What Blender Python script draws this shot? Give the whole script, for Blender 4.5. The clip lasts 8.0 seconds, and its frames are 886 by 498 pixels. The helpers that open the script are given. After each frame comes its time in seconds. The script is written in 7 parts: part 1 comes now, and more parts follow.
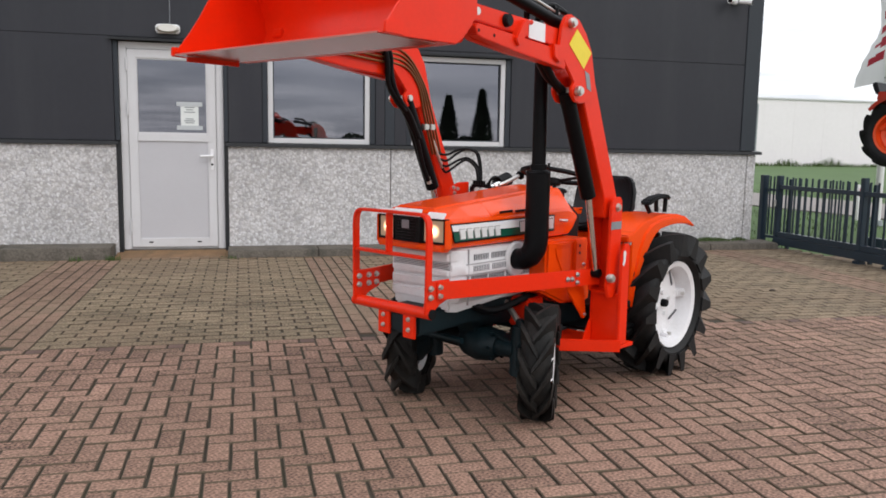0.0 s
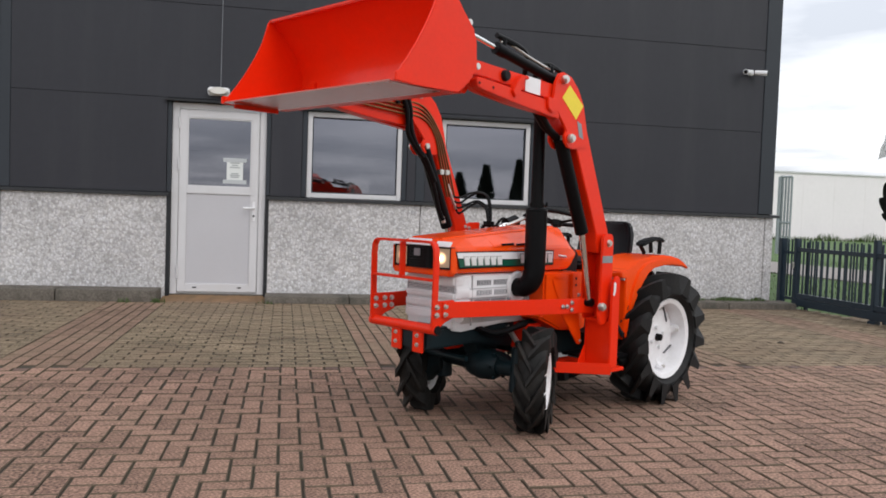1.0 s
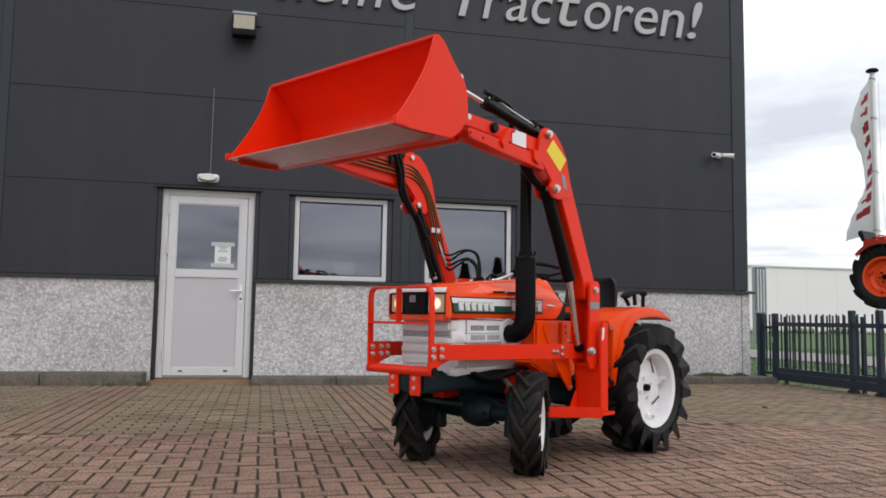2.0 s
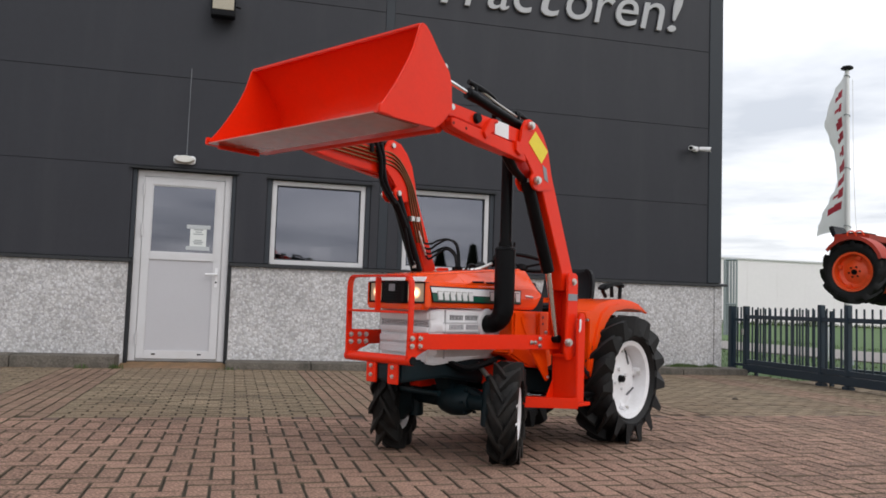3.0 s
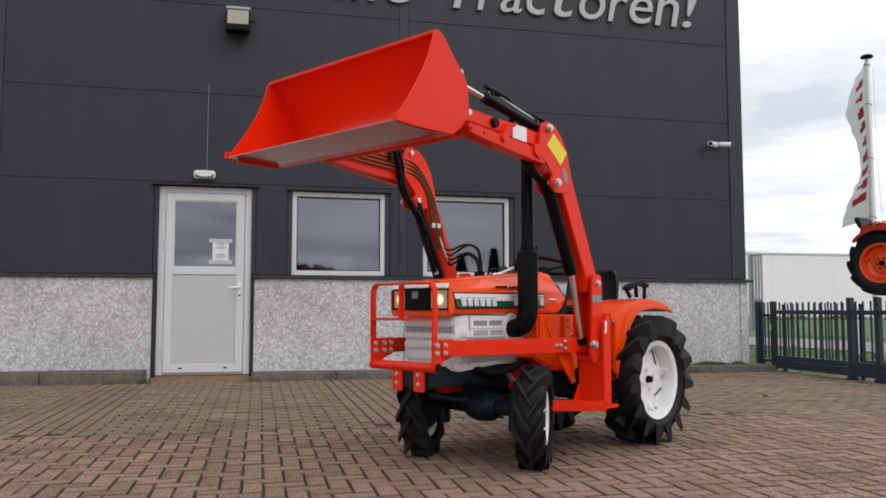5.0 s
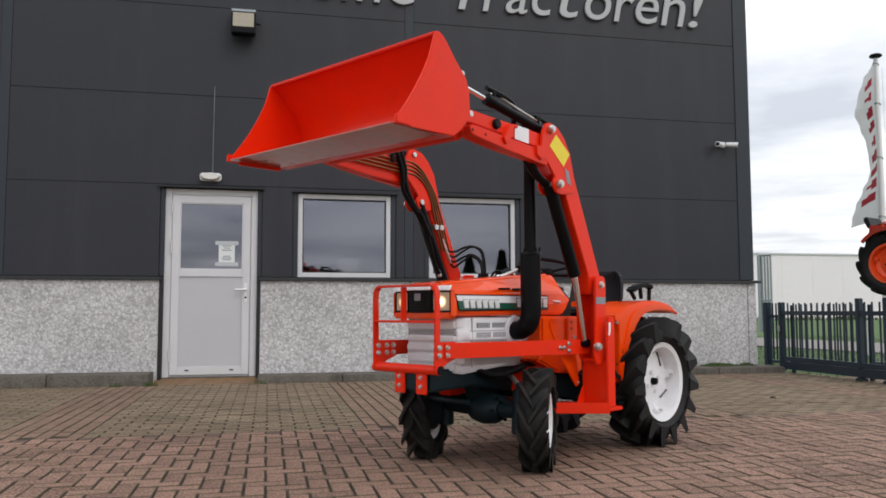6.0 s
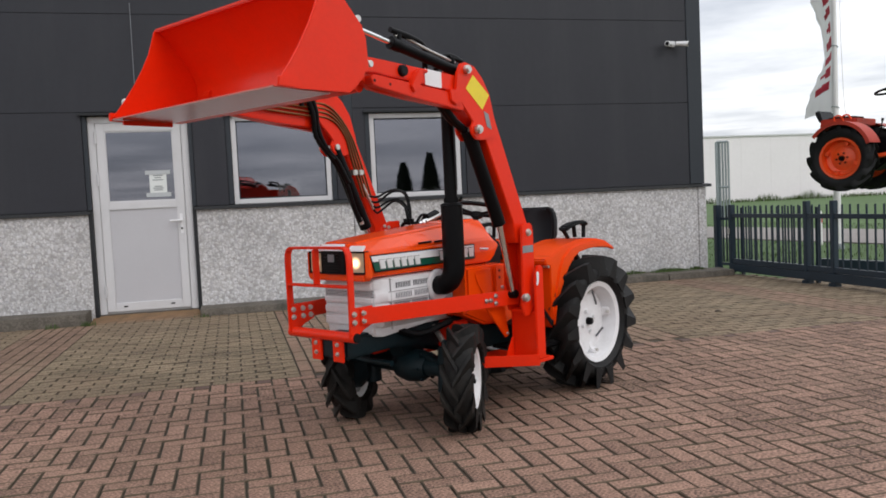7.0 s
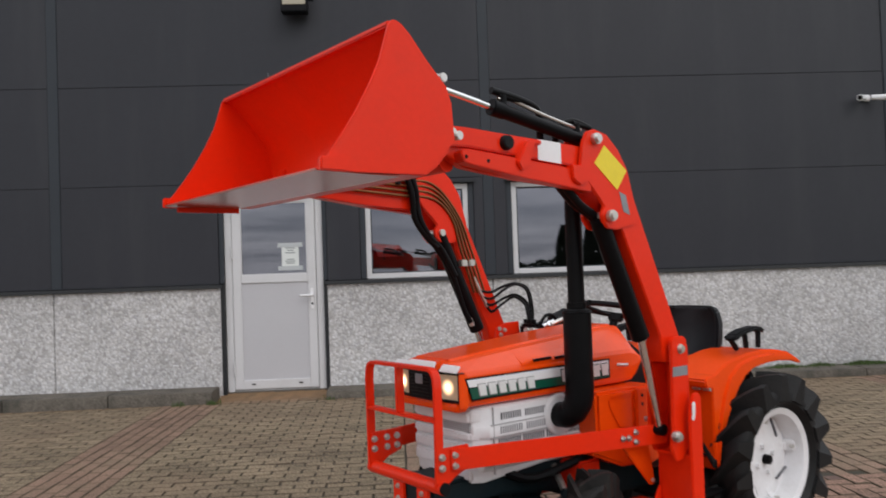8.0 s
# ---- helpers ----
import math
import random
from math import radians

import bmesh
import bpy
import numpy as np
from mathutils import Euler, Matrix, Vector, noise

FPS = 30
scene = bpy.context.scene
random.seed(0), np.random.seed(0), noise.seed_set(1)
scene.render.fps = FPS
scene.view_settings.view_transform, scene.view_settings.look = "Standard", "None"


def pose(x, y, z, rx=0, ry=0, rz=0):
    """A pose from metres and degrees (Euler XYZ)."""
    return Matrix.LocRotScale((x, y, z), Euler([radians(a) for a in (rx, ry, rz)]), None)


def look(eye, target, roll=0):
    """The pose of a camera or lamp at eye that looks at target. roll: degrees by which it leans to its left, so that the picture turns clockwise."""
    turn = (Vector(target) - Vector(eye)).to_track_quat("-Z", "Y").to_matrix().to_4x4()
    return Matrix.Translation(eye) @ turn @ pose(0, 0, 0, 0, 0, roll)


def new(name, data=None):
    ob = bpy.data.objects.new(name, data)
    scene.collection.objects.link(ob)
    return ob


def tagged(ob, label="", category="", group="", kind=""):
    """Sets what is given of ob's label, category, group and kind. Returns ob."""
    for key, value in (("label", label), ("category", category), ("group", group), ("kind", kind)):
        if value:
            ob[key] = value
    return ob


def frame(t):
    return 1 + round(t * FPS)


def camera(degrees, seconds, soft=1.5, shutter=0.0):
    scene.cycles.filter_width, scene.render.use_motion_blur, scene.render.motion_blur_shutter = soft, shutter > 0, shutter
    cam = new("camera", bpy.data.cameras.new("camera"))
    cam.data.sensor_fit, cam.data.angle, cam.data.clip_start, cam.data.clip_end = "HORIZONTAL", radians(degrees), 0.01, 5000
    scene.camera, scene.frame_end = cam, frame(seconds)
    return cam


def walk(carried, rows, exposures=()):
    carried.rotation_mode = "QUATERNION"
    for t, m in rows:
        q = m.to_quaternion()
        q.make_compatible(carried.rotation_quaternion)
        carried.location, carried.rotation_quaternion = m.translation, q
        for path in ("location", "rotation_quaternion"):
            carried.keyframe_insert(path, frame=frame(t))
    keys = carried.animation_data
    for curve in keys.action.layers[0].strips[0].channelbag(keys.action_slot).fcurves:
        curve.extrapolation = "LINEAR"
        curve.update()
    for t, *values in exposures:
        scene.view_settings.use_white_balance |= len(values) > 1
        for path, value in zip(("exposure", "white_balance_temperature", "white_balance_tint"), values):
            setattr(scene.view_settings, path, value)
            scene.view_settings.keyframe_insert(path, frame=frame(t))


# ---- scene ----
cam = camera(57.7, 8.0, soft=1.7, shutter=0.1)
PATH = [
    (0, (1.214, -8.911, 1.201), (1.696, -6.986, 0.945), 1.0),
    (0.5, (1.249, -9.237, 1.217), (1.63, -7.282, 1.031), 1.8),
    (1, (1.25, -9.403, 1.051), (1.639, -7.443, 0.965), 2.0),
    (1.5, (1.21, -9.507, 0.785), (1.603, -7.561, 1.024), 1.8),
    (1.7, (1.178, -9.549, 0.77), (1.587, -7.602, 0.982), 1.1),
    (3, (1.121, -9.546, 0.788), (1.617, -7.613, 0.926), 1.9),
    (3.5, (1.119, -9.543, 0.794), (1.603, -7.608, 0.936), 1.2),
    (4, (1.119, -9.543, 0.795), (1.584, -7.604, 0.941), 0.5),
    (4.5, (1.117, -9.538, 0.793), (1.574, -7.597, 0.942), 0.2),
    (6, (1.151, -9.53, 0.798), (1.576, -7.582, 0.951), -0.1),
    (6.5, (1.277, -9.442, 0.818), (1.751, -7.509, 1.016), -0.1),
    (7, (1.45, -9.335, 1.102), (1.952, -7.402, 0.987), -2.7),
    (7.5, (1.626, -9.002, 1.218), (2.098, -7.062, 1.087), -1.7),
    (8, (1.822, -8.544, 1.265), (1.935, -6.548, 1.316), -2.0),
]
walk(cam, [(t, look(eye, target, roll)) for t, eye, target, roll in PATH], ((0.0, 0.27), (1.0, 0.18), (1.5, 0.12), (3.0, 0.04), (6.0, 0.04), (7.0, 0.03), (7.5, 0.02), (8.0, -0.02)))

# ---- light ----
world = bpy.data.worlds.new("sky")
scene.world = world
world.use_nodes = True
wt = world.node_tree
wt.nodes.clear()
w_out = wt.nodes.new("ShaderNodeOutputWorld")
w_bg = wt.nodes.new("ShaderNodeBackground")
w_sky = wt.nodes.new("ShaderNodeTexSky")
w_sky.sky_type = "NISHITA"
w_sky.sun_disc = False
SUN_EL, SUN_ROT = 42.0, 150.0
w_sky.sun_elevation = radians(SUN_EL)
w_sky.sun_rotation = radians(SUN_ROT)
w_sky.air_density, w_sky.dust_density = 1.0, 2.0
w_tc = wt.nodes.new("ShaderNodeTexCoord")
w_sep = wt.nodes.new("ShaderNodeSeparateXYZ")
wt.links.new(w_tc.outputs["Generated"], w_sep.inputs[0])
w_up = wt.nodes.new("ShaderNodeMath")          # height over the horizon, never quite nought
w_up.operation = "MAXIMUM"
w_up.inputs[1].default_value = 0.012
wt.links.new(w_sep.outputs[2], w_up.inputs[0])
w_lift = wt.nodes.new("ShaderNodeMath")
w_lift.operation = "ADD"
w_lift.inputs[1].default_value = 0.035
wt.links.new(w_up.outputs[0], w_lift.inputs[0])
w_flat = wt.nodes.new("ShaderNodeCombineXYZ")  # the point of a flat cloud layer seen in that direction
for k in (0, 1):
    q = wt.nodes.new("ShaderNodeMath")
    q.operation = "DIVIDE"
    wt.links.new(w_sep.outputs[k], q.inputs[0])
    wt.links.new(w_lift.outputs[0], q.inputs[1])
    wt.links.new(q.outputs[0], w_flat.inputs[k])
w_flat.inputs[2].default_value = 2.1
w_n = wt.nodes.new("ShaderNodeTexNoise")
w_n.inputs["Scale"].default_value = 0.62
w_n.inputs["Detail"].default_value = 6.0
w_n.inputs["Roughness"].default_value = 0.55
wt.links.new(w_flat.outputs[0], w_n.inputs["Vector"])
w_top = wt.nodes.new("ShaderNodeMapRange")     # an overcast sky is brighter overhead
w_top.inputs["To Min"].default_value, w_top.inputs["To Max"].default_value = 0.70, 1.32
wt.links.new(w_up.outputs[0], w_top.inputs["Value"])
w_mul = wt.nodes.new("ShaderNodeVectorMath")
w_mul.operation = "SCALE"
wt.links.new(w_top.outputs[0], w_mul.inputs["Scale"])
w_r = wt.nodes.new("ShaderNodeValToRGB")
w_r.color_ramp.elements[0].position, w_r.color_ramp.elements[0].color = 0.33, (8.2, 8.6, 9.4, 1)
w_r.color_ramp.elements[1].position, w_r.color_ramp.elements[1].color = 0.64, (15.6, 15.7, 16.0, 1)
w_mix = wt.nodes.new("ShaderNodeMixRGB")
w_mix.inputs[0].default_value = 0.86
wt.links.new(w_n.outputs["Fac"], w_r.inputs[0])
wt.links.new(w_sky.outputs[0], w_mix.inputs[1])
wt.links.new(w_r.outputs[0], w_mul.inputs[0])
wt.links.new(w_mul.outputs[0], w_mix.inputs[2])
wt.links.new(w_mix.outputs[0], w_bg.inputs["Color"])
w_bg.inputs["Strength"].default_value = 0.110
wt.links.new(w_bg.outputs[0], w_out.inputs["Surface"])

sun_data = bpy.data.lights.new("sun", "SUN")
sun_data.energy = 0.6
sun_data.angle = radians(25)
sun_data.color = (1.0, 0.97, 0.92)
sun = new("sun", sun_data)
sun.matrix_world = look((0, 0, 30), (0 - math.sin(radians(SUN_ROT)) * 30, 0 - math.cos(radians(SUN_ROT)) * 30, 30 - math.tan(radians(SUN_EL)) * 30))


# ---- materials ----
def material(name, base, rough=0.5, metal=0.0, vary=0.12, scale=6.0, fine=60.0, bump=0.0, bump_scale=120.0, coat=0.0, dirt=None, dirt_amount=0.0, dirt_scale=2.0, island=0.0, spec=0.5, streak=1.0, grit=1.0):
    """A surface with two scales of noise in its colour, fine relief, and stains of another colour."""
    m = bpy.data.materials.new(name)
    m.use_nodes = True
    nt = m.node_tree
    n, l = nt.nodes, nt.links
    b = n["Principled BSDF"]
    b.inputs["Roughness"].default_value = rough
    b.inputs["Metallic"].default_value = metal
    b.inputs["Specular IOR Level"].default_value = spec
    b.inputs["Coat Weight"].default_value = coat
    b.inputs["Coat Roughness"].default_value = 0.07
    tc = n.new("ShaderNodeTexCoord")
    n1 = n.new("ShaderNodeTexNoise")
    n1.inputs["Scale"].default_value, n1.inputs["Detail"].default_value = scale, 5
    n2 = n.new("ShaderNodeTexNoise")
    n2.inputs["Scale"].default_value, n2.inputs["Detail"].default_value = fine, 3
    l.new(tc.outputs["Object"], n1.inputs["Vector"])
    l.new(tc.outputs["Object"], n2.inputs["Vector"])
    add = n.new("ShaderNodeMath")
    add.operation = "ADD"
    l.new(n1.outputs["Fac"], add.inputs[0])
    gr = n.new("ShaderNodeMath")
    gr.operation = "MULTIPLY_ADD"
    gr.inputs[1].default_value, gr.inputs[2].default_value = grit, 0.5 - 0.5 * grit
    l.new(n2.outputs["Fac"], gr.inputs[0])
    l.new(gr.outputs[0], add.inputs[1])
    last = add.outputs[0]
    if island:
        geo, info = n.new("ShaderNodeNewGeometry"), n.new("ShaderNodeObjectInfo")
        s = n.new("ShaderNodeMath")
        s.operation = "ADD"
        l.new(geo.outputs["Random Per Island"], s.inputs[0])
        l.new(info.outputs["Random"], s.inputs[1])
        fr = n.new("ShaderNodeMath")
        fr.operation = "FRACT"
        l.new(s.outputs[0], fr.inputs[0])
        k = n.new("ShaderNodeMath")
        k.operation = "MULTIPLY_ADD"
        k.inputs[1].default_value, k.inputs[2].default_value = island, -island / 2
        l.new(fr.outputs[0], k.inputs[0])
        a2 = n.new("ShaderNodeMath")
        a2.operation = "ADD"
        l.new(last, a2.inputs[0])
        l.new(k.outputs[0], a2.inputs[1])
        last = a2.outputs[0]
    mr = n.new("ShaderNodeMapRange")
    mr.inputs["From Min"].default_value, mr.inputs["From Max"].default_value = 0.55, 1.45
    mr.inputs["To Min"].default_value, mr.inputs["To Max"].default_value = 1 - vary, 1 + vary
    mr.clamp = False
    l.new(last, mr.inputs["Value"])
    mul = n.new("ShaderNodeVectorMath")
    mul.operation = "SCALE"
    mul.inputs[0].default_value = base
    l.new(mr.outputs[0], mul.inputs["Scale"])
    colour = mul.outputs[0]
    if dirt:
        n3 = n.new("ShaderNodeTexNoise")
        n3.inputs["Scale"].default_value, n3.inputs["Detail"].default_value, n3.inputs["Roughness"].default_value = dirt_scale, 8, 0.65
        mp = n.new("ShaderNodeMapping")
        mp.inputs["Scale"].default_value = (1.0, 1.0, streak)
        l.new(tc.outputs["Object"], mp.inputs["Vector"])
        l.new(mp.outputs[0], n3.inputs["Vector"])
        r = n.new("ShaderNodeMapRange")
        r.inputs["From Min"].default_value, r.inputs["From Max"].default_value = 0.48, 0.68
        r.inputs["To Max"].default_value = dirt_amount
        l.new(n3.outputs["Fac"], r.inputs["Value"])
        mx = n.new("ShaderNodeMixRGB")
        mx.inputs[2].default_value = (*dirt, 1)
        l.new(r.outputs[0], mx.inputs[0])
        l.new(colour, mx.inputs[1])
        colour = mx.outputs[0]
    l.new(colour, b.inputs["Base Color"])
    if bump:
        nb = n.new("ShaderNodeTexNoise")
        nb.inputs["Scale"].default_value, nb.inputs["Detail"].default_value = bump_scale, 4
        l.new(tc.outputs["Object"], nb.inputs["Vector"])
        bp = n.new("ShaderNodeBump")
        bp.inputs["Strength"].default_value, bp.inputs["Distance"].default_value = bump, 0.004
        l.new(nb.outputs["Fac"], bp.inputs["Height"])
        l.new(bp.outputs[0], b.inputs["Normal"])
    return m


M_ORANGE = material("orange_paint", (0.84, 0.068, 0.002), 0.26, vary=0.05, coat=0.24, spec=0.28, dirt=(0.45, 0.07, 0.02), dirt_amount=0.15)
M_RED = material("loader_red_paint", (0.78, 0.024, 0.002), 0.34, vary=0.05, coat=0.07, spec=0.22, bump=0.05, bump_scale=40, dirt=(0.35, 0.05, 0.03), dirt_amount=0.15)
M_TYRE = material("tyre_rubber", (0.0085, 0.0083, 0.0085), 0.6, spec=0.25, vary=0.3, bump=0.3, bump_scale=60, dirt=(0.022, 0.019, 0.017), dirt_amount=0.35, dirt_scale=6)
M_RIM = material("white_rim_paint", (0.78, 0.77, 0.78), 0.35, vary=0.04, dirt=(0.45, 0.42, 0.40), dirt_amount=0.25, dirt_scale=9)
M_WHITE = material("silver_white_paint", (0.66, 0.65, 0.66), 0.4, vary=0.06, dirt=(0.38, 0.36, 0.35), dirt_amount=0.25, dirt_scale=5)
M_BLACK = material("black_paint", (0.0034, 0.0034, 0.0042), 0.38, spec=0.11, vary=0.3, dirt=(0.010, 0.0095, 0.009), dirt_amount=0.3)
M_PLASTIC = material("black_plastic", (0.007, 0.007, 0.008), 0.48, spec=0.15, vary=0.3, bump=0.2, bump_scale=200)
M_HOSE = material("hose_rubber", (0.0038, 0.0038, 0.0046), 0.42, spec=0.15, vary=0.3)
M_VINYL = material("seat_vinyl", (0.010, 0.010, 0.012), 0.5, spec=0.25, vary=0.2, bump=0.15, bump_scale=90)
M_TEAL = material("dark_teal_cast_iron", (0.0030, 0.011, 0.0145), 0.5, spec=0.25, vary=0.3, bump=0.3, bump_scale=70, dirt=(0.012, 0.014, 0.014), dirt_amount=0.5, dirt_scale=7)
M_CHROME = material("chrome", (0.8, 0.8, 0.8), 0.12, metal=1.0, vary=0.03)
M_ZINC = material("zinc_bolt", (0.62, 0.60, 0.57), 0.35, metal=0.9, vary=0.1)
M_COPPER = material("brown_steel_pipe", (0.20, 0.085, 0.03), 0.35, metal=0.7, vary=0.15)
M_YELLOW = material("yellow_sticker", (0.80, 0.62, 0.02), 0.35, vary=0.06)
M_STICKER = material("white_sticker", (0.78, 0.77, 0.78), 0.35, vary=0.04)
M_GREYSTICK = material("grey_sticker", (0.22, 0.23, 0.25), 0.35, vary=0.15)
M_MESH = material("dark_wire_mesh", (0.10, 0.10, 0.105), 0.5, metal=0.3, vary=0.3, scale=20, fine=250)
M_GREEN = material("green_stripe", (0.004, 0.075, 0.045), 0.3, vary=0.08)
M_SILVER = material("silver_badge", (0.72, 0.72, 0.72), 0.35, metal=0.1, vary=0.1)
M_PANEL = material("anthracite_cladding", (0.0252, 0.0256, 0.0325), 0.48, spec=0.34, vary=0.10, scale=1.5, fine=14, dirt=(0.038, 0.038, 0.044), dirt_amount=0.5, dirt_scale=3.0, streak=0.14)
M_TRIM = material("anthracite_trim", (0.030, 0.035, 0.043), 0.45, spec=0.3, vary=0.10, scale=2)
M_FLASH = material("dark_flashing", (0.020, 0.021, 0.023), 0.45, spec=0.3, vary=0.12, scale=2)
M_PVC = material("grey_white_pvc", (0.62, 0.61, 0.62), 0.35, vary=0.03, dirt=(0.48, 0.47, 0.45), dirt_amount=0.3, dirt_scale=3)
M_DOORPANEL = material("light_grey_door_panel", (0.50, 0.49, 0.51), 0.4, vary=0.03, scale=3)
M_CONC = material("kerb_concrete", (0.108, 0.092, 0.074), 0.85, vary=0.35, scale=5, fine=60, bump=0.8, bump_scale=70, grit=2.0, dirt=(0.040, 0.037, 0.028), dirt_amount=0.9, dirt_scale=4.5, streak=0.5)
M_SIGN = material("brushed_sign_letter", (0.42, 0.42, 0.43), 0.45, vary=0.06)
M_FENCE = material("blue_grey_fence_paint", (0.012, 0.024, 0.038), 0.4, vary=0.15)
M_STEEL = material("galvanised_steel", (0.27, 0.30, 0.31), 0.5, metal=0.2, vary=0.12)
M_GREENHOUSE = material("white_screen_wall", (0.84, 0.79, 0.80), 0.6, vary=0.03, scale=0.4, fine=3)


def cloth_material():
    """Thin white cloth that lets daylight through."""
    m = bpy.data.materials.new("thin_white_cloth")
    m.use_nodes = True
    nt = m.node_tree
    nt.nodes.clear()
    out, mix = nt.nodes.new("ShaderNodeOutputMaterial"), nt.nodes.new("ShaderNodeMixShader")
    df, tl = nt.nodes.new("ShaderNodeBsdfDiffuse"), nt.nodes.new("ShaderNodeBsdfTranslucent")
    nz, mr = nt.nodes.new("ShaderNodeTexNoise"), nt.nodes.new("ShaderNodeMapRange")
    nz.inputs["Scale"].default_value = 3.0
    mr.inputs["To Min"].default_value, mr.inputs["To Max"].default_value = 0.84, 0.94
    nt.links.new(nz.outputs["Fac"], mr.inputs["Value"])
    for sh in (df, tl):
        nt.links.new(mr.outputs[0], sh.inputs["Color"])
    mix.inputs[0].default_value = 0.5
    nt.links.new(df.outputs[0], mix.inputs[1])
    nt.links.new(tl.outputs[0], mix.inputs[2])
    nt.links.new(mix.outputs[0], out.inputs["Surface"])
    return m


M_FLAG = cloth_material()
M_FLAGRED = material("red_flag_print", (0.45, 0.02, 0.04), 0.8, vary=0.05)
M_POLE = material("white_pole_paint", (0.78, 0.77, 0.76), 0.35, vary=0.03)
M_OLDORANGE = material("faded_orange_paint", (0.86, 0.082, 0.010), 0.42, vary=0.12, dirt=(0.2, 0.05, 0.02), dirt_amount=0.4)
# weathered red, with the fender's shade put into its darker colour
M_SHADEDRED = material("shaded_weathered_red_paint", (0.42, 0.030, 0.010), 0.55, vary=0.15, dirt=(0.12, 0.03, 0.02), dirt_amount=0.5)
M_JOINT = material("joint_sand", (0.046, 0.036, 0.025), 0.95, vary=0.3, scale=3, bump=0.5, dirt=(0.034, 0.040, 0.016), dirt_amount=0.7, dirt_scale=1.2)
M_PAVER = material("red_brown_paver", (0.246, 0.148, 0.108), 0.8, spec=0.3, vary=0.50, scale=1.6, fine=75, bump=1.0, bump_scale=130, island=0.36, grit=3.6, dirt=(0.17, 0.13, 0.085), dirt_amount=0.35, dirt_scale=1.1)
M_PAVERGREY = material("mossy_grey_paver", (0.205, 0.156, 0.102), 0.82, spec=0.3, vary=0.48, scale=1.6, fine=75, bump=1.0, bump_scale=130, island=0.36, grit=3.6, dirt=(0.225, 0.155, 0.100), dirt_amount=0.65, dirt_scale=0.55)
M_GRASS = material("field_grass", (0.055, 0.105, 0.022), 0.9, vary=0.35, scale=0.6, fine=9, bump=0.5, bump_scale=20)
M_BLADE = material("grass_blade", (0.06, 0.10, 0.022), 0.7, vary=0.4, scale=3, fine=20, island=0.6)
M_ROAD = material("concrete_road", (0.23, 0.205, 0.19), 0.85, vary=0.12, scale=0.7, fine=10)
M_INTERIOR = material("room_plaster", (0.50, 0.50, 0.51), 0.8, vary=0.1)
M_PAPER = material("paper", (0.72, 0.74, 0.72), 0.7, vary=0.03)
M_INK = material("grey_ink", (0.25, 0.27, 0.28), 0.7, vary=0.1)
M_LEAF = material("dark_conifer_leaf", (0.022, 0.035, 0.016), 0.8, vary=0.4, island=0.7)
M_BARK = material("bark", (0.06, 0.045, 0.032), 0.9, vary=0.3)


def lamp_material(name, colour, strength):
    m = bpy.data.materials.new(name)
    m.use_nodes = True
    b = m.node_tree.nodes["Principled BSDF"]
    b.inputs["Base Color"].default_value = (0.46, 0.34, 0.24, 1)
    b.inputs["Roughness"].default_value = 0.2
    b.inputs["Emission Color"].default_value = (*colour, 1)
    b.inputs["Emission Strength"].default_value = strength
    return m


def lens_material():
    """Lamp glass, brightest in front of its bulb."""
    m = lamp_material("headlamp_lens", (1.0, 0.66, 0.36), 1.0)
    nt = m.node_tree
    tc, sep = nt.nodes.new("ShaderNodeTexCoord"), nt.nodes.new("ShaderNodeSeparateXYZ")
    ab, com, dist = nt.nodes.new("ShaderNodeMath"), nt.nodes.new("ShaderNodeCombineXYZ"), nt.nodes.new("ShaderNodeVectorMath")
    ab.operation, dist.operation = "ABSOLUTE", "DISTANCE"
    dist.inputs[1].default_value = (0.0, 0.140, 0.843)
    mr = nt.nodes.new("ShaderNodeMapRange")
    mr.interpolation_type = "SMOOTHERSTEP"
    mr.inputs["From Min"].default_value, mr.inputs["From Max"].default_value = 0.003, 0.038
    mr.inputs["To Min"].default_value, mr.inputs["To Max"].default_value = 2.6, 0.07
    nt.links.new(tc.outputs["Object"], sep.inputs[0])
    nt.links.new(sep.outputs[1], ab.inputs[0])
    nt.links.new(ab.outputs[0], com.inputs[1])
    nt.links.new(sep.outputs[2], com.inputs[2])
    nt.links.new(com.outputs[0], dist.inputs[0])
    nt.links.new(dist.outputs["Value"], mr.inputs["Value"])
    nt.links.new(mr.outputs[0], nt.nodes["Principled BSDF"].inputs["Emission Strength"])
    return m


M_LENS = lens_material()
M_BULB = lamp_material("headlamp_bulb", (1.0, 0.80, 0.52), 6.0)


def glass_material():
    m = bpy.data.materials.new("coated_window_glass")
    m.use_nodes = True
    nt = m.node_tree
    nt.nodes.clear()
    out = nt.nodes.new("ShaderNodeOutputMaterial")
    mix = nt.nodes.new("ShaderNodeMixShader")
    tr = nt.nodes.new("ShaderNodeBsdfTransparent")
    gl = nt.nodes.new("ShaderNodeBsdfGlossy")
    tr.inputs["Color"].default_value = (1.0, 1.0, 1.0, 1)
    gl.inputs["Color"].default_value = (0.255, 0.260, 0.298, 1)
    gl.inputs["Roughness"].default_value = 0.01
    mix.inputs[0].default_value = 0.52
    nt.links.new(tr.outputs[0], mix.inputs[1])
    nt.links.new(gl.outputs[0], mix.inputs[2])
    nt.links.new(mix.outputs[0], out.inputs["Surface"])
    return m


M_GLASS = glass_material()


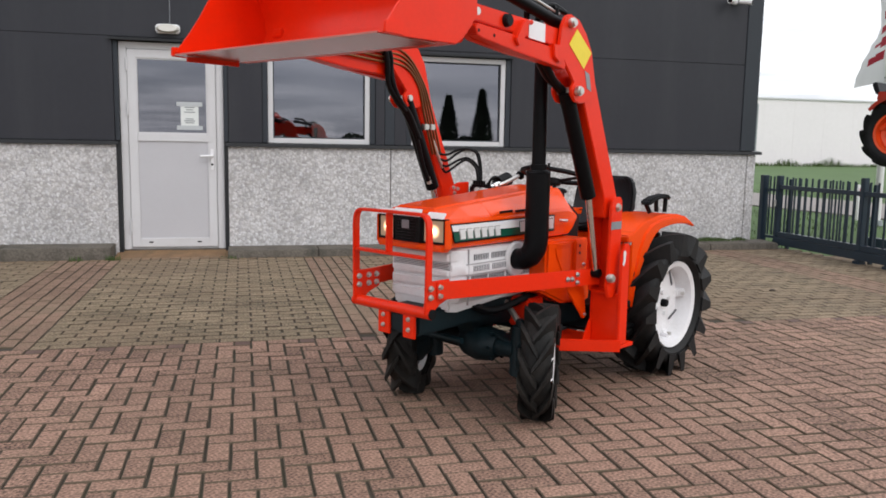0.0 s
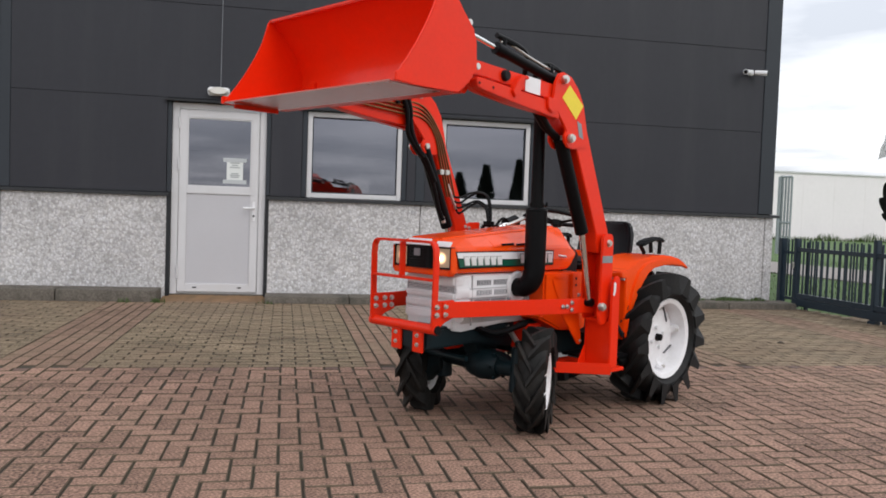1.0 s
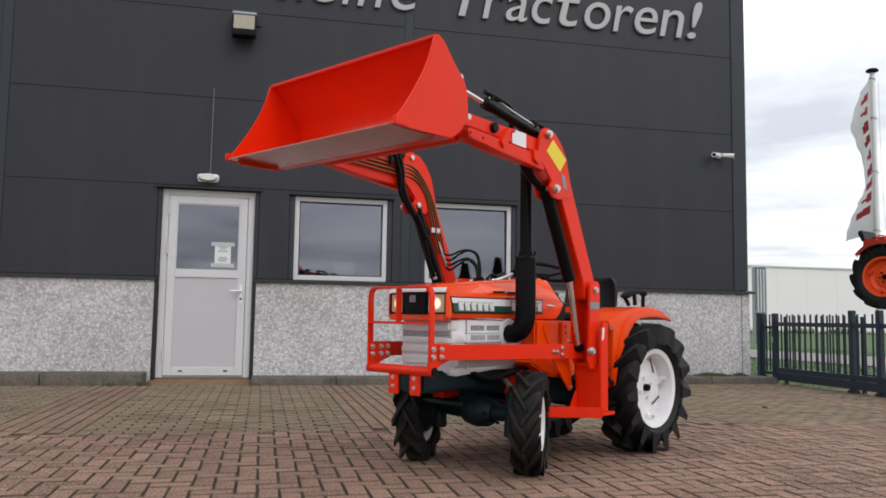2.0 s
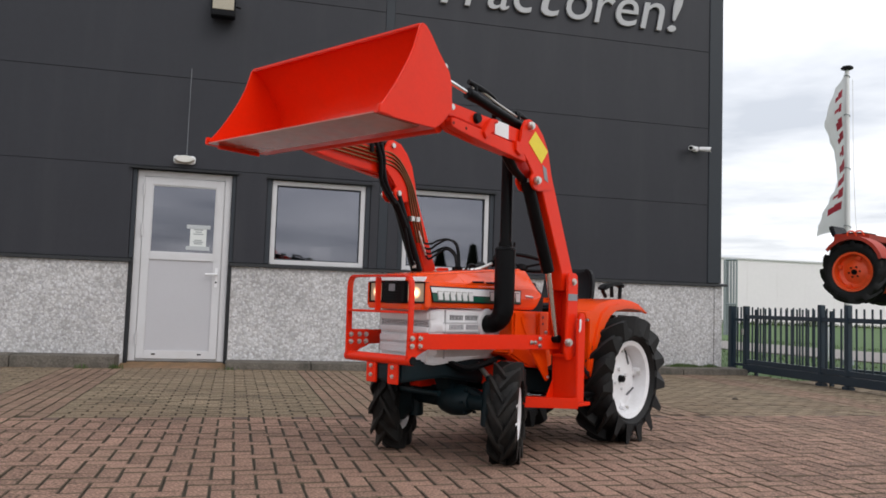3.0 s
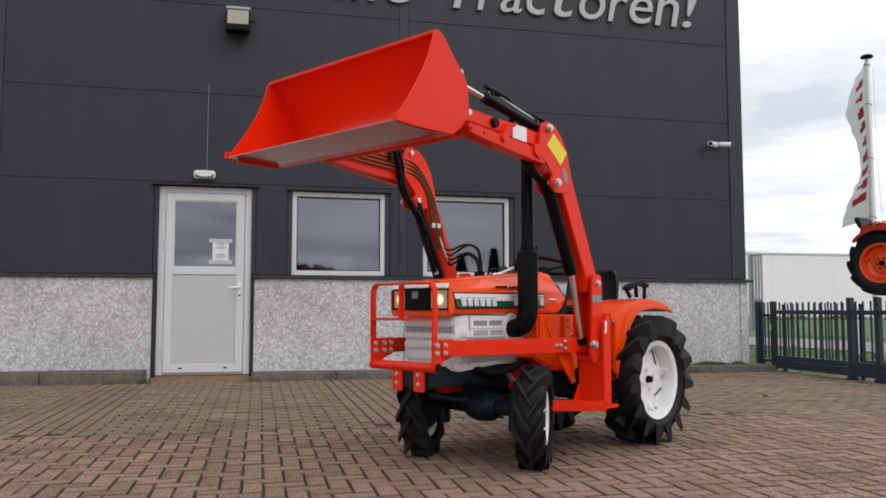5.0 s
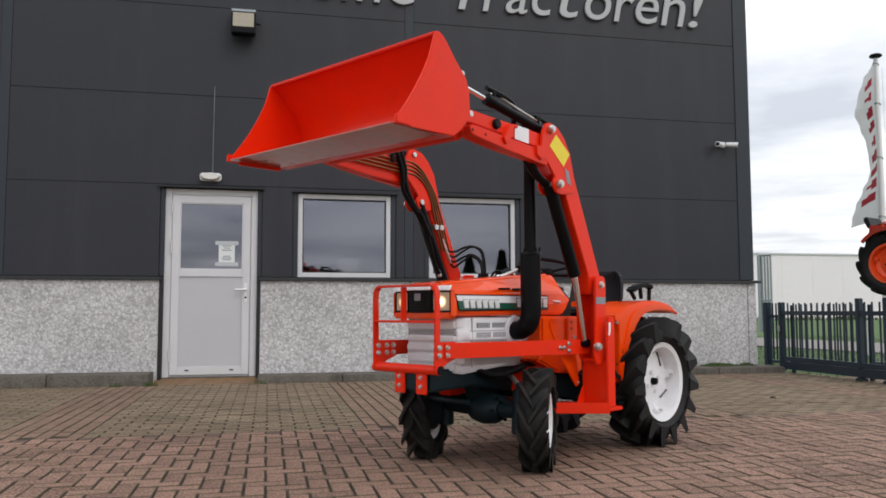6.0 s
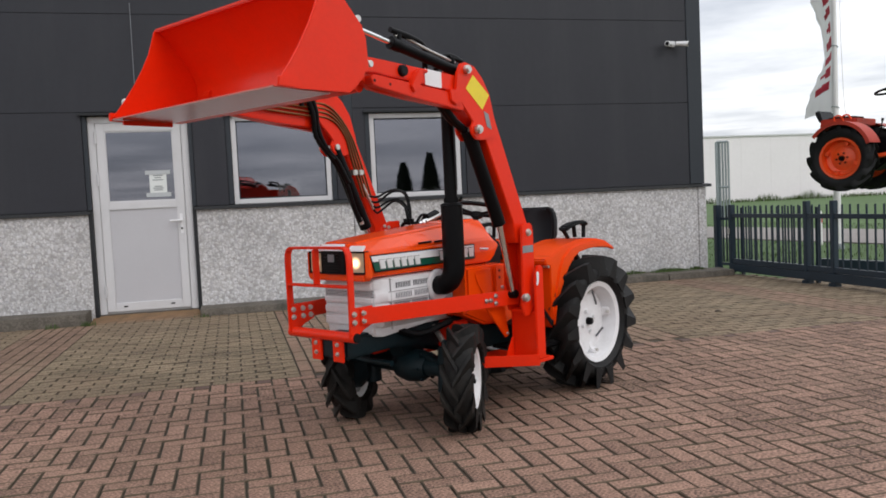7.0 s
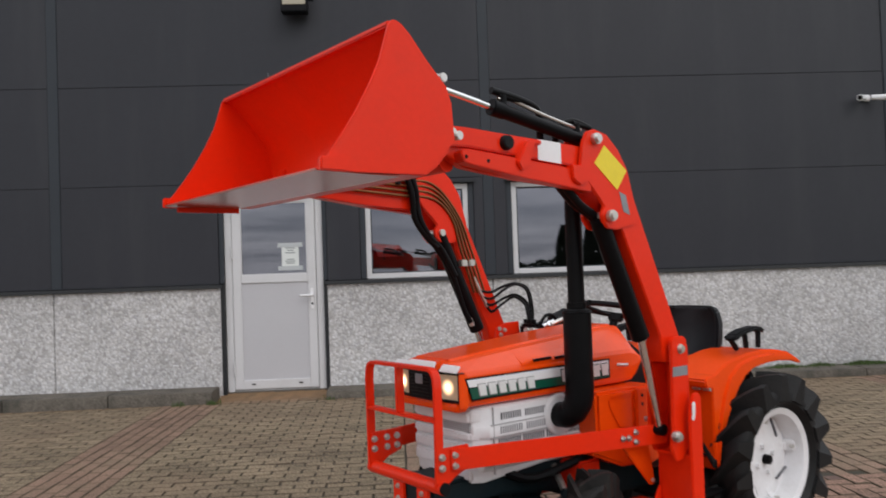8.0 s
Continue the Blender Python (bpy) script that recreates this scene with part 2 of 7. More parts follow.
def pebble_material():
    """Exposed aggregate concrete: light pebbles in a grey binder."""
    m = bpy.data.materials.new("exposed_aggregate")
    m.use_nodes = True
    nt = m.node_tree
    n, l = nt.nodes, nt.links
    b = n["Principled BSDF"]
    b.inputs["Roughness"].default_value = 0.8
    tc = n.new("ShaderNodeTexCoord")
    wob = n.new("ShaderNodeTexNoise")
    wob.inputs["Scale"].default_value = 30
    mixv = n.new("ShaderNodeMixRGB")
    mixv.inputs[0].default_value = 0.05
    l.new(tc.outputs["Object"], mixv.inputs[1])
    l.new(wob.outputs["Color"], mixv.inputs[2])
    l.new(tc.outputs["Object"], wob.inputs["Vector"])
    v = n.new("ShaderNodeTexVoronoi")
    v.inputs["Scale"].default_value = 40
    l.new(mixv.outputs[0], v.inputs["Vector"])
    ramp = n.new("ShaderNodeValToRGB")
    e = ramp.color_ramp.elements
    e[0].position, e[0].color = 0.0, (0.68, 0.66, 0.65, 1)
    e[1].position, e[1].color = 1.0, (0.45, 0.44, 0.46, 1)
    for p, c in ((0.35, (0.53, 0.515, 0.52)), (0.6, (0.71, 0.70, 0.71)), (0.8, (0.36, 0.34, 0.335))):
        el = e.new(p)
        el.color = (*c, 1)
    sep = n.new("ShaderNodeSeparateColor")
    l.new(v.outputs["Color"], sep.inputs[0])
    l.new(sep.outputs[0], ramp.inputs[0])
    edge = n.new("ShaderNodeMapRange")
    edge.inputs["From Min"].default_value, edge.inputs["From Max"].default_value = 0.35, 0.75
    edge.inputs["To Max"].default_value = 0.75
    l.new(v.outputs["Distance"], edge.inputs["Value"])
    mx = n.new("ShaderNodeMixRGB")
    mx.inputs[2].default_value = (0.40, 0.38, 0.365, 1)
    l.new(edge.outputs[0], mx.inputs[0])
    l.new(ramp.outputs[0], mx.inputs[1])
    big = n.new("ShaderNodeTexNoise")
    big.inputs["Scale"].default_value, big.inputs["Detail"].default_value = 1.6, 6
    l.new(tc.outputs["Object"], big.inputs["Vector"])
    br = n.new("ShaderNodeMapRange")
    br.inputs["From Min"].default_value, br.inputs["From Max"].default_value = 0.3, 0.7
    br.inputs["To Min"].default_value, br.inputs["To Max"].default_value = 0.86, 1.08
    l.new(big.outputs["Fac"], br.inputs["Value"])
    sc = n.new("ShaderNodeVectorMath")
    sc.operation = "SCALE"
    l.new(mx.outputs[0], sc.inputs[0])
    l.new(br.outputs[0], sc.inputs["Scale"])
    l.new(sc.outputs[0], b.inputs["Base Color"])
    bp = n.new("ShaderNodeBump")
    bp.invert = True
    bp.inputs["Strength"].default_value, bp.inputs["Distance"].default_value = 0.8, 0.006
    l.new(v.outputs["Distance"], bp.inputs["Height"])
    l.new(bp.outputs[0], b.inputs["Normal"])
    return m


M_PEBBLE = pebble_material()


# ---- building blocks ----
def box(bm, lo, hi):
    x0, y0, z0 = lo
    x1, y1, z1 = hi
    v = [bm.verts.new(p) for p in ((x0, y0, z0), (x1, y0, z0), (x1, y1, z0), (x0, y1, z0), (x0, y0, z1), (x1, y0, z1), (x1, y1, z1), (x0, y1, z1))]
    for f in ((3, 2, 1, 0), (4, 5, 6, 7), (0, 1, 5, 4), (1, 2, 6, 5), (2, 3, 7, 6), (3, 0, 4, 7)):
        bm.faces.new([v[i] for i in f])
    return bm


def place(plane, a, b, d):
    return {"xz": (a, d, b), "xy": (a, b, d), "yz": (d, a, b)}[plane]


def prism(bm, pts, plane, d0, d1):
    """A flat outline in a plane, with thickness from d0 to d1 across it."""
    r0 = [bm.verts.new(place(plane, a, b, d0)) for a, b in pts]
    r1 = [bm.verts.new(place(plane, a, b, d1)) for a, b in pts]
    bm.faces.new(r0)
    bm.faces.new(r1[::-1])
    n = len(pts)
    for i in range(n):
        bm.faces.new((r0[i], r1[i], r1[(i + 1) % n], r0[(i + 1) % n]))
    return bm


def ring(centre, u, w, r, seg):
    return [centre + (u * math.cos(2 * math.pi * k / seg) + w * math.sin(2 * math.pi * k / seg)) * r for k in range(seg)]


def across(d):
    d = d.normalized()
    u = d.cross(Vector((0, 0, 1)))
    if u.length < 0.05:
        u = d.cross(Vector((0, 1, 0)))
    u.normalize()
    return u, d.cross(u).normalized()


def skin(bm, rings, caps=True):
    made = [[bm.verts.new(p) for p in r] for r in rings]
    n = len(made[0])
    for a, b in zip(made, made[1:]):
        for i in range(n):
            bm.faces.new((a[i], a[(i + 1) % n], b[(i + 1) % n], b[i]))
    if caps:
        bm.faces.new(made[0][::-1])
        bm.faces.new(made[-1])
    return bm


def cyl(bm, p0, p1, r0, r1=None, seg=20):
    p0, p1 = Vector(p0), Vector(p1)
    u, w = across(p1 - p0)
    return skin(bm, [ring(p0, u, w, r0, seg), ring(p1, u, w, r0 if r1 is None else r1, seg)])


def smooth_path(pts, steps=6):
    pts = [Vector(p) for p in pts]
    out = []
    for i in range(len(pts) - 1):
        a, b, c, d = pts[max(i - 1, 0)], pts[i], pts[i + 1], pts[min(i + 2, len(pts) - 1)]
        for k in range(steps):
            t = k / steps
            out.append(0.5 * (2 * b + (c - a) * t + (2 * a - 5 * b + 4 * c - d) * t * t + (3 * b - a - 3 * c + d) * t ** 3))
    return out + [pts[-1]]


def tube(bm, pts, r, seg=10, steps=6):
    pts = smooth_path(pts, steps) if steps else [Vector(p) for p in pts]
    u, w = across(pts[1] - pts[0])
    rings = []
    for i, p in enumerate(pts):
        d = (pts[min(i + 1, len(pts) - 1)] - pts[max(i - 1, 0)]).normalized()
        u = (u - d * u.dot(d)).normalized()
        w = d.cross(u)
        rings.append(ring(p, u, w, r[i] if isinstance(r, list) else r, seg))
    return skin(bm, rings)


def lathe(bm, profile, seg=40, closed=True):
    """Radius and place along y, turned round the y axis."""
    rings = []
    for r, h in profile:
        rings.append([bm.verts.new((r * math.cos(2 * math.pi * k / seg), h, r * math.sin(2 * math.pi * k / seg))) for k in range(seg)])
    pairs = list(zip(rings, rings[1:])) + ([(rings[-1], rings[0])] if closed else [])
    for a, b in pairs:
        for k in range(seg):
            bm.faces.new((a[k], b[k], b[(k + 1) % seg], a[(k + 1) % seg]))
    return bm


def finish(name, bm, mat, parent=None, label="", bevel=0.0, smooth=True, m=None, seg=2):
    """Links a bmesh as one mesh object, with worn edges and smooth faces."""
    bmesh.ops.recalc_face_normals(bm, faces=bm.faces)
    if bevel:
        sharp = [e for e in bm.edges if len(e.link_faces) == 2 and e.calc_face_angle(0) > 0.5]
        bmesh.ops.bevel(bm, geom=sharp, offset=bevel, segments=seg, affect="EDGES", clamp_overlap=True)
    me = bpy.data.meshes.new(name)
    bm.to_mesh(me)
    bm.free()
    if smooth:
        me.shade_smooth()
        me.set_sharp_from_angle(angle=radians(38))
    me.materials.append(mat)
    ob = new(name, me)
    if parent:
        ob.parent = parent
    if m:
        ob.matrix_basis = m
    if label:
        ob["label"] = label
    return ob


def part(name, bm, mat, parent, label="", bevel=0.0, smooth=True, m=None):
    return finish(name, bm, mat, parent, label, bevel, smooth, m)


def B():
    return bmesh.new()


def share(name, me, parent, m):
    ob = new(name, me)
    ob.parent = parent
    ob.matrix_basis = m
    return ob


def empty(name, m=None):
    ob = new(name)
    if m:
        ob.matrix_basis = m
    return ob


# ---- ground and yard ----
def ground_sheet():
    bm = B()
    xs = [-2500, -400, -60, -14, 7.62, 7.9, 12, 20, 40, 80, 400, 2500]
    ys = [-2500, -400, -60, -16, -8, 0, 12, 30, 80, 400, 2500]
    v = [[bm.verts.new((x, y, -0.07)) for x in xs] for y in ys]
    for j in range(len(ys) - 1):
        for i in range(len(xs) - 1):
            bm.faces.new((v[j][i], v[j][i + 1], v[j + 1][i + 1], v[j + 1][i]))
    return tagged(finish("ground", bm, M_GRASS, smooth=False), "flat green grass field reaching to the horizon", "ground", kind="structure")


ground_sheet()




def far_road():
    bm = B()
    along, side = Vector((0.13, -0.99, 0)).normalized(), Vector((0.99, 0.13, 0)).normalized()
    mid = Vector((14.6, 8.0, 0))
    c = [mid + along * s * 120 + side * w for s, w in ((-1, -2.0), (1, -2.0), (1, 2.0), (-1, 2.0))]
    lo = [bm.verts.new((p.x, p.y, -0.069)) for p in c]
    hi = [bm.verts.new((p.x, p.y, -0.045)) for p in c]
    bm.faces.new(hi)
    for i in range(4):
        bm.faces.new((lo[i], lo[(i + 1) % 4], hi[(i + 1) % 4], hi[i]))
    return tagged(finish("road", bm, M_ROAD, smooth=False), "pale concrete road strip through the grass", "road", kind="structure")


far_road()

PX0, PX1, PY0, PY1, EDGE = -6.2, 8.85, -13.0, -0.03, -4.002
UX, UY = 0.0956, 0.0942


def paving_bed():
    bm = B()
    box(bm, (-16, -18, -0.068), (7.80, 0.3, -0.009))
    box(bm, (7.80, -18, -0.068), (8.9, -0.95, -0.009))
    return tagged(finish("pavement", bm, M_JOINT, smooth=False), "yard of red-brown brick pavers with greenish grey parking bays", "pavement", kind="structure")


pavement = paving_bed()


def bay(x):
    """Bays of grey pavers 1.76 m wide, between red bands 0.57 m wide."""
    return 0.57 < (x - 1.81 + 233.0) % 2.33


def paver_places():
    """Middle, quarter turns (2: a half paver) and material (0 red, 1 grey) of each paver."""
    out = []
    ox, oy = 1.155, -5.600
    top = round((EDGE - oy) / UY)
    for i in range(math.floor((PX0 - ox) / UX), math.ceil((PX1 - ox) / UX)):
        for j in range(math.floor((PY0 - oy) / UY), top):
            c = (i + j + 2) % 4
            x, y = ox + i * UX, oy + j * UY
            if c == 0:
                out.append((x + UX, y + UY / 2, 0, 0))
            elif c == 2 and j + 1 < top:
                out.append((x + UX / 2, y + UY, 1, 0))
            elif c == 2:
                out.append((x + UX / 2, y + UY / 2, 2, 2))
    n = int((PX1 - PX0) / UX)
    j = 0
    y = oy + top * UY
    while y + UY <= PY1:
        for i in range(n):
            x = PX0 + i * UX
            odd = (i + j) % 2
            if (y > -0.37 and not -0.07 < x < 0.98) or (x > 7.68 and y > -1.05):
                continue
            if y > -0.50:
                out.append((x + UX / 2, y + UY / 2, 2, 3))
            elif bay(x + UX / 2):
                left, right = bay(x - UX / 2), bay(x + 1.5 * UX)
                if odd == 0 and right:
                    out.append((x + UX, y + UY / 2, 0, 1))
                elif (odd == 1 and not left) or (odd == 0 and not right):
                    out.append((x + UX / 2, y + UY / 2, 2, 1))
            elif odd == 0 and y + 2 * UY <= PY1 + UY:
                out.append((x + UX / 2, y + UY, 1, 4))
        y += UY
        j += 1
    return out


# ---- building ----
FY = 0.0
SEAMS = (1.19, 2.242, 3.285, 4.343, 5.395, 6.45, 7.5)
BAYS = ((-6.15, -1.765), (-1.655, 2.755), (2.865, 7.235))
DOOR = (0.0, 1.03, 0.05, 2.20)
WIN = ((1.49, 2.592, 1.193, 2.18), (3.06, 4.157, 1.193, 2.18))

wall = B()
# inner wall, in blocks round the openings
xs = (-9.0, DOOR[0], DOOR[1], WIN[0][0], WIN[0][1], WIN[1][0], WIN[1][1], 7.40)
for i, (a, b) in enumerate(zip(xs, xs[1:])):
    if i in (1,):
        box(wall, (a, 0.07, DOOR[3]), (b, 0.30, 7.5))
    elif i in (3, 5):
        box(wall, (a, 0.07, 0.0), (b, 0.30, 1.193))
        box(wall, (a, 0.07, 2.18), (b, 0.30, 7.5))
    else:
        box(wall, (a, 0.07, 0.0), (b, 0.30, 7.5))
wall_front = tagged(finish("wall_front", wall, M_FLASH, smooth=False), "front wall clad in anthracite panels over a pebbled concrete plinth", "wall", kind="structure")


def panel(x0, x1, z0, z1):
    """A cladding panel with a groove along its lower edge."""
    bm = B()
    g = 0.003
    prism(bm, [(0.0 + 0.003, z0 + g), (0.0, z0 + g + 0.003), (0.0, z1 - g - 0.003), (0.003, z1 - g), (0.066, z1 - g), (0.066, z0 - g + 0.0005), (0.006, z0 - g + 0.0005), (0.006, z0 + g)], "yz", x0 + 0.002, x1 - 0.002)
    part("panel", bm, M_PANEL, wall_front, smooth=False)


for k, (z0, z1) in enumerate(zip(SEAMS, SEAMS[1:])):
    for b, (x0, x1) in enumerate(BAYS):
        if k == 0 and b == 1:
            panel(x0, DOOR[0] - 0.05, z0, z1)
            panel(DOOR[1] + 0.05, WIN[0][0] - 0.06, z0, z1)
            panel(WIN[0][1] + 0.06, x1, z0, z1)
            for o in (DOOR, WIN[0]):
                bm = B()
                box(bm, (o[0] - 0.06, 0.002, o[3] + 0.022), (o[1] + 0.06, 0.066, z1 - 0.006))
                part("panel", bm, M_PANEL, wall_front, smooth=False)
        elif k == 0 and b == 2:
            panel(x0, WIN[1][0] - 0.06, z0, z1)
            panel(WIN[1][1] + 0.06, x1, z0, z1)
            bm = B()
            box(bm, (WIN[1][0] - 0.06, 0.002, WIN[1][3] + 0.022), (WIN[1][1] + 0.06, 0.066, z1 - 0.006))
            part("panel", bm, M_PANEL, wall_front, smooth=False)
        else:
            panel(x0, x1, z0, z1)

for x0, x1 in ((-1.765, -1.655), (2.755, 2.865), (-6.26, -6.15)):
    bm = B()
    box(bm, (x0 + 0.001, -0.006, 1.193), (x1 - 0.001, 0.066, 7.5))
    tagged(finish("trim", bm, M_TRIM, wall_front, bevel=0.004), kind="structure")
bm = B()
prism(bm, [(7.235, -0.012), (7.44, -0.012), (7.44, 0.30), (7.402, 0.30), (7.402, 0.066), (7.235, 0.066)], "xy", 1.195, 7.52)
part("corner_trim", bm, M_TRIM, wall_front, bevel=0.004)
bm = B()
box(bm, (-9, -0.03, 7.5), (7.46, 0.35, 7.62))
part("roof_edge", bm, M_TRIM, wall_front, bevel=0.006)


def flashing(x0, x1, z, out, tall):
    bm = B()
    prism(bm, [(0.05, z + tall), (-out, z + tall - 0.008), (-out, z), (-out + 0.006, z), (-out + 0.006, z + tall - 0.016), (0.05, z + tall - 0.01)], "yz", x0, x1)
    part("flashing", bm, M_FLASH, wall_front, smooth=False)


def block(name, lo, hi, mat, parent, bevel=0.004):
    bm = B()
    box(bm, lo, hi)
    return part(name, bm, mat, parent, bevel=bevel)


# plinth of pebbled concrete, dark cap, kerb strip
plinth = empty("plinth")
tagged(plinth, "exposed aggregate concrete plinth with pale pebbles along the wall", "plinth", kind="structure")
for x0, x1 in ((-6.2, -1.752), (-1.744, -0.045), (1.072, 2.823), (2.831, 7.345), (7.353, 7.47)):
    block("plinth_slab", (x0, 0.004, 0.0), (x1, 0.068, 1.150), M_PEBBLE, plinth, 0.006)
block("plinth_slab", (7.405, 0.074, 0.0), (7.47, 16, 1.150), M_PEBBLE, plinth, 0.006)
for x0, x1 in ((-6.2, -0.02), (1.05, 7.53)):
    bm = B()
    prism(bm, [(0.06, 1.196), (-0.030, 1.185), (-0.034, 1.15), (-0.028, 1.15), (-0.024, 1.176), (0.06, 1.186)], "yz", x0, x1)
    part("cap_flashing", bm, M_FLASH, wall_front, smooth=False)
    # added dark strip that stands in for the shade under the cap
    block("cap_shade_strip", (x0 + 0.01, -0.012, 1.151), (x1 - 0.06, 0.05, 1.175), M_FLASH, wall_front, 0.0)
for x0, x1 in ((-0.044, -0.003), (1.033, 1.071)):
    block("door_reveal", (x0, 0.01, 0.02), (x1, 0.12, 1.19), M_FLASH, wall_front, 0.002)
flashing(-0.085, 1.11, 2.205, 0.045, 0.03)
flashing(1.42, 2.68, 2.187, 0.04, 0.028)
flashing(2.99, 4.24, 2.187, 0.04, 0.028)
for w in WIN:
    for a, b in ((w[0] - 0.058, w[0] - 0.002), (w[1] + 0.002, w[1] + 0.058)):
        block("window_reveal", (a, 0.012, 1.196), (b, 0.10, 2.185), M_TRIM, wall_front, 0.003)
for a, b in ((DOOR[0] - 0.048, DOOR[0] - 0.003), (DOOR[1] + 0.003, DOOR[1] + 0.048)):
    block("door_reveal", (a, 0.014, 1.197), (b, 0.12, 2.20), M_TRIM, wall_front, 0.003)


def kerb(x0, x1, depth, top, n):
    k = empty("kerb")
    tagged(k, "weathered grey concrete kerb strip at the foot of the wall", "kerb", kind="structure")
    w = (x1 - x0) / n
    for i in range(n):
        bm = B()
        a, b = x0 + i * w + 0.004, x0 + (i + 1) * w - 0.004
        prism(bm, [(0.0, -0.05), (-depth, -0.05), (-depth, top - 0.02), (-depth + 0.012, top), (0.0, top + 0.006)], "yz", a, b)
        part("kerb_stone", bm, M_CONC, k, bevel=0.006)


kerb(-6.2, -0.075, 0.36, 0.122, 6)
kerb(1.055, 7.62, 0.36, 0.078, 7)
block("door_sill", (-0.04, 0.05, -0.03), (1.07, 0.30, DOOR[2] + 0.004), M_CONC, wall_front, 0.005)


def sand_ramp():
    """Trodden sand and soil that rises to the door."""
    bm = B()
    r = random.Random(21)
    n = 26
    rows = []
    for y, z in ((-0.30, -0.010), (-0.20, 0.001), (-0.10, 0.010), (-0.02, 0.022), (0.052, 0.040)):
        rows.append([bm.verts.new((-0.066 + 1.13 * i / n, y + r.uniform(-0.012, 0.012) * (z < 0.03), z + r.uniform(-0.003, 0.004))) for i in range(n + 1)])
    low = [[bm.verts.new((v.co.x, v.co.y, -0.05)) for v in rw] for rw in (rows[0], rows[-1])]
    for a, b in zip(rows, rows[1:]):
        for i in range(n):
            bm.faces.new((a[i], a[i + 1], b[i + 1], b[i]))
    for i in range(n):
        bm.faces.new((low[0][i], low[0][i + 1], rows[0][i + 1], rows[0][i]))
        bm.faces.new((rows[-1][i], rows[-1][i + 1], low[1][i + 1], low[1][i]))
    tagged(finish("sand", bm, M_SAND), "brown sand swept up against the door", "sand", kind="stuff")


M_SAND = material("brown_sand", (0.20, 0.115, 0.058), 0.95, vary=0.35, scale=5, fine=130, bump=0.8, bump_scale=180, dirt=(0.11, 0.075, 0.040), dirt_amount=0.7, dirt_scale=6)
sand_ramp()


# door
def door():
    d = empty("door_1")
    tagged(d, "closed grey-white door with a glazed upper half and lever handle", "door", kind="structure")
    y0 = 0.055
    x0, x1, z0, z1 = DOOR
    fr = B()
    for lo, hi in (((x0, y0, z0), (x0 + 0.075, y0 + 0.11, z1)), ((x1 - 0.075, y0, z0), (x1, y0 + 0.11, z1)), ((x0 + 0.075, y0, z1 - 0.07), (x1 - 0.075, y0 + 0.11, z1)), ((x0 + 0.075, y0 + 0.02, z0), (x1 - 0.075, y0 + 0.11, z0 + 0.022))):
        box(fr, lo, hi)
    part("door_frame", fr, M_PVC, d, bevel=0.005)
    lx0, lx1, lz0, lz1 = x0 + 0.079, x1 - 0.079, z0 + 0.026, z1 - 0.074
    leaf = B()
    sw = 0.088
    yl = y0 - 0.008
    for lo, hi in (((lx0, yl, lz0), (lx0 + sw, yl + 0.06, lz1)), ((lx1 - sw, yl, lz0), (lx1, yl + 0.06, lz1)), ((lx0 + sw, yl, lz1 - sw), (lx1 - sw, yl + 0.06, lz1)), ((lx0 + sw, yl, lz0), (lx1 - sw, yl + 0.06, lz0 + 0.095)), ((lx0 + sw, yl, 1.19), (lx1 - sw, yl + 0.06, 1.275))):
        box(leaf, lo, hi)
    lf = part("door_leaf", leaf, M_PVC, d, bevel=0.005)
    part("door_panel", box(B(), (lx0 + sw, yl + 0.014, lz0 + 0.09), (lx1 - sw, yl + 0.045, 1.195)), M_DOORPANEL, lf, "light grey flat panel")
    pane = part("pane", box(B(), (lx0 + sw - 0.003, yl + 0.024, 1.27), (lx1 - sw + 0.003, yl + 0.03, lz1 - sw + 0.003)), M_GLASS, lf, smooth=False)
    pane.visible_shadow = False
    bd = B()
    for lo, hi in (((lx0 + sw, yl + 0.008, 1.275), (lx0 + sw + 0.010, yl + 0.024, lz1 - sw)), ((lx1 - sw - 0.010, yl + 0.008, 1.275), (lx1 - sw, yl + 0.024, lz1 - sw)), ((lx0 + sw + 0.01, yl + 0.008, lz1 - sw - 0.01), (lx1 - sw - 0.01, yl + 0.024, lz1 - sw)), ((lx0 + sw + 0.01, yl + 0.008, 1.275), (lx1 - sw - 0.01, yl + 0.024, 1.285))):
        box(bd, lo, hi)
    part("glazing_bead", bd, M_PVC, lf)
    hb = B()
    box(hb, (lx1 - 0.062, yl - 0.008, 0.90), (lx1 - 0.03, yl - 0.001, 1.12))
    h = part("handle_plate", hb, M_STICKER, d, "white handle plate", bevel=0.003)
    hv = B()
    tube(hv, [(lx1 - 0.046, yl - 0.004, 1.045), (lx1 - 0.046, yl - 0.045, 1.045), (lx1 - 0.06, yl - 0.055, 1.045), (lx1 - 0.165, yl - 0.055, 1.043)], 0.0125, 10, 4)
    part("lever", hv, M_STICKER, h)
    cyl_b = B()
    cyl(cyl_b, (lx1 - 0.046, yl - 0.012, 0.955), (lx1 - 0.046, yl - 0.006, 0.955), 0.012)
    part("lock_cylinder", cyl_b, M_BLACK, h)
    for z in (0.30, 1.52, 1.98):
        hg = B()
        cyl(hg, (x0 + 0.076, y0 - 0.018, z - 0.07), (x0 + 0.076, y0 - 0.018, z + 0.07), 0.011, seg=12)
        part("hinge", hg, M_PVC, d)
    for x in (lx0 + 0.19, lx1 - 0.19):
        part("drain_cap", box(B(), (x - 0.022, yl - 0.006, lz0 + 0.046), (x + 0.022, yl - 0.0005, lz0 + 0.060)), M_BLACK, lf, bevel=0.002)
    return lx1


door()


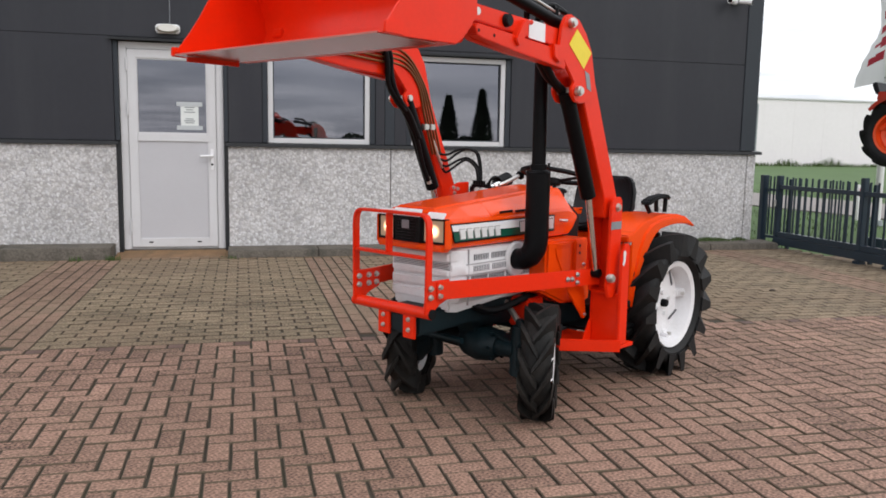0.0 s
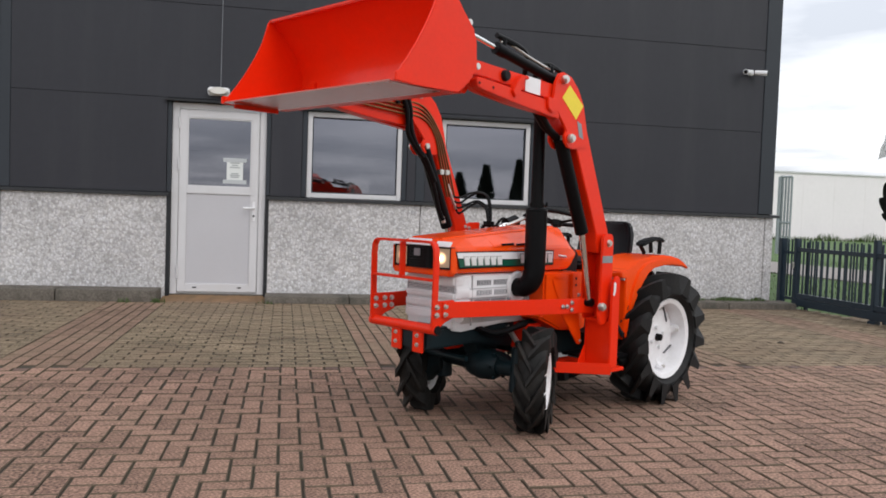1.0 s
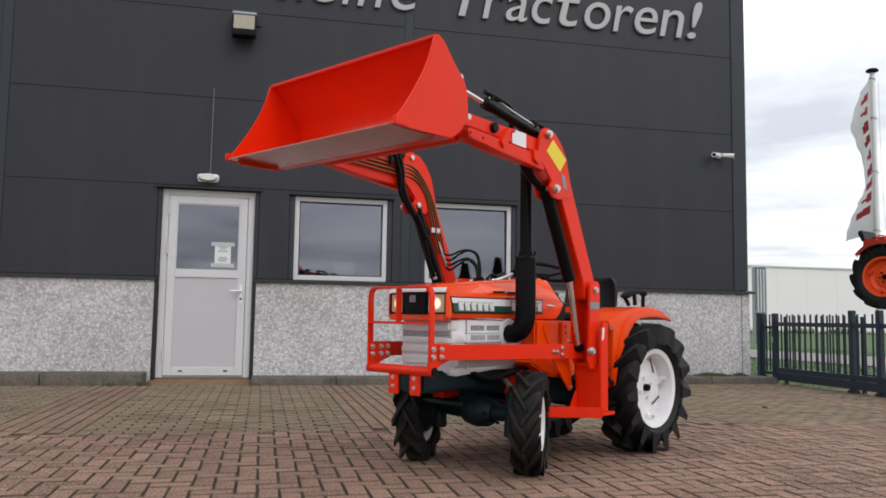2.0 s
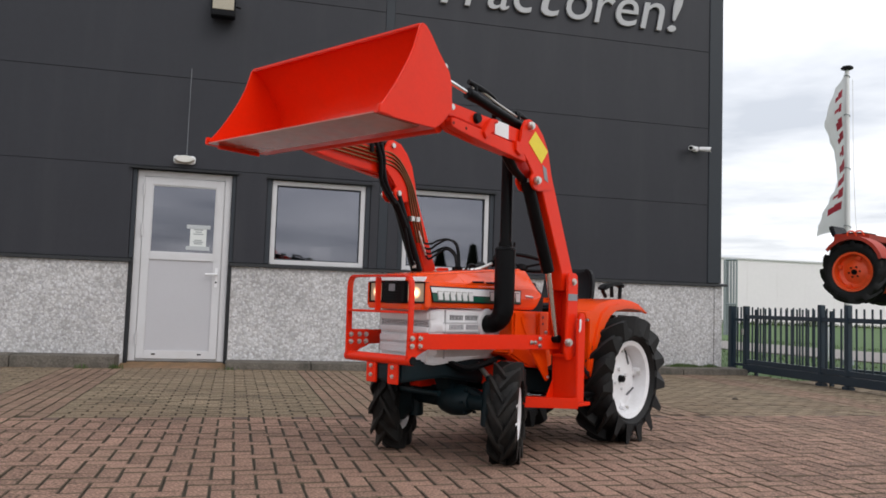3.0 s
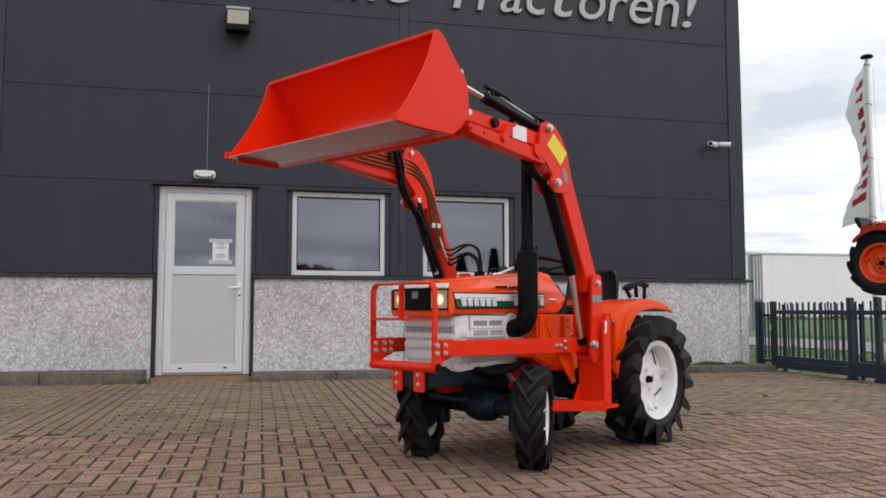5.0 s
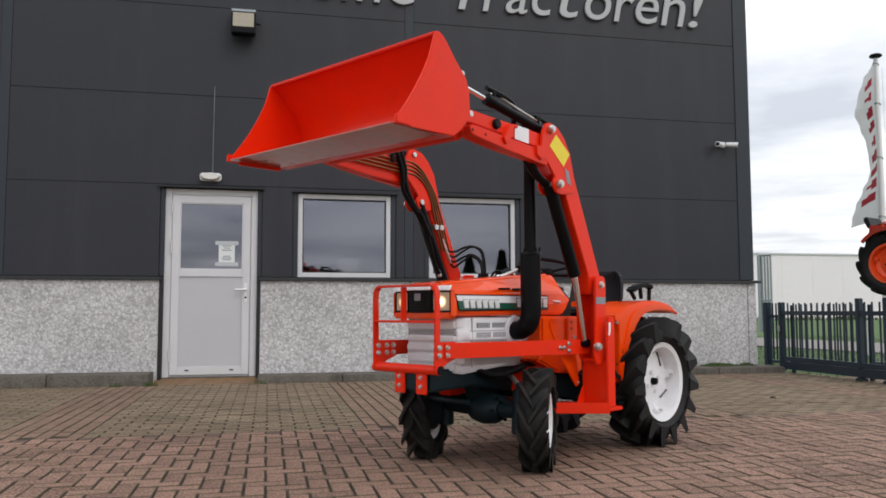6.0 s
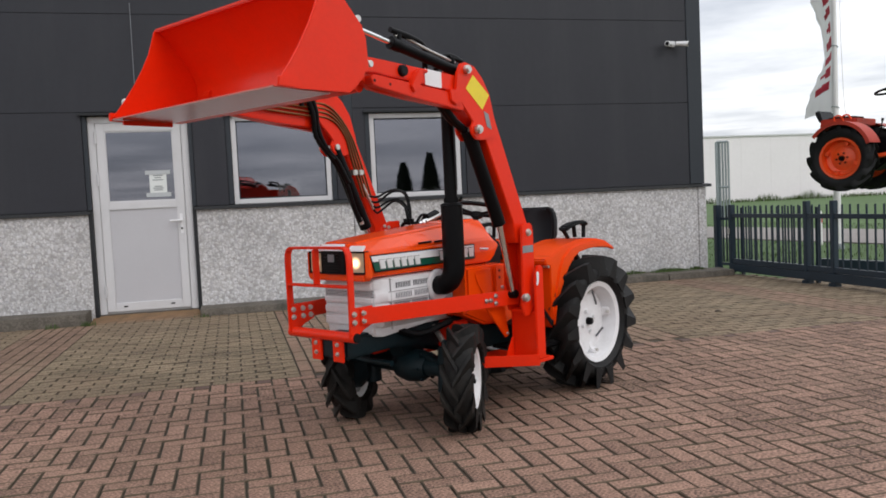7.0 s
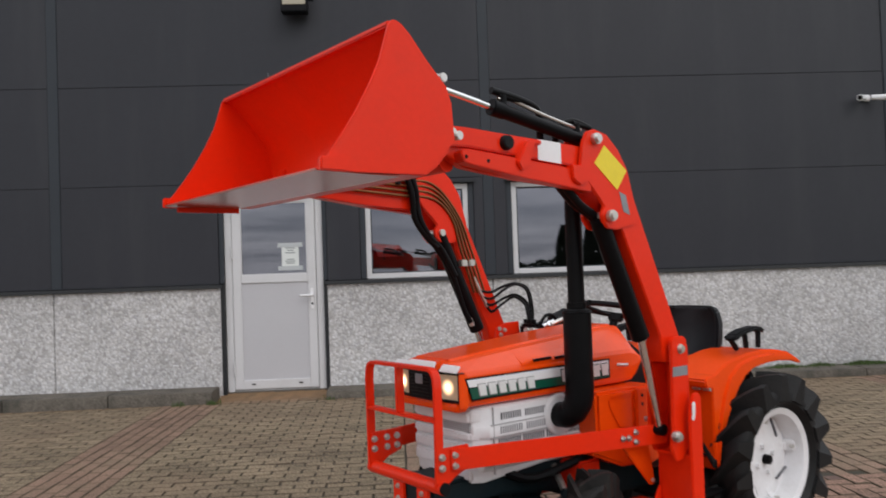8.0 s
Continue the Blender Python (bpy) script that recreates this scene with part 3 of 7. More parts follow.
def notice():
    n = empty("notice")
    tagged(n, "white printed notice taped to the door glass", "notice")
    y = 0.064
    part("sheet", box(B(), (0.595, y, 1.335), (0.775, y + 0.002, 1.60)), M_PAPER, n)
    for i, (z, w) in enumerate(((1.575, 0.12), (1.55, 0.10), (1.525, 0.07), (1.50, 0.11), (1.43, 0.08), (1.41, 0.11), (1.39, 0.09))):
        part("text_bar", box(B(), (0.685 - w / 2, y - 0.0015, z - 0.005), (0.685 + w / 2, y - 0.0002, z + 0.005)), M_INK, n, smooth=False)
    for z in (1.56, 1.315):
        part("tape", box(B(), (0.555, y - 0.003, z), (0.815, y - 0.0018, z + 0.045)), M_STICKERTAPE, n, smooth=False)


M_STICKERTAPE = material("clear_tape", (0.48, 0.50, 0.51), 0.3, vary=0.05)
notice()


def window(i, w):
    win = empty(f"window_{i}")
    tagged(win, "fixed window with white frame reflecting clouds", "window", kind="structure")
    x0, x1, z0, z1 = w
    f = B()
    y0, y1, t = 0.03, 0.11, 0.055
    for lo, hi in (((x0, y0, z0), (x0 + t, y1, z1)), ((x1 - t, y0, z0), (x1, y1, z1)), ((x0 + t, y0, z1 - t), (x1 - t, y1, z1)), ((x0 + t, y0, z0), (x1 - t, y1, z0 + t))):
        box(f, lo, hi)
    fr = part("window_frame", f, M_PVC, win, bevel=0.005)
    g = B()
    u = 0.012
    for lo, hi in (((x0 + t, y0 + 0.012, z0 + t), (x0 + t + u, y1 - 0.02, z1 - t)), ((x1 - t - u, y0 + 0.012, z0 + t), (x1 - t, y1 - 0.02, z1 - t)), ((x0 + t + u, y0 + 0.012, z1 - t - u), (x1 - t - u, y1 - 0.02, z1 - t)), ((x0 + t + u, y0 + 0.012, z0 + t), (x1 - t - u, y1 - 0.02, z0 + t + u))):
        box(g, lo, hi)
    part("gasket", g, M_TRIM, fr)
    pb = B()                                   # the pane leans back a little
    prism(pb, [(0.057, z0 + t - 0.003), (0.063, z0 + t - 0.003), (0.078, z1 - t + 0.003), (0.072, z1 - t + 0.003)], "yz", x0 + t - 0.003, x1 - t + 0.003)
    p = part("pane", pb, M_GLASS, win, smooth=False)
    p.visible_shadow = False
    s = B()
    prism(s, [(0.03, z0 - 0.004), (-0.02, z0 - 0.012), (-0.02, z0 - 0.03), (0.03, z0 - 0.03)], "yz", x0 - 0.05, x1 + 0.05)
    part("window_sill", s, M_FLASH, win, bevel=0.002)


for i, w in enumerate(WIN):
    window(i + 1, w)


# room behind the openings, side wall and roof
def shell():
    bm = B()
    for lo, hi in (((-9, 0.32, -0.02), (7.4, 6.0, 0.0)), ((-9, 6.0, 0.0), (7.4, 6.2, 3.0)), ((-9.2, 0.32, 0.0), (-9, 6.0, 3.0)), ((7.2, 0.32, 0.0), (7.38, 6.0, 3.0)), ((-9, 0.32, 3.0), (7.4, 6.2, 3.1))):
        box(bm, lo, hi)
    tagged(finish("room", bm, M_INTERIOR, smooth=False), "dim office room behind the windows", "room", kind="structure")
    bm = B()
    box(bm, (7.25, 0.31, 1.15), (7.43, 16, 7.5))
    box(bm, (-9.2, 16, 0), (7.43, 16.2, 7.5))
    box(bm, (-9.2, 0.31, 0), (-9.0, 16, 7.5))
    tagged(finish("wall_side", bm, M_PANEL, smooth=False), "anthracite side wall of the hall", "wall", kind="structure")
    bm = B()
    box(bm, (-9.2, 0.31, 7.5), (7.43, 16.2, 7.6))
    tagged(finish("roof", bm, M_FLASH, smooth=False), "flat dark roof of the hall", "roof", kind="structure")


shell()


def desk():
    d = empty("desk", pose(2.15, 0.75, 0))
    tagged(d, "office desk with a monitor behind the window", "desk")
    part("desktop", box(B(), (-0.7, -0.3, 1.12), (0.7, 0.3, 1.15)), M_PVC, d, bevel=0.004)
    for x in (-0.66, 0.66):
        part("leg", box(B(), (x - 0.03, -0.25, 0.0), (x + 0.03, 0.25, 1.12)), M_PVC, d, bevel=0.004)
    mo = part("monitor", box(B(), (-0.16, -0.33, 1.25), (0.10, -0.29, 1.445)), M_PVC, d, "pale grey back of a monitor", bevel=0.006)
    part("stand", box(B(), (-0.06, -0.30, 1.15), (0.0, -0.26, 1.26)), M_PVC, mo, bevel=0.004)


desk()


# ---- fixtures on the wall ----
def wall_lamp():
    l = empty("wall_lamp")
    tagged(l, "white oval lamp above the door with a thin conduit", "lamp")
    bm = B()
    prism(bm, [(0.375, 2.30), (0.39, 2.285), (0.60, 2.285), (0.615, 2.30), (0.615, 2.365), (0.60, 2.38), (0.39, 2.38), (0.375, 2.365)], "xz", -0.045, -0.001)
    part("back_box", bm, M_STICKER, l, bevel=0.012)
    bm = B()
    rings = []
    for y, s in ((-0.045, 1.0), (-0.085, 0.94), (-0.105, 0.75)):
        rings.append([Vector((0.495 + math.cos(a) * 0.116 * s, y, 2.333 + math.sin(a) * 0.046 * s)) for a in [2 * math.pi * k / 24 for k in range(24)]])
    skin(bm, rings)
    part("diffuser", bm, M_LAMPGLASS, l)
    bm = B()
    tube(bm, [(0.515, -0.012, 2.38), (0.517, -0.012, 2.9), (0.520, -0.012, 3.40)], 0.0036, 8, 3)
    part("conduit", bm, M_GREYSTICK, l)


M_LAMPGLASS = material("opal_diffuser", (0.70, 0.68, 0.63), 0.35, vary=0.03)
wall_lamp()


def floodlight():
    f = empty("floodlight")
    tagged(f, "black wall floodlight with a square glass front tilted down", "floodlight")
    x, z = 0.835, 4.165
    part("bracket", box(B(), (x - 0.11, -0.06, z + 0.05), (x + 0.11, -0.001, z + 0.15)), M_STEEL, f, bevel=0.006)
    bm = B()
    prism(bm, [(-0.05, z + 0.12), (-0.17, z + 0.085), (-0.235, z - 0.115), (-0.245, z - 0.185), (-0.06, z - 0.17)], "yz", x - 0.135, x + 0.135)
    part("housing", bm, M_BLACK, f, bevel=0.01)
    bm = B()
    prism(bm, [(-0.170, z + 0.075), (-0.231, z - 0.110), (-0.237, z - 0.105), (-0.177, z + 0.080)], "yz", x - 0.118, x + 0.118)
    part("lens", bm, M_FLOODLENS, f, "yellowish reflector behind glass", bevel=0.002)
    bm = B()
    prism(bm, [(-0.165, z + 0.092), (-0.182, z + 0.088), (-0.176, z + 0.120), (-0.06, z + 0.140), (-0.06, z + 0.128)], "yz", x - 0.136, x + 0.136)
    part("hood_plate", bm, M_STEEL, f, "pale weathered top plate", bevel=0.002)
    bm = B()
    tube(bm, [(x + 0.12, -0.10, z - 0.02), (x + 0.16, -0.10, z - 0.02), (x + 0.19, -0.09, z - 0.025)], 0.012, 8, 3)
    part("knob", bm, M_BLACK, f)


M_FLOODLENS = material("flood_reflector", (0.33, 0.29, 0.215), 0.25, vary=0.1, scale=20)
floodlight()


def cameras():
    c = empty("security_camera")
    tagged(c, "pair of small white cameras on the dark wall", "camera")
    part("base", box(B(), (6.98, -0.05, 2.95), (7.06, -0.001, 3.02)), M_STICKER, c, bevel=0.012)
    for dx, s in ((-0.10, -1), (0.10, 1)):
        bm = B()
        cyl(bm, (7.02 + dx * 0.4, -0.06, 2.985), (7.02 + dx * 1.5, -0.16, 2.965), 0.028, 0.034, 16)
        h = part("head", bm, M_STICKER, c)
        bm = B()
        cyl(bm, (7.02 + dx * 1.5, -0.161, 2.965), (7.02 + dx * 1.55, -0.166, 2.964), 0.024, seg=16)
        part("lens", bm, M_BLACK, h)


cameras()

# lettering, slanted and rounded
SIGN = {
    "Tractoren!": ((3.318, 3.835, 0.0, 0.515), (3.734, 4.054, 0.0, 0.37), (4.040, 4.327, 0.0, 0.36), (4.388, 4.671, 0.0, 0.37), (4.733, 5.051, 0.0, 0.47), (5.107, 5.469, 0.0, 0.37), (5.501, 5.804, 0.0, 0.36), (5.812, 6.144, 0.0, 0.37), (6.168, 6.529, 0.0, 0.37), (6.571, 6.804, 0.0, 0.52)),
    "Kleine": ((0.926, 1.347, 0.0, 0.515), (1.422, 1.584, 0.0, 0.53), (1.600, 1.915, 0.0, 0.36), (1.968, 2.127, 0.0, 0.50), (2.156, 2.478, 0.0, 0.37), (2.572, 2.899, 0.0, 0.36)),
    "in": ((0.015, 0.140, 0.0, 0.50), (0.222, 0.551, 0.0, 0.37)),
}


def letter_mesh(ch):
    cu = bpy.data.curves.new("letter", "FONT")
    cu.body = ch
    cu.shear = 0.20
    cu.extrude = 0.02
    cu.offset = -0.005
    cu.bevel_depth = 0.007
    cu.bevel_resolution = 1
    cu.resolution_u = 5
    tmp = new("tmp", cu)
    bpy.context.view_layer.update()
    me = bpy.data.meshes.new_from_object(tmp.evaluated_get(bpy.context.evaluated_depsgraph_get()))
    bpy.data.objects.remove(tmp)
    bpy.data.curves.remove(cu)
    return me


def sign_word(text, boxes):
    word = empty("sign_word", pose(0, -0.022, 4.545, 90, 0, 0))
    tagged(word, f"raised silver-grey slanted wall lettering reading {text}", "sign", group="wall lettering")
    for ch, (x0, x1, z0, z1) in zip(text, boxes):
        me = letter_mesh(ch)
        co = np.array([v.co[:] for v in me.vertices])
        lo, hi = co.min(0), co.max(0)
        co[:, 0] = x0 + (co[:, 0] - lo[0]) / (hi[0] - lo[0]) * (x1 - x0)
        co[:, 1] = z0 + (co[:, 1] - lo[1]) / (hi[1] - lo[1]) * (z1 - z0)
        co[:, 2] = (co[:, 2] - lo[2]) / (hi[2] - lo[2]) * 0.034 - 0.014
        for v, c in zip(me.vertices, co):
            v.co = c
        me.materials.clear()
        me.materials.append(M_SIGN)
        ob = new("letter", me)
        ob.parent = word


for text, boxes in SIGN.items():
    sign_word(text, boxes)


def letter_ends():
    """Three letters of a word cut off by the view, of which only the feet are seen."""
    w = empty("sign_word", pose(0, -0.022, 4.545, 90, 0, 0))
    tagged(w, "raised silver-grey wall lettering of a cut-off word", "sign", group="wall lettering")
    for x0, x1 in ((-0.56, -0.28), (-0.95, -0.66), (-1.30, -1.04)):
        bm = B()
        cx, r = (x0 + x1) / 2, (x1 - x0) / 2 - 0.03
        tube(bm, [(cx + (r + 0.02) * math.cos(a) + 0.05 * math.sin(a), 0.18 + 0.17 * math.sin(a), 0.003) for a in [math.pi * (0.15 + 1.7 * k / 16) for k in range(17)]], 0.024, 8, 2)
        part("letter", bm, M_SIGN, w)


letter_ends()


# ---- fence and gate ----
def fence():
    g = empty("gate")
    tagged(g, "dark blue-grey steel sliding gate of upright bars", "gate")
    X = 7.70
    bm = B()
    box(bm, (X - 0.035, -0.232, 0.02), (X + 0.035, -0.168, 0.90))
    part("post", bm, M_FENCE, g, bevel=0.006)
    for y in (-1.61, -2.03):
        part("post", box(B(), (X - 0.034, y - 0.030, -0.04), (X + 0.034, y + 0.030, 0.93)), M_FENCE, g, bevel=0.006)
    part("top_rail", box(B(), (X - 0.025, -5.2, 0.735), (X + 0.025, -0.235, 0.785)), M_FENCE, g, bevel=0.005)
    part("lower_rail", box(B(), (X - 0.03, -5.2, 0.145), (X + 0.03, -0.235, 0.205)), M_FENCE, g, bevel=0.005)
    part("bottom_beam", box(B(), (X - 0.045, -5.2, 0.045), (X + 0.045, -0.2, 0.14)), M_FENCE, g, bevel=0.006)
    bm = B()
    box(bm, (-0.0085, -0.0085, 0.155), (0.0085, 0.0085, 0.888))
    bar = part("bar", bm, M_FENCE, g, bevel=0.002, m=pose(X, -0.33, 0))
    y = -0.33
    while y > -5.1:
        y -= 0.114
        if min(abs(y + 1.61), abs(y + 2.03)) < 0.06:
            continue
        share("bar", bar.data, g, pose(X, y, 0))
    for yy in (-1.61, -2.03):
        part("roller_foot", box(B(), (X - 0.045, yy - 0.055, -0.04), (X + 0.045, yy + 0.055, 0.035)), M_FENCE, g, bevel=0.008)
    bm = B()
    box(bm, (X - 0.055, -0.21, 0.52), (X - 0.04, -0.175, 0.60))
    part("lock", bm, M_ZINC, g, bevel=0.004)
    f = empty("fence")
    tagged(f, "dark blue-grey fence panel between the wall and the gate", "fence")
    part("post", box(B(), (7.60, -0.02, 0.07), (7.68, 0.06, 0.90)), M_FENCE, f, bevel=0.006)
    thin = B()
    box(thin, (-0.008, -0.008, 0.16), (0.008, 0.008, 0.872))
    first = part("bar", thin, M_FENCE, f, m=pose(7.80, -0.36, 0))
    for k in range(1, 13):
        share("bar", first.data, f, pose(7.80, -0.36 - 0.101 * k, 0))
    for z in (0.18, 0.76):
        part("rail", box(B(), (7.785, -1.66, z - 0.016), (7.815, -0.28, z + 0.016)), M_FENCE, f, bevel=0.003)
    for y in (-0.28, -1.66):
        part("post", box(B(), (7.78, y - 0.02, -0.07), (7.82, y + 0.02, 0.86)), M_FENCE, f, bevel=0.004)
    for t in (0.33, 0.6, 0.87):
        share("bar", bar.data, f, pose(7.645 + 0.06 * t, 0.0 - 0.19 * t, 0))
    part("rail", prism(B(), [(7.64, 0.0), (7.70, -0.19), (7.71, -0.18), (7.66, 0.01)], "xy", 0.70, 0.735), M_FENCE, f)
    part("rail", prism(B(), [(7.64, 0.0), (7.70, -0.19), (7.71, -0.18), (7.66, 0.01)], "xy", 0.11, 0.145), M_FENCE, f)


fence()


# ---- distance ----
def greenhouse():
    g = empty("greenhouse_hall")
    tagged(g, "long low white hall across the field", "hall")
    part("wall", box(B(), (10, 52, -0.1), (190, 62, 5.6)), M_GREENHOUSE, g, smooth=False)
    for k in range(58):
        x = 11.5 + k * 3.0
        part("panel_seam", box(B(), (x, 51.985, 0.2), (x + 0.014, 52.01, 5.6)), M_GREENHOUSE, g, smooth=False)
    part("roof_edge", box(B(), (9.9, 51.9, 5.6), (190.1, 62.1, 5.72)), M_PVC, g, smooth=False)


greenhouse()


def rack():
    r = empty("pipe_rack")
    tagged(r, "tall galvanised steel frame standing in the field", "steel frame")
    x, y = 20.9, 20.0
    d = Vector((0.75, -0.66, 0))
    for k in range(5):
        w = 0.05 if k == 0 else 0.03
        p = Vector((x, y, 0)) + d * (k * 0.112)
        part("upright", box(B(), (p.x - w, p.y - w, -0.07), (p.x + w, p.y + w, 3.05)), M_STEEL, r)
    a, b = Vector((x, y, 0)), Vector((x, y, 0)) + d * 0.448
    for z in (3.05, 1.2):
        bm = B()
        cyl(bm, (a.x, a.y, z), (b.x, b.y, z), 0.05, seg=8)
        part("crossbar", bm, M_STEEL, r)


rack()


# ---- red compact tractor with front loader ----
tractor = empty("compact_tractor", pose(3.209, -4.710, 0.0, 0, 0, -146.43))
tagged(tractor, "orange compact tractor with raised red front loader bucket, headlamps lit", "tractor")


M_TYREDUSTY = material("dusty_tyre_rubber", (0.0105, 0.0098, 0.0092), 0.68, spec=0.22, vary=0.35, bump=0.4, bump_scale=60, dirt=(0.036, 0.030, 0.025), dirt_amount=0.6, dirt_scale=5)
M_SEAM = material("grey_panel_seam", (0.34, 0.335, 0.34), 0.6, vary=0.1)
# dark grey for the shade inside slots, which are not cut
M_SLOT = material("shaded_slot", (0.10, 0.10, 0.11), 0.7, vary=0.1)


def bolt_mesh():
    bm = B()
    cyl(bm, (0, -0.001, 0), (0, 0.004, 0), 0.013, seg=14)
    cyl(bm, (0, 0.004, 0), (0, 0.012, 0), 0.0095, seg=6)
    bmesh.ops.recalc_face_normals(bm, faces=bm.faces)
    me = bpy.data.meshes.new("bolt")
    bm.to_mesh(me)
    bm.free()
    me.materials.append(M_ZINC)
    return me


BOLT = bolt_mesh()


def bolt(parent, x, y, z, rz=0, k=1.0):
    """A bolt head that looks along +y before the turn."""
    return share("bolt", BOLT, parent, pose(x, y, z, 0, 0, rz) @ Matrix.Scale(k, 4))


def tyre(R, r, w, lugs, lug_h, lean, parent, axle=9.0, spin=0.0, thick=1.0, mat=None):
    """A farm tyre with staggered slanting lugs; w is half its width."""
    bm = B()
    T = R - lug_h
    prof = [(r, -w * 0.62), (r + 0.02, -w * 0.72), (r + (T - r) * 0.35, -w * 0.98), (r + (T - r) * 0.65, -w * 1.0), (T - 0.022, -w * 0.9), (T - 0.006, -w * 0.6), (T, 0), (T - 0.006, w * 0.6), (T - 0.022, w * 0.9), (r + (T - r) * 0.65, w * 1.0), (r + (T - r) * 0.35, w * 0.98), (r + 0.02, w * 0.72), (r, w * 0.62)]
    lathe(bm, prof, 56)
    c, n = math.cos(radians(spin)), math.sin(radians(spin))

    def press(mesh):
        """The rubber is pressed flat where it stands."""
        for v in mesh.verts:
            z = -n * v.co.x + c * v.co.z
            if z < -axle:
                v.co += Vector((-n, 0, c)) * (-axle - z)
        return mesh

    for side in (-1, 1):
        for k in range(lugs):
            a0 = 2 * math.pi * (k + (0.5 if side > 0 else 0)) / lugs
            stations = []
            for s in (0.0, 0.35, 0.7, 0.98, 1.10):
                y = side * (s * w * 0.98 - 0.012 * (1 - s))
                a = a0 + lean * s ** 1.1
                top = R - 0.003 - (0.002 if s > 0.9 else 0) - (0.006 if s > 1 else 0)
                low = T - 0.03 - (0.034 if s > 0.9 else 0)
                half = thick * (0.5 * (0.030 + 0.014 * s)) * (R / 0.385) ** 0.5
                stations.append([Vector((rr * math.cos(a + da / rr), y, rr * math.sin(a + da / rr))) for rr, da in ((low, -half * 1.7), (top, -half * 0.72), (top, half * 0.72), (low, half * 1.7))])
            lug = B()
            skin(lug, stations)
            part("tread_lug", press(lug), mat or M_TYRE, parent)
    return part("tyre", press(bm), mat or M_TYRE, parent, "black rubber tyre with deep slanting lugs")


def rear_wheel(sy, thing, x=0.0, z=0.374, R=0.390, r=0.220, mat=M_RIM):
    wh = new("rear_wheel")
    wh.parent = thing
    wh.matrix_basis = pose(x, sy * 0.376, z, 0, 18, 0 if sy > 0 else 180)
    tyre(R, r, 0.105, 15, 0.056, 0.40, wh, 0.374, 18, 1.0)
    bm = B()
    lathe(bm, [(r + 0.012, 0.082), (r + 0.014, 0.074), (r - 0.006, 0.066), (r - 0.016, 0.030), (r - 0.020, -0.05), (r + 0.010, -0.076), (r + 0.004, -0.082), (r - 0.03, -0.052), (r - 0.027, 0.032), (r - 0.014, 0.074)], 48)
    rim = part("rim", bm, mat, wh, "white painted steel rim")
    bm = B()
    lathe(bm, [(r - 0.022, -0.012), (0.16, 0.004), (0.12, 0.000), (0.085, 0.004), (0.055, 0.006), (0.01, 0.006), (0.01, -0.006), (0.055, -0.006), (0.085, -0.008), (0.12, -0.012), (0.16, -0.008), (r - 0.022, -0.024)], 48)
    disc = part("wheel_disc", bm, mat, wh)
    for k in range(4):
        a = 0.12 + math.pi / 4 + k * math.pi / 2
        bm = B()
        prism(bm, [(-0.045, -0.005), (0.045, -0.003), (0.050, 0.006), (-0.040, 0.005)], "xz", 0.000, 0.007)
        part("disc_slot", bm, M_SLOT, disc, m=pose(0.150 * math.cos(a), 0.002, 0.150 * math.sin(a), 0, -math.degrees(a) + 62, 0))
    for k in range(4):
        a = 0.12 + k * math.pi / 2
        bm = B()
        ca, sa = math.cos(a), math.sin(a)
        prism(bm, [(-0.050, -0.036), (0.030, -0.030), (0.030, 0.040), (0.004, 0.044), (-0.012, 0.008), (-0.050, 0.0)], "xy", -0.024, 0.024)
        lug = part("rim_lug", bm, mat, rim, bevel=0.006, m=pose((r - 0.045) * ca, 0.0, (r - 0.045) * sa, 0, -math.degrees(a), 0))
        bm = B()
        cyl(bm, (0, 0.028, 0), (0, 0.046, 0), 0.009, seg=6)
        part("lug_bolt", bm, M_ZINC, wh, m=pose((r - 0.045) * ca, 0.0, (r - 0.045) * sa))
    bm = B()
    cyl(bm, (0, -0.02, 0), (0, 0.036, 0), 0.024, 0.020, 20)
    part("axle_end", bm, M_BLACK, wh, bevel=0.004)
    for k in range(4):
        a = k * math.pi / 2
        bm = B()
        cyl(bm, (0.062 * math.cos(a), 0.0, 0.062 * math.sin(a)), (0.062 * math.cos(a), 0.022, 0.062 * math.sin(a)), 0.012, seg=6)
        part("wheel_nut", bm, mat, wh)
    return wh


rear_wheel(1, tractor)
rear_wheel(-1, tractor)


def front_wheel(x, y, turn, flip):
    wh = new("front_wheel")
    wh.parent = tractor
    wh.matrix_basis = pose(x, y, 0.248, 0, 10, turn + (180 if flip else 0))
    tyre(0.266, 0.150, 0.066, 12, 0.031, 0.50, wh, 0.248, 10, 1.25, M_TYREDUSTY)
    bm = B()
    lathe(bm, [(0.152, 0.052), (0.154, 0.046), (0.140, 0.040), (0.134, 0.010), (0.134, -0.03), (0.150, -0.048), (0.146, -0.052), (0.126, -0.03), (0.128, 0.014), (0.140, 0.046)], 40)
    rim = part("rim", bm, M_RIM, wh, "white painted front rim")
    bm = B()
    lathe(bm, [(0.133, 0.002), (0.09, 0.024), (0.05, 0.028), (0.01, 0.028), (0.01, 0.018), (0.05, 0.018), (0.09, 0.014), (0.133, -0.010)], 40)
    part("wheel_disc", bm, M_RIM, wh)
    for k in range(5):
        a = 2 * math.pi * k / 5
        bm = B()
        cyl(bm, (0.07 * math.cos(a), 0.022, 0.07 * math.sin(a)), (0.07 * math.cos(a), 0.040, 0.07 * math.sin(a)), 0.011, seg=6)
        part("wheel_nut", bm, M_BLACK, wh)
    bm = B()
    cyl(bm, (0, -0.04, 0), (0, 0.045, 0), 0.026, 0.022, 16)
    part("hub_cap", bm, M_BLACK, wh, bevel=0.004)


front_wheel(1.095, 0.362, 29.5, False)
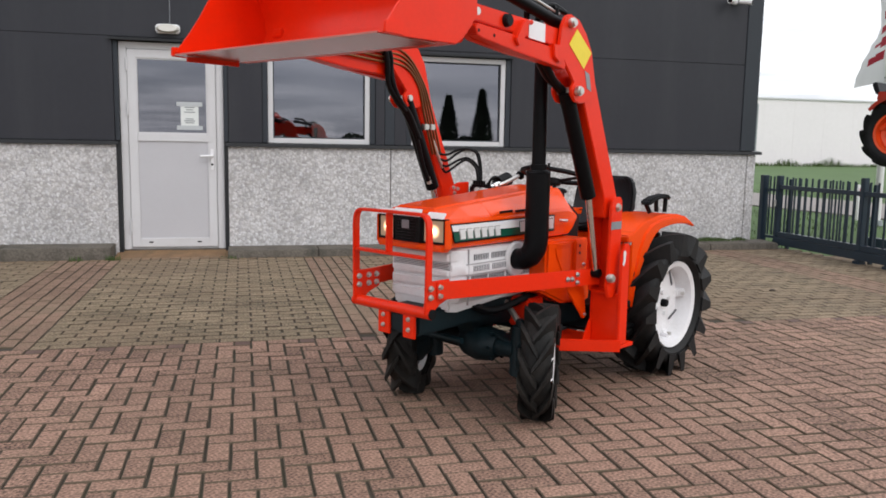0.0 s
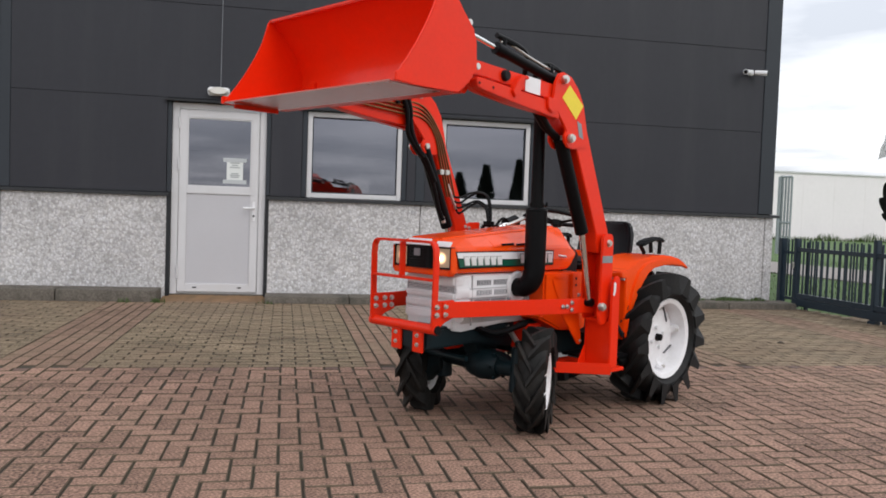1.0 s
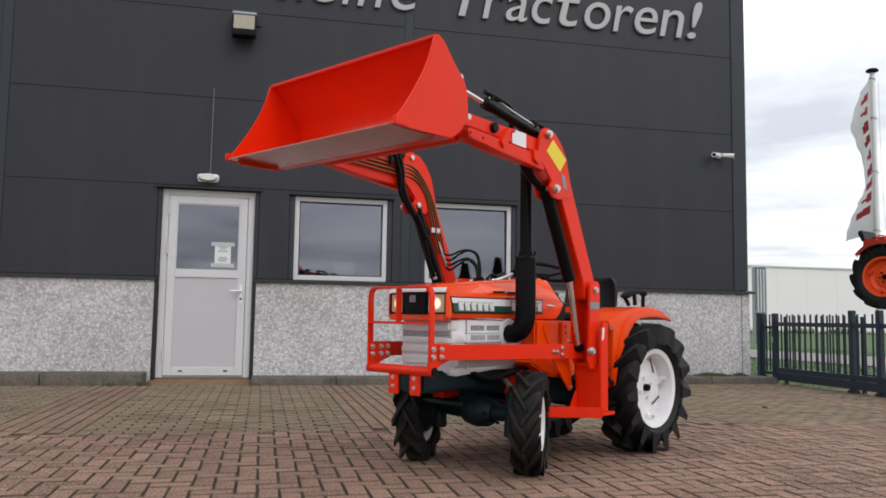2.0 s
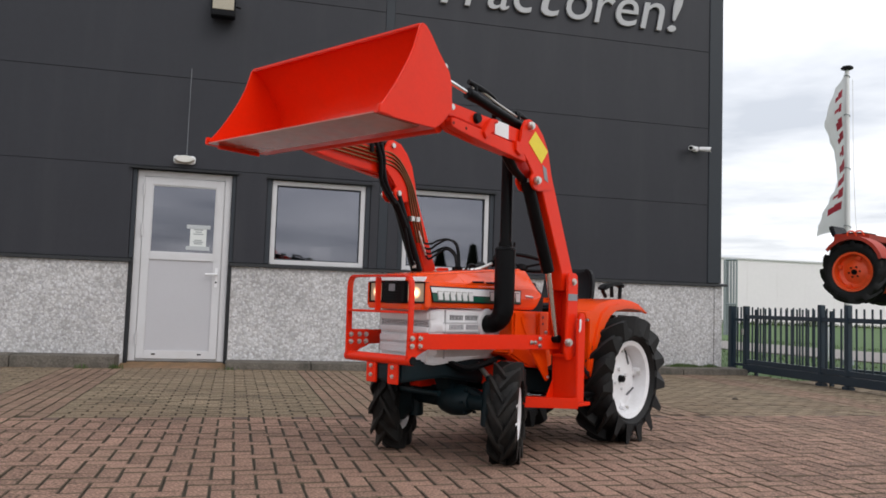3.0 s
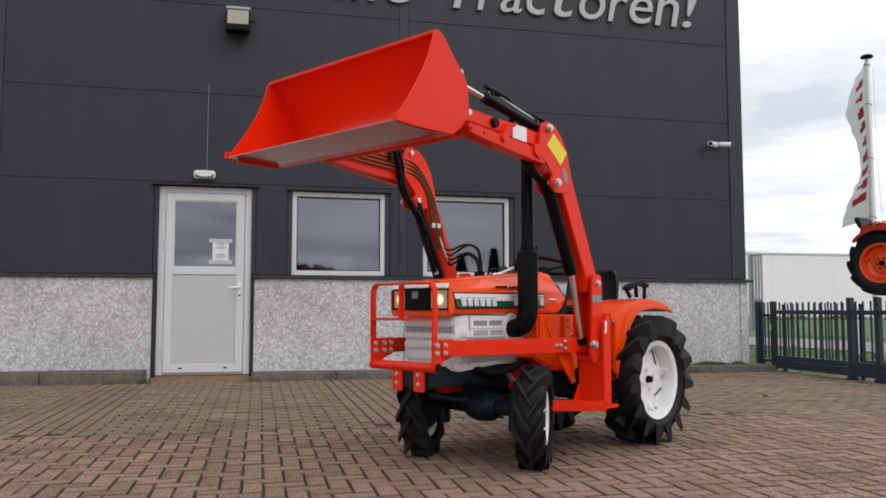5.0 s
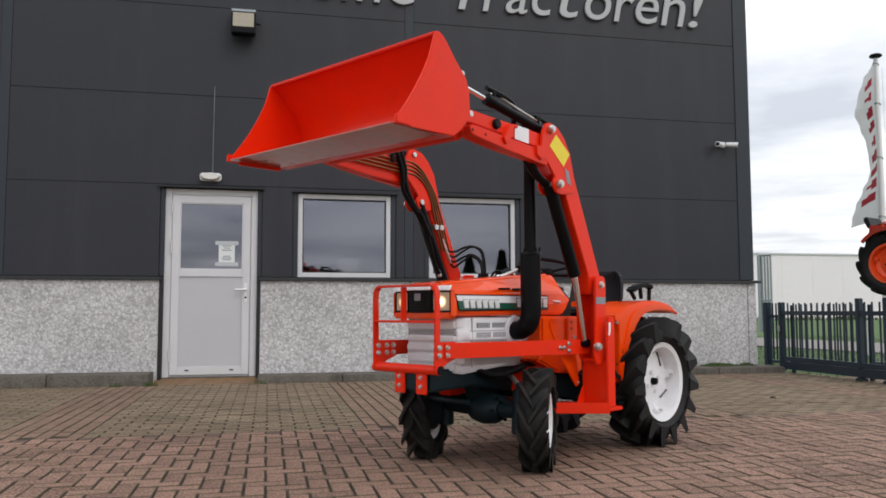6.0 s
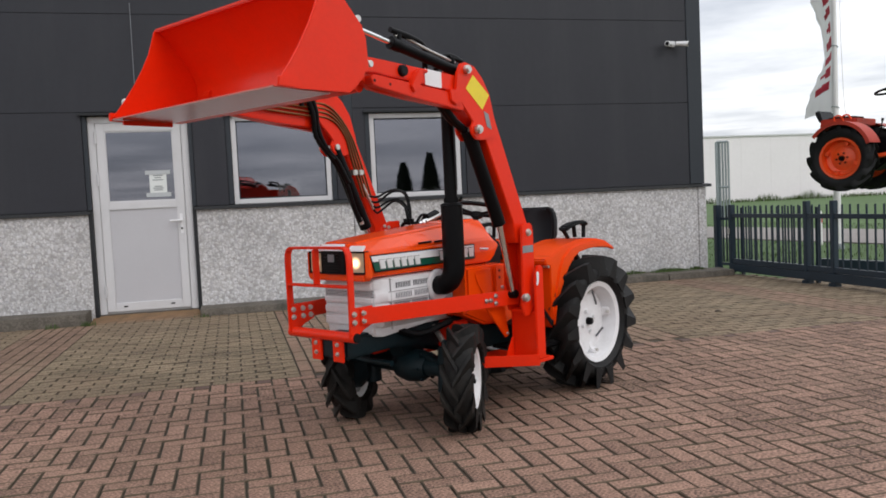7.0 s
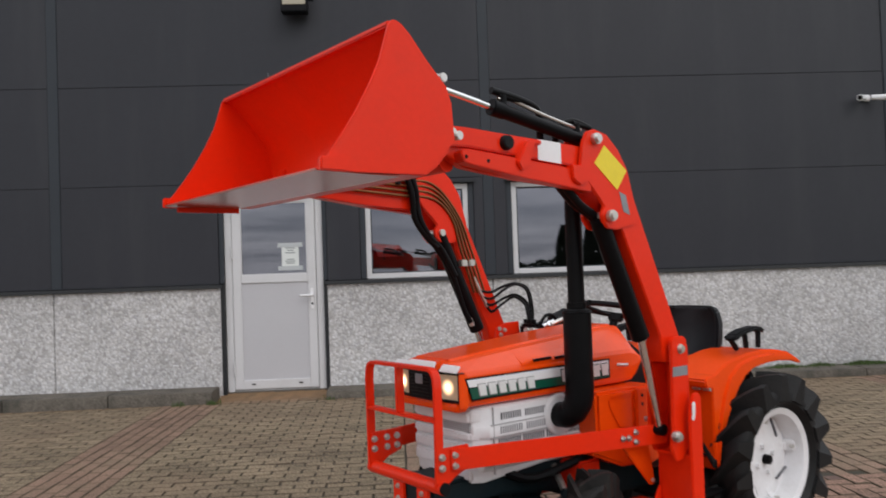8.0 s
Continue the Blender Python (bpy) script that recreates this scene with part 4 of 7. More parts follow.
front_wheel(1.220, -0.322, 28.5, True)


def undercarriage():
    bm = B()
    prism(bm, [(0.85, 0.39), (1.02, 0.375), (1.30, 0.415), (1.56, 0.405), (1.632, 0.405), (1.632, 0.505), (0.85, 0.53)], "xz", -0.115, 0.115)
    fr = part("front_frame", bm, M_TEAL, tractor, "dark teal cast front frame", bevel=0.012)
    ax = B()
    tube(ax, [(1.12, -0.25, 0.29), (1.12, -0.10, 0.285), (1.12, 0.0, 0.285), (1.12, 0.10, 0.285), (1.12, 0.25, 0.29)], 0.045, 14, 3)
    axle = part("front_axle", ax, M_TEAL, tractor)
    bm = B()
    prism(bm, [(-0.24, 0.30), (-0.10, 0.335), (0.14, 0.335), (0.24, 0.30), (0.24, 0.325), (0.14, 0.355), (-0.10, 0.355), (-0.24, 0.325)], "yz", 1.09, 1.15)
    part("axle_rib", bm, M_TEAL, axle, bevel=0.004)
    bm = B()
    prism(bm, [(1.02, 0.42), (1.22, 0.42), (1.17, 0.31), (1.07, 0.31)], "xz", -0.055, 0.055)
    part("pivot_bracket", bm, M_TEAL, axle, bevel=0.006)
    for k in range(6):
        a = k * math.pi / 3
        bm = B()
        cyl(bm, (1.12 + 0.075 * math.cos(a), 0.125, 0.285 + 0.068 * math.sin(a)), (1.12 + 0.075 * math.cos(a), 0.14, 0.285 + 0.068 * math.sin(a)), 0.008, seg=6)
        part("housing_bolt", bm, M_TEAL, axle)
    bm = B()
    rings = []
    for y, r in ((-0.10, 0.045), (-0.06, 0.072), (0.0, 0.085), (0.07, 0.078), (0.12, 0.05)):
        rings.append([Vector((1.12 + math.cos(a) * r * 1.1, y + 0.03, 0.285 + math.sin(a) * r)) for a in [2 * math.pi * k / 20 for k in range(20)]])
    skin(bm, rings)
    part("differential", bm, M_TEAL, axle)
    for y, x in ((0.262, 1.12), (-0.262, 1.12)):
        bm = B()
        cyl(bm, (x, y, 0.17), (x, y, 0.40), 0.045, 0.036, 16)
        cyl(bm, (x, y, 0.40), (x, y, 0.43), 0.022, seg=10)
        part("kingpin_housing", bm, M_TEAL, axle, bevel=0.006)
    for x, y, turn, sgn in ((1.095, 0.362, 29.5, -1), (1.220, -0.322, 28.5, 1)):
        bm = B()
        skin(bm, [ring(Vector((0, sgn * d, 0)), Vector((1, 0, 0)), Vector((0, 0, 1)), r, 20) for d, r in ((0.02, 0.118), (0.055, 0.112), (0.075, 0.085), (0.105, 0.055))])
        part("drop_box", bm, M_TEAL, axle, bevel=0.004, m=pose(x, y, 0.262, 0, 0, turn))
    bm = B()
    cyl(bm, (1.33, -0.26, 0.335), (1.33, 0.10, 0.335), 0.014, seg=10)
    part("steering_rod", bm, M_TEAL, axle)
    bm = B()
    cyl(bm, (1.00, 0.05, 0.50), (1.12, 0.262, 0.41), 0.014, seg=10)
    part("drag_link", bm, M_ZINC, axle)
    bm = B()
    prism(bm, [(-0.25, 0.30), (0.30, 0.27), (0.95, 0.33), (0.95, 0.55), (-0.25, 0.60)], "xz", -0.13, 0.13)
    part("gearbox", bm, M_TEAL, tractor, bevel=0.02)
    bm = B()
    cyl(bm, (0.0, -0.30, 0.380), (0.0, 0.30, 0.380), 0.06, seg=18)
    part("rear_axle", bm, M_TEAL, tractor)
    bm = B()
    tube(bm, [(1.30, 0.12, 0.50), (1.18, 0.15, 0.46), (1.0, 0.19, 0.50), (0.90, 0.20, 0.52)], 0.018, 8, 4)
    part("pipe", bm, M_BLACK, tractor)
    # red brackets under the front tube
    for y in (-0.078, 0.073):
        bm = B()
        prism(bm, [(y - 0.035, 0.395), (y + 0.035, 0.395), (y + 0.035, 0.52), (y - 0.035, 0.52)], "yz", 1.632, 1.644)
        t = part("mount_tab", bm, M_RED, tractor, bevel=0.003)
        for z in (0.432, 0.476):
            bolt(t, 1.644, y, z, -90, 0.8)
    bm = B()
    box(bm, (1.12, -0.20, 0.345), (1.24, -0.12, 0.385))
    part("red_bracket", bm, M_RED, tractor, bevel=0.004)
    bm = B()
    box(bm, (0.88, 0.10, 0.36), (1.0, 0.22, 0.50))
    part("red_cover", bm, M_RED, tractor, bevel=0.01)


undercarriage()


CENTRE = -0.022          # the hood stands a little off the wheels' middle
FAR_ARM = (0.042, -0.032, -0.006)


def hood():
    sec = [(1.552, 0.200, 0.892, 0.918, 0.772), (1.535, 0.205, 0.896, 0.929, 0.772), (1.40, 0.207, 0.898, 0.943, 0.772), (1.20, 0.209, 0.900, 0.960, 0.772), (0.95, 0.209, 0.905, 0.981, 0.772), (0.70, 0.209, 0.907, 0.999, 0.773), (0.650, 0.207, 0.904, 1.001, 0.776), (0.612, 0.203, 0.890, 0.950, 0.800), (0.578, 0.199, 0.872, 0.885, 0.845)]
    bm = B()
    rings = []
    for x, w, zs, zt, zb in sec:
        mid = min(zb + 0.06, (zb + zs) / 2)
        half = [(w - 0.008, zb), (w, zb + min(0.01, (zs - zb) * 0.2)), (w + 0.004, mid), (w + 0.001, zs - (zs - zb) * 0.12), (w - 0.006, zs), (0.138, zt - 0.005), (0.122, zt), (0.0, zt + 0.003)]
        rings.append([Vector((x, y, z)) for y, z in half] + [Vector((x, -y, z)) for y, z in half[-2::-1]])
    skin(bm, rings)
    h = part("hood", bm, M_ORANGE, tractor, "glossy orange hood with creased top", bevel=0.004, smooth=False, m=pose(-0.017, CENTRE, 0))
    bm = B()
    skin(bm, [[Vector((x, y, z)) for y, z in ((-0.112, t - 0.004), (0.112, t - 0.004), (0.106, t + 0.007), (-0.106, t + 0.007))] for x, t in ((1.530, 0.931), (1.40, 0.944), (1.20, 0.961), (0.95, 0.982), (0.70, 1.000), (0.664, 1.002))])
    part("top_strip", bm, M_ORANGE, h, "raised strip along the hood top", bevel=0.003)
    # side stripes and badges
    for s in (1, -1):
        y = s * 0.2145
        def plate(name, pts, mat, off, th=0.0015, label=""):
            b = B()
            prism(b, pts, "xz", y + s * off, y + s * (off + th))
            return part(name, b, mat, h, label, smooth=False)
        plate("stripe_border", [(1.545, 0.878), (1.515, 0.796), (0.795, 0.802), (0.795, 0.880)], M_BLACK, 0.0)
        plate("stripe_white", [(1.537, 0.872), (1.527, 0.846), (1.19, 0.838), (0.803, 0.838), (0.803, 0.874)], M_STICKER, 0.0016)
        plate("stripe_green", [(1.526, 0.842), (1.514, 0.803), (0.803, 0.807), (0.803, 0.835), (1.19, 0.835)], M_GREEN, 0.0016)
        for k in range(6):
            x = 1.490 - k * 0.047
            plate("badge_backing", [(x + 0.003, 0.855), (x - 0.007, 0.809), (x - 0.043, 0.809), (x - 0.037, 0.855)], M_SEAM, 0.0034, 0.001)
            plate("badge_shape", [(x, 0.852), (x - 0.010, 0.812), (x - 0.040, 0.812), (x - 0.034, 0.852)], M_SILVER, 0.0046, 0.003)
        for k, (x, w) in enumerate(((1.075, 0.045), (1.018, 0.045), (0.90, 0.04), (0.85, 0.04))):
            plate("model_backing", [(x + 0.003, 0.865), (x - 0.003, 0.813), (x - w - 0.003, 0.813), (x - w + 0.001, 0.865)], M_BLACK, 0.0034, 0.001)
            plate("model_shape", [(x, 0.862), (x - 0.006, 0.816), (x - w, 0.816), (x - w + 0.004, 0.862)], M_SILVER, 0.0046, 0.003)
        # upper vent slots and latch
        for k in range(2):
            b = B()
            x = 1.215 - k * 0.115
            rings = []
            for xx, up in ((x + 0.050, 0.0), (x - 0.002, 0.013), (x - 0.105, 0.013), (x - 0.112, 0.0)):
                rings.append([Vector((xx, s * yy, zz)) for yy, zz in ((0.138, 0.940), (0.206, 0.892), (0.2085, 0.896 + up), (0.196, 0.906 + up * 1.5), (0.138, 0.952 + up * 0.4))])
            skin(b, rings)
            part("vent_bulge", b, M_ORANGE, h, bevel=0.003)
            b = B()
            prism(b, [(x - 0.006, 0.905), (x - 0.098, 0.908), (x - 0.098, 0.918), (x - 0.006, 0.915)], "xz", s * 0.190, s * 0.2105)
            part("vent_slot", b, M_BLACK, h, smooth=False)
        b = B()
        tube(b, [(0.745, s * 0.209, 0.850), (0.725, s * 0.222, 0.848), (0.695, s * 0.222, 0.846), (0.68, s * 0.205, 0.845)], 0.006, 8, 3)
        part("latch", b, M_ZINC, h)
    # nose: black surround, proud grille, lamps turned a little outwards, white brows
    b = B()
    prism(b, [(-0.204, 0.788), (0.204, 0.788), (0.206, 0.897), (-0.206, 0.897)], "yz", 1.530, 1.553)
    part("nose_surround", b, M_PLASTIC, h, "black plastic lamp surround", bevel=0.005)
    b = B()
    back, front = ((-0.082, 0.788), (0.082, 0.788), (0.084, 0.900), (-0.084, 0.900)), ((-0.066, 0.792), (0.066, 0.792), (0.072, 0.899), (-0.072, 0.899))
    skin(b, [[Vector((1.553, y, z)) for y, z in back], [Vector((1.588, y, z)) for y, z in front]])
    g = part("grille", b, M_PLASTIC, h, bevel=0.004)
    for k in range(7):
        b = B()
        box(b, (1.587, -0.060, 0.799 + k * 0.013), (1.591, 0.060, 0.805 + k * 0.013))
        part("grille_bar", b, M_BLACK, g, smooth=False)
    b = B()
    box(b, (1.589, -0.022, 0.848), (1.594, 0.022, 0.884))
    part("nose_badge", b, M_GREYSTICK, g, bevel=0.002)
    b = B()
    prism(b, [(1.591, 0.9005), (1.580, 0.9005), (1.566, 0.931), (1.575, 0.932)], "xz", -0.082, 0.082)
    part("brow", b, M_STICKER, h, "white plastic brow over the grille", bevel=0.003)
    b = B()
    prism(b, [(1.579, 0.9005), (1.530, 0.9005), (1.530, 0.933), (1.565, 0.932)], "xz", -0.086, 0.086)
    part("nose_top", b, M_ORANGE, h, bevel=0.003)
    for s in (1, -1):
        b = B()
        prism(b, [(1.577, 0.8975), (1.564, 0.8975), (1.546, 0.921), (1.555, 0.923)], "xz", s * 0.100, s * 0.200)
        part("brow", b, M_STICKER, h, bevel=0.003)
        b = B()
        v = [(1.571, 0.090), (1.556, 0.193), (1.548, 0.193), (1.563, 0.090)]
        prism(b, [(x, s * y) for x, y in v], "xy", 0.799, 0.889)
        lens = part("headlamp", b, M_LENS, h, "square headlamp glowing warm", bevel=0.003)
        b = B()
        cyl(b, (1.563, s * 0.140, 0.843), (1.5665, s * 0.140, 0.843), 0.010, seg=18)
        part("bulb_glow", b, M_BULB, lens)
        b = B()
        for pts, z0, z1 in (([(1.553, 0.084), (1.577, 0.084), (1.576, 0.091), (1.553, 0.091)], 0.791, 0.896), ([(1.540, 0.192), (1.562, 0.192), (1.560, 0.199), (1.540, 0.200)], 0.791, 0.896), ([(1.553, 0.091), (1.576, 0.091), (1.562, 0.192), (1.540, 0.192)], 0.791, 0.799), ([(1.553, 0.091), (1.576, 0.091), (1.562, 0.192), (1.540, 0.192)], 0.889, 0.896)):
            prism(b, [(x, s * y) for x, y in pts], "xy", z0, z1)
        part("bezel", b, M_BLACK, lens, "black lamp bezel", bevel=0.0015)
        b = B()
        prism(b, [(1.530, s * 0.2005), (1.560, s * 0.2005), (1.566, s * 0.2045), (1.556, s * 0.2135), (1.530, s * 0.2145)], "xy", 0.772, 0.893)
        part("nose_cheek", b, M_ORANGE, h, bevel=0.003)
    b = B()
    prism(b, [(-0.196, 0.758), (0.196, 0.758), (0.200, 0.787), (-0.200, 0.787)], "yz", 1.52, 1.570)
    part("nose_apron", b, M_ORANGE, h, bevel=0.006)


hood()




def engine_sides():
    # white stepped side and front covers
    prof = [(0.188, 0.765), (0.206, 0.755), (0.208, 0.700), (0.214, 0.692), (0.214, 0.655), (0.206, 0.648), (0.207, 0.612), (0.214, 0.604), (0.212, 0.572), (0.204, 0.566), (0.150, 0.505)]
    bm = B()
    rings = []
    for x, k in ((1.472, 0.84), (1.462, 0.87), (1.425, 0.995), (1.415, 1.0), (1.20, 1.0), (0.905, 1.0)):
        rings.append([Vector((x, y * k, z)) for y, z in prof] + [Vector((x, -y * k, z)) for y, z in prof[::-1]])
    skin(bm, rings)
    c = part("engine_cover", bm, M_WHITE, tractor, "silver-white slotted engine cover", bevel=0.002, m=pose(0.0, CENTRE, 0))
    slot = B()
    box(slot, (-0.0024, -0.001, -0.013), (0.0024, 0.0012, 0.013))
    first = None
    for s in (1, -1):
        for zc, xs in ((0.724, (1.360, 1.232)), (0.676, (1.360, 1.232)), (0.630, (1.365, 1.245, 1.125, 1.01))):
            for x in xs:
                for k in range(10):
                    if first is None:
                        first = part("slot", slot, M_SLOT, c, smooth=False, m=pose(x, s * 0.208, zc))
                    else:
                        yy = 0.2083 if zc > 0.7 or zc < 0.65 else 0.2140
                        share("slot", first.data, c, pose(x + 0.008 - k * 0.0112, s * yy, zc))
        # raised grey strips on the steps, coloured as the shade of grooves
        for z in (0.697, 0.651, 0.608):
            b = B()
            box(b, (0.91, s * 0.2060, z - 0.0018), (1.415, s * 0.2150, z + 0.0018))
            part("groove", b, M_SEAM, c, smooth=False)
        b = B()
        box(b, (1.3995, s * 0.205, 0.52), (1.4022, s * 0.2145, 0.762))
        part("seam", b, M_SEAM, c, smooth=False)
    b = B()
    cyl(b, (1.070, 0.206, 0.694), (1.070, 0.2215, 0.694), 0.082, 0.076, 32)
    part("outlet_ring", b, M_WHITE, c, bevel=0.004)
    for z in (0.745, 0.690, 0.632):
        b = B()
        box(b, (0.905, 0.203, z - 0.022), (0.935, 0.222, z + 0.022))
        part("hinge_lug", b, M_WHITE, c, bevel=0.006)
    # front ribs with mesh strip
    for z0, z1 in ((0.706, 0.750), (0.642, 0.676), (0.592, 0.634), (0.535, 0.584)):
        b = B()
        prism(b, [(1.43, -0.196), (1.455, -0.190), (1.483, -0.172), (1.488, -0.150), (1.488, 0.150), (1.483, 0.172), (1.455, 0.190), (1.43, 0.196)], "xy", z0, z1)
        part("front_rib", b, M_WHITE, c, bevel=0.008)
    b = B()
    prism(b, [(1.43, -0.190), (1.450, -0.186), (1.478, -0.166), (1.478, 0.166), (1.450, 0.186), (1.43, 0.190)], "xy", 0.674, 0.708)
    ms = part("mesh_strip", b, M_MESH, c, "fine grey wire mesh strip", smooth=False)
    wire = B()
    prism(wire, [(1.43, -0.1915), (1.451, -0.1875), (1.4805, -0.1665), (1.4805, 0.1665), (1.451, 0.1875), (1.43, 0.1915)], "xy", -0.0012, 0.0012)
    first = None
    for k in range(4):
        if first is None:
            first = part("mesh_wire", wire, M_WHITE, ms, smooth=False, m=pose(0, 0, 0.681 + k * 0.007))
        else:
            share("mesh_wire", first.data, ms, pose(0, 0, 0.681 + k * 0.007))
    b = B()
    prism(b, [(1.475, 0.492), (1.41, 0.482), (1.05, 0.512), (0.93, 0.545), (1.48, 0.560)], "xz", -0.165, 0.165)
    part("belly_cover", b, M_WHITE, c, bevel=0.01)


engine_sides()


def exhaust():
    ex = new("exhaust")
    ex.parent = tractor
    X, Y = 1.058, 0.292
    b = B()
    cyl(b, (X, Y, 0.86), (X, Y, 1.095), 0.0535, seg=28)
    tube(b, [(X, Y, 0.87), (X, Y, 0.80), (X + 0.005, Y - 0.008, 0.745), (X + 0.012, Y - 0.03, 0.712), (X + 0.018, Y - 0.06, 0.697), (X + 0.020, Y - 0.12, 0.694)], [0.0535] * 13 + [0.052] * 6 + [0.050] * 6 + [0.048] * 6, 24, 6)
    part("muffler", b, M_BLACK, ex, "matt black muffler and elbow", bevel=0.004)
    b = B()
    cyl(b, (X, Y, 1.09), (X, Y, 1.66), 0.0315, seg=24)
    part("exhaust_pipe", b, M_BLACK, ex)
    b = B()
    cyl(b, (X, Y, 1.085), (X, Y, 1.10), 0.059, 0.045, 24)
    cyl(b, (X, Y, 1.10), (X, Y, 1.125), 0.038, seg=20)
    part("clamp", b, M_BLACK, ex, bevel=0.003)
    b = B()
    tube(b, [(X - 0.03, Y, 1.11), (X - 0.06, Y + 0.01, 1.112), (X - 0.065, Y + 0.01, 1.13)], 0.006, 8, 3)
    part("clamp_bolt", b, M_BLACK, ex)


exhaust()


def guard():
    g = new("front_guard")
    g.parent = tractor
    g.matrix_basis = pose(-0.006, -0.034, 0)
    X = 1.652
    def strap(pts, name, w=0.017, t=0.006):
        """A bent flat bar: w half its depth along x, t half its thickness."""
        pts = [Vector(p) for p in pts]
        rings = []
        for i, p in enumerate(pts):
            d = (pts[min(i + 1, len(pts) - 1)] - pts[max(i - 1, 0)]).normalized()
            nrm = Vector((1, 0, 0)).cross(d).normalized()
            rings.append([p + Vector((w, 0, 0)) + nrm * t, p - Vector((w, 0, 0)) + nrm * t, p - Vector((w, 0, 0)) - nrm * t, p + Vector((w, 0, 0)) - nrm * t])
        b = B()
        skin(b, rings)
        return part(name, b, M_RED, g, bevel=0.002)
    hoop = [(X, -0.218, 0.53), (X, -0.222, 0.85), (X, -0.218, 0.890), (X, -0.206, 0.912), (X, -0.186, 0.920), (X, 0.0, 0.921), (X, 0.186, 0.920), (X, 0.206, 0.912), (X, 0.218, 0.890), (X, 0.222, 0.85), (X, 0.218, 0.53)]
    strap(hoop, "hoop")
    strap([(X, -0.212, 0.745), (X, 0.212, 0.745)], "crossbar")
    strap([(X, -0.012, 0.750), (X, -0.012, 0.914)], "upright")
    b = B()
    cyl(b, (X - 0.01, -0.235, 0.515), (X - 0.01, 0.232, 0.515), 0.0235, seg=24)
    part("lower_tube", b, M_RED, g)
    for s in (1, -1):
        b = B()
        cyl(b, (X - 0.01, s * 0.2315, 0.515), (X - 0.01, s * 0.239, 0.515), 0.0215, seg=20)
        part("end_cap", b, M_PLASTIC, g, "black plastic end cap", bevel=0.002)
        b = B()
        prism(b, [(X + 0.02, 0.515), (X + 0.012, 0.585), (X + 0.01, 0.648), (1.520, 0.648), (1.520, 0.566), (1.58, 0.545), (1.625, 0.515)], "xz", s * 0.208, s * 0.220)
        pl = part("side_plate", b, M_RED, g, bevel=0.003)
        for x, z in ((1.647, 0.622), (1.647, 0.585), (1.590, 0.622), (1.590, 0.585), (1.544, 0.6215), (1.544, 0.5855)):
            bolt(pl, x, s * (0.2290 if x > 1.62 else 0.228), z, 0 if s > 0 else 180)
            bolt(pl, x, s * 0.2075, z, 180 if s > 0 else 0)
        # rail that splays out to the mast
        b = B()
        p = [(1.605, 0.2205), (0.745, 0.462 if s > 0 else 0.400)]
        ya, yb = s * p[0][1], s * p[1][1]
        for (za, zb) in ((0.568, 0.644),):
            t = s * 0.007
            v = [b.verts.new(c) for c in ((p[0][0], ya, za), (p[1][0], yb, za), (p[1][0], yb, zb), (p[0][0], ya, zb), (p[0][0], ya + t, za), (p[1][0], yb + t, za), (p[1][0], yb + t, zb), (p[0][0], ya + t, zb))]
            for f in ((0, 1, 2, 3), (7, 6, 5, 4), (0, 4, 5, 1), (1, 5, 6, 2), (2, 6, 7, 3), (3, 7, 4, 0)):
                b.faces.new([v[i] for i in f])
        rl = part("side_rail", b, M_RED, g, bevel=0.002)
        ang = math.degrees(math.atan2(p[1][1] - p[0][1], p[0][0] - p[1][0]))
        for x, z in ((0.938, 0.605), (0.912, 0.605), (0.883, 0.624), (0.883, 0.588)):
            y = p[0][1] + (p[0][0] - x) / (p[0][0] - p[1][0]) * (p[1][1] - p[0][1]) + 0.0075
            bolt(rl, x, s * y, z, (ang if s > 0 else 180 - ang), 0.95)


guard()


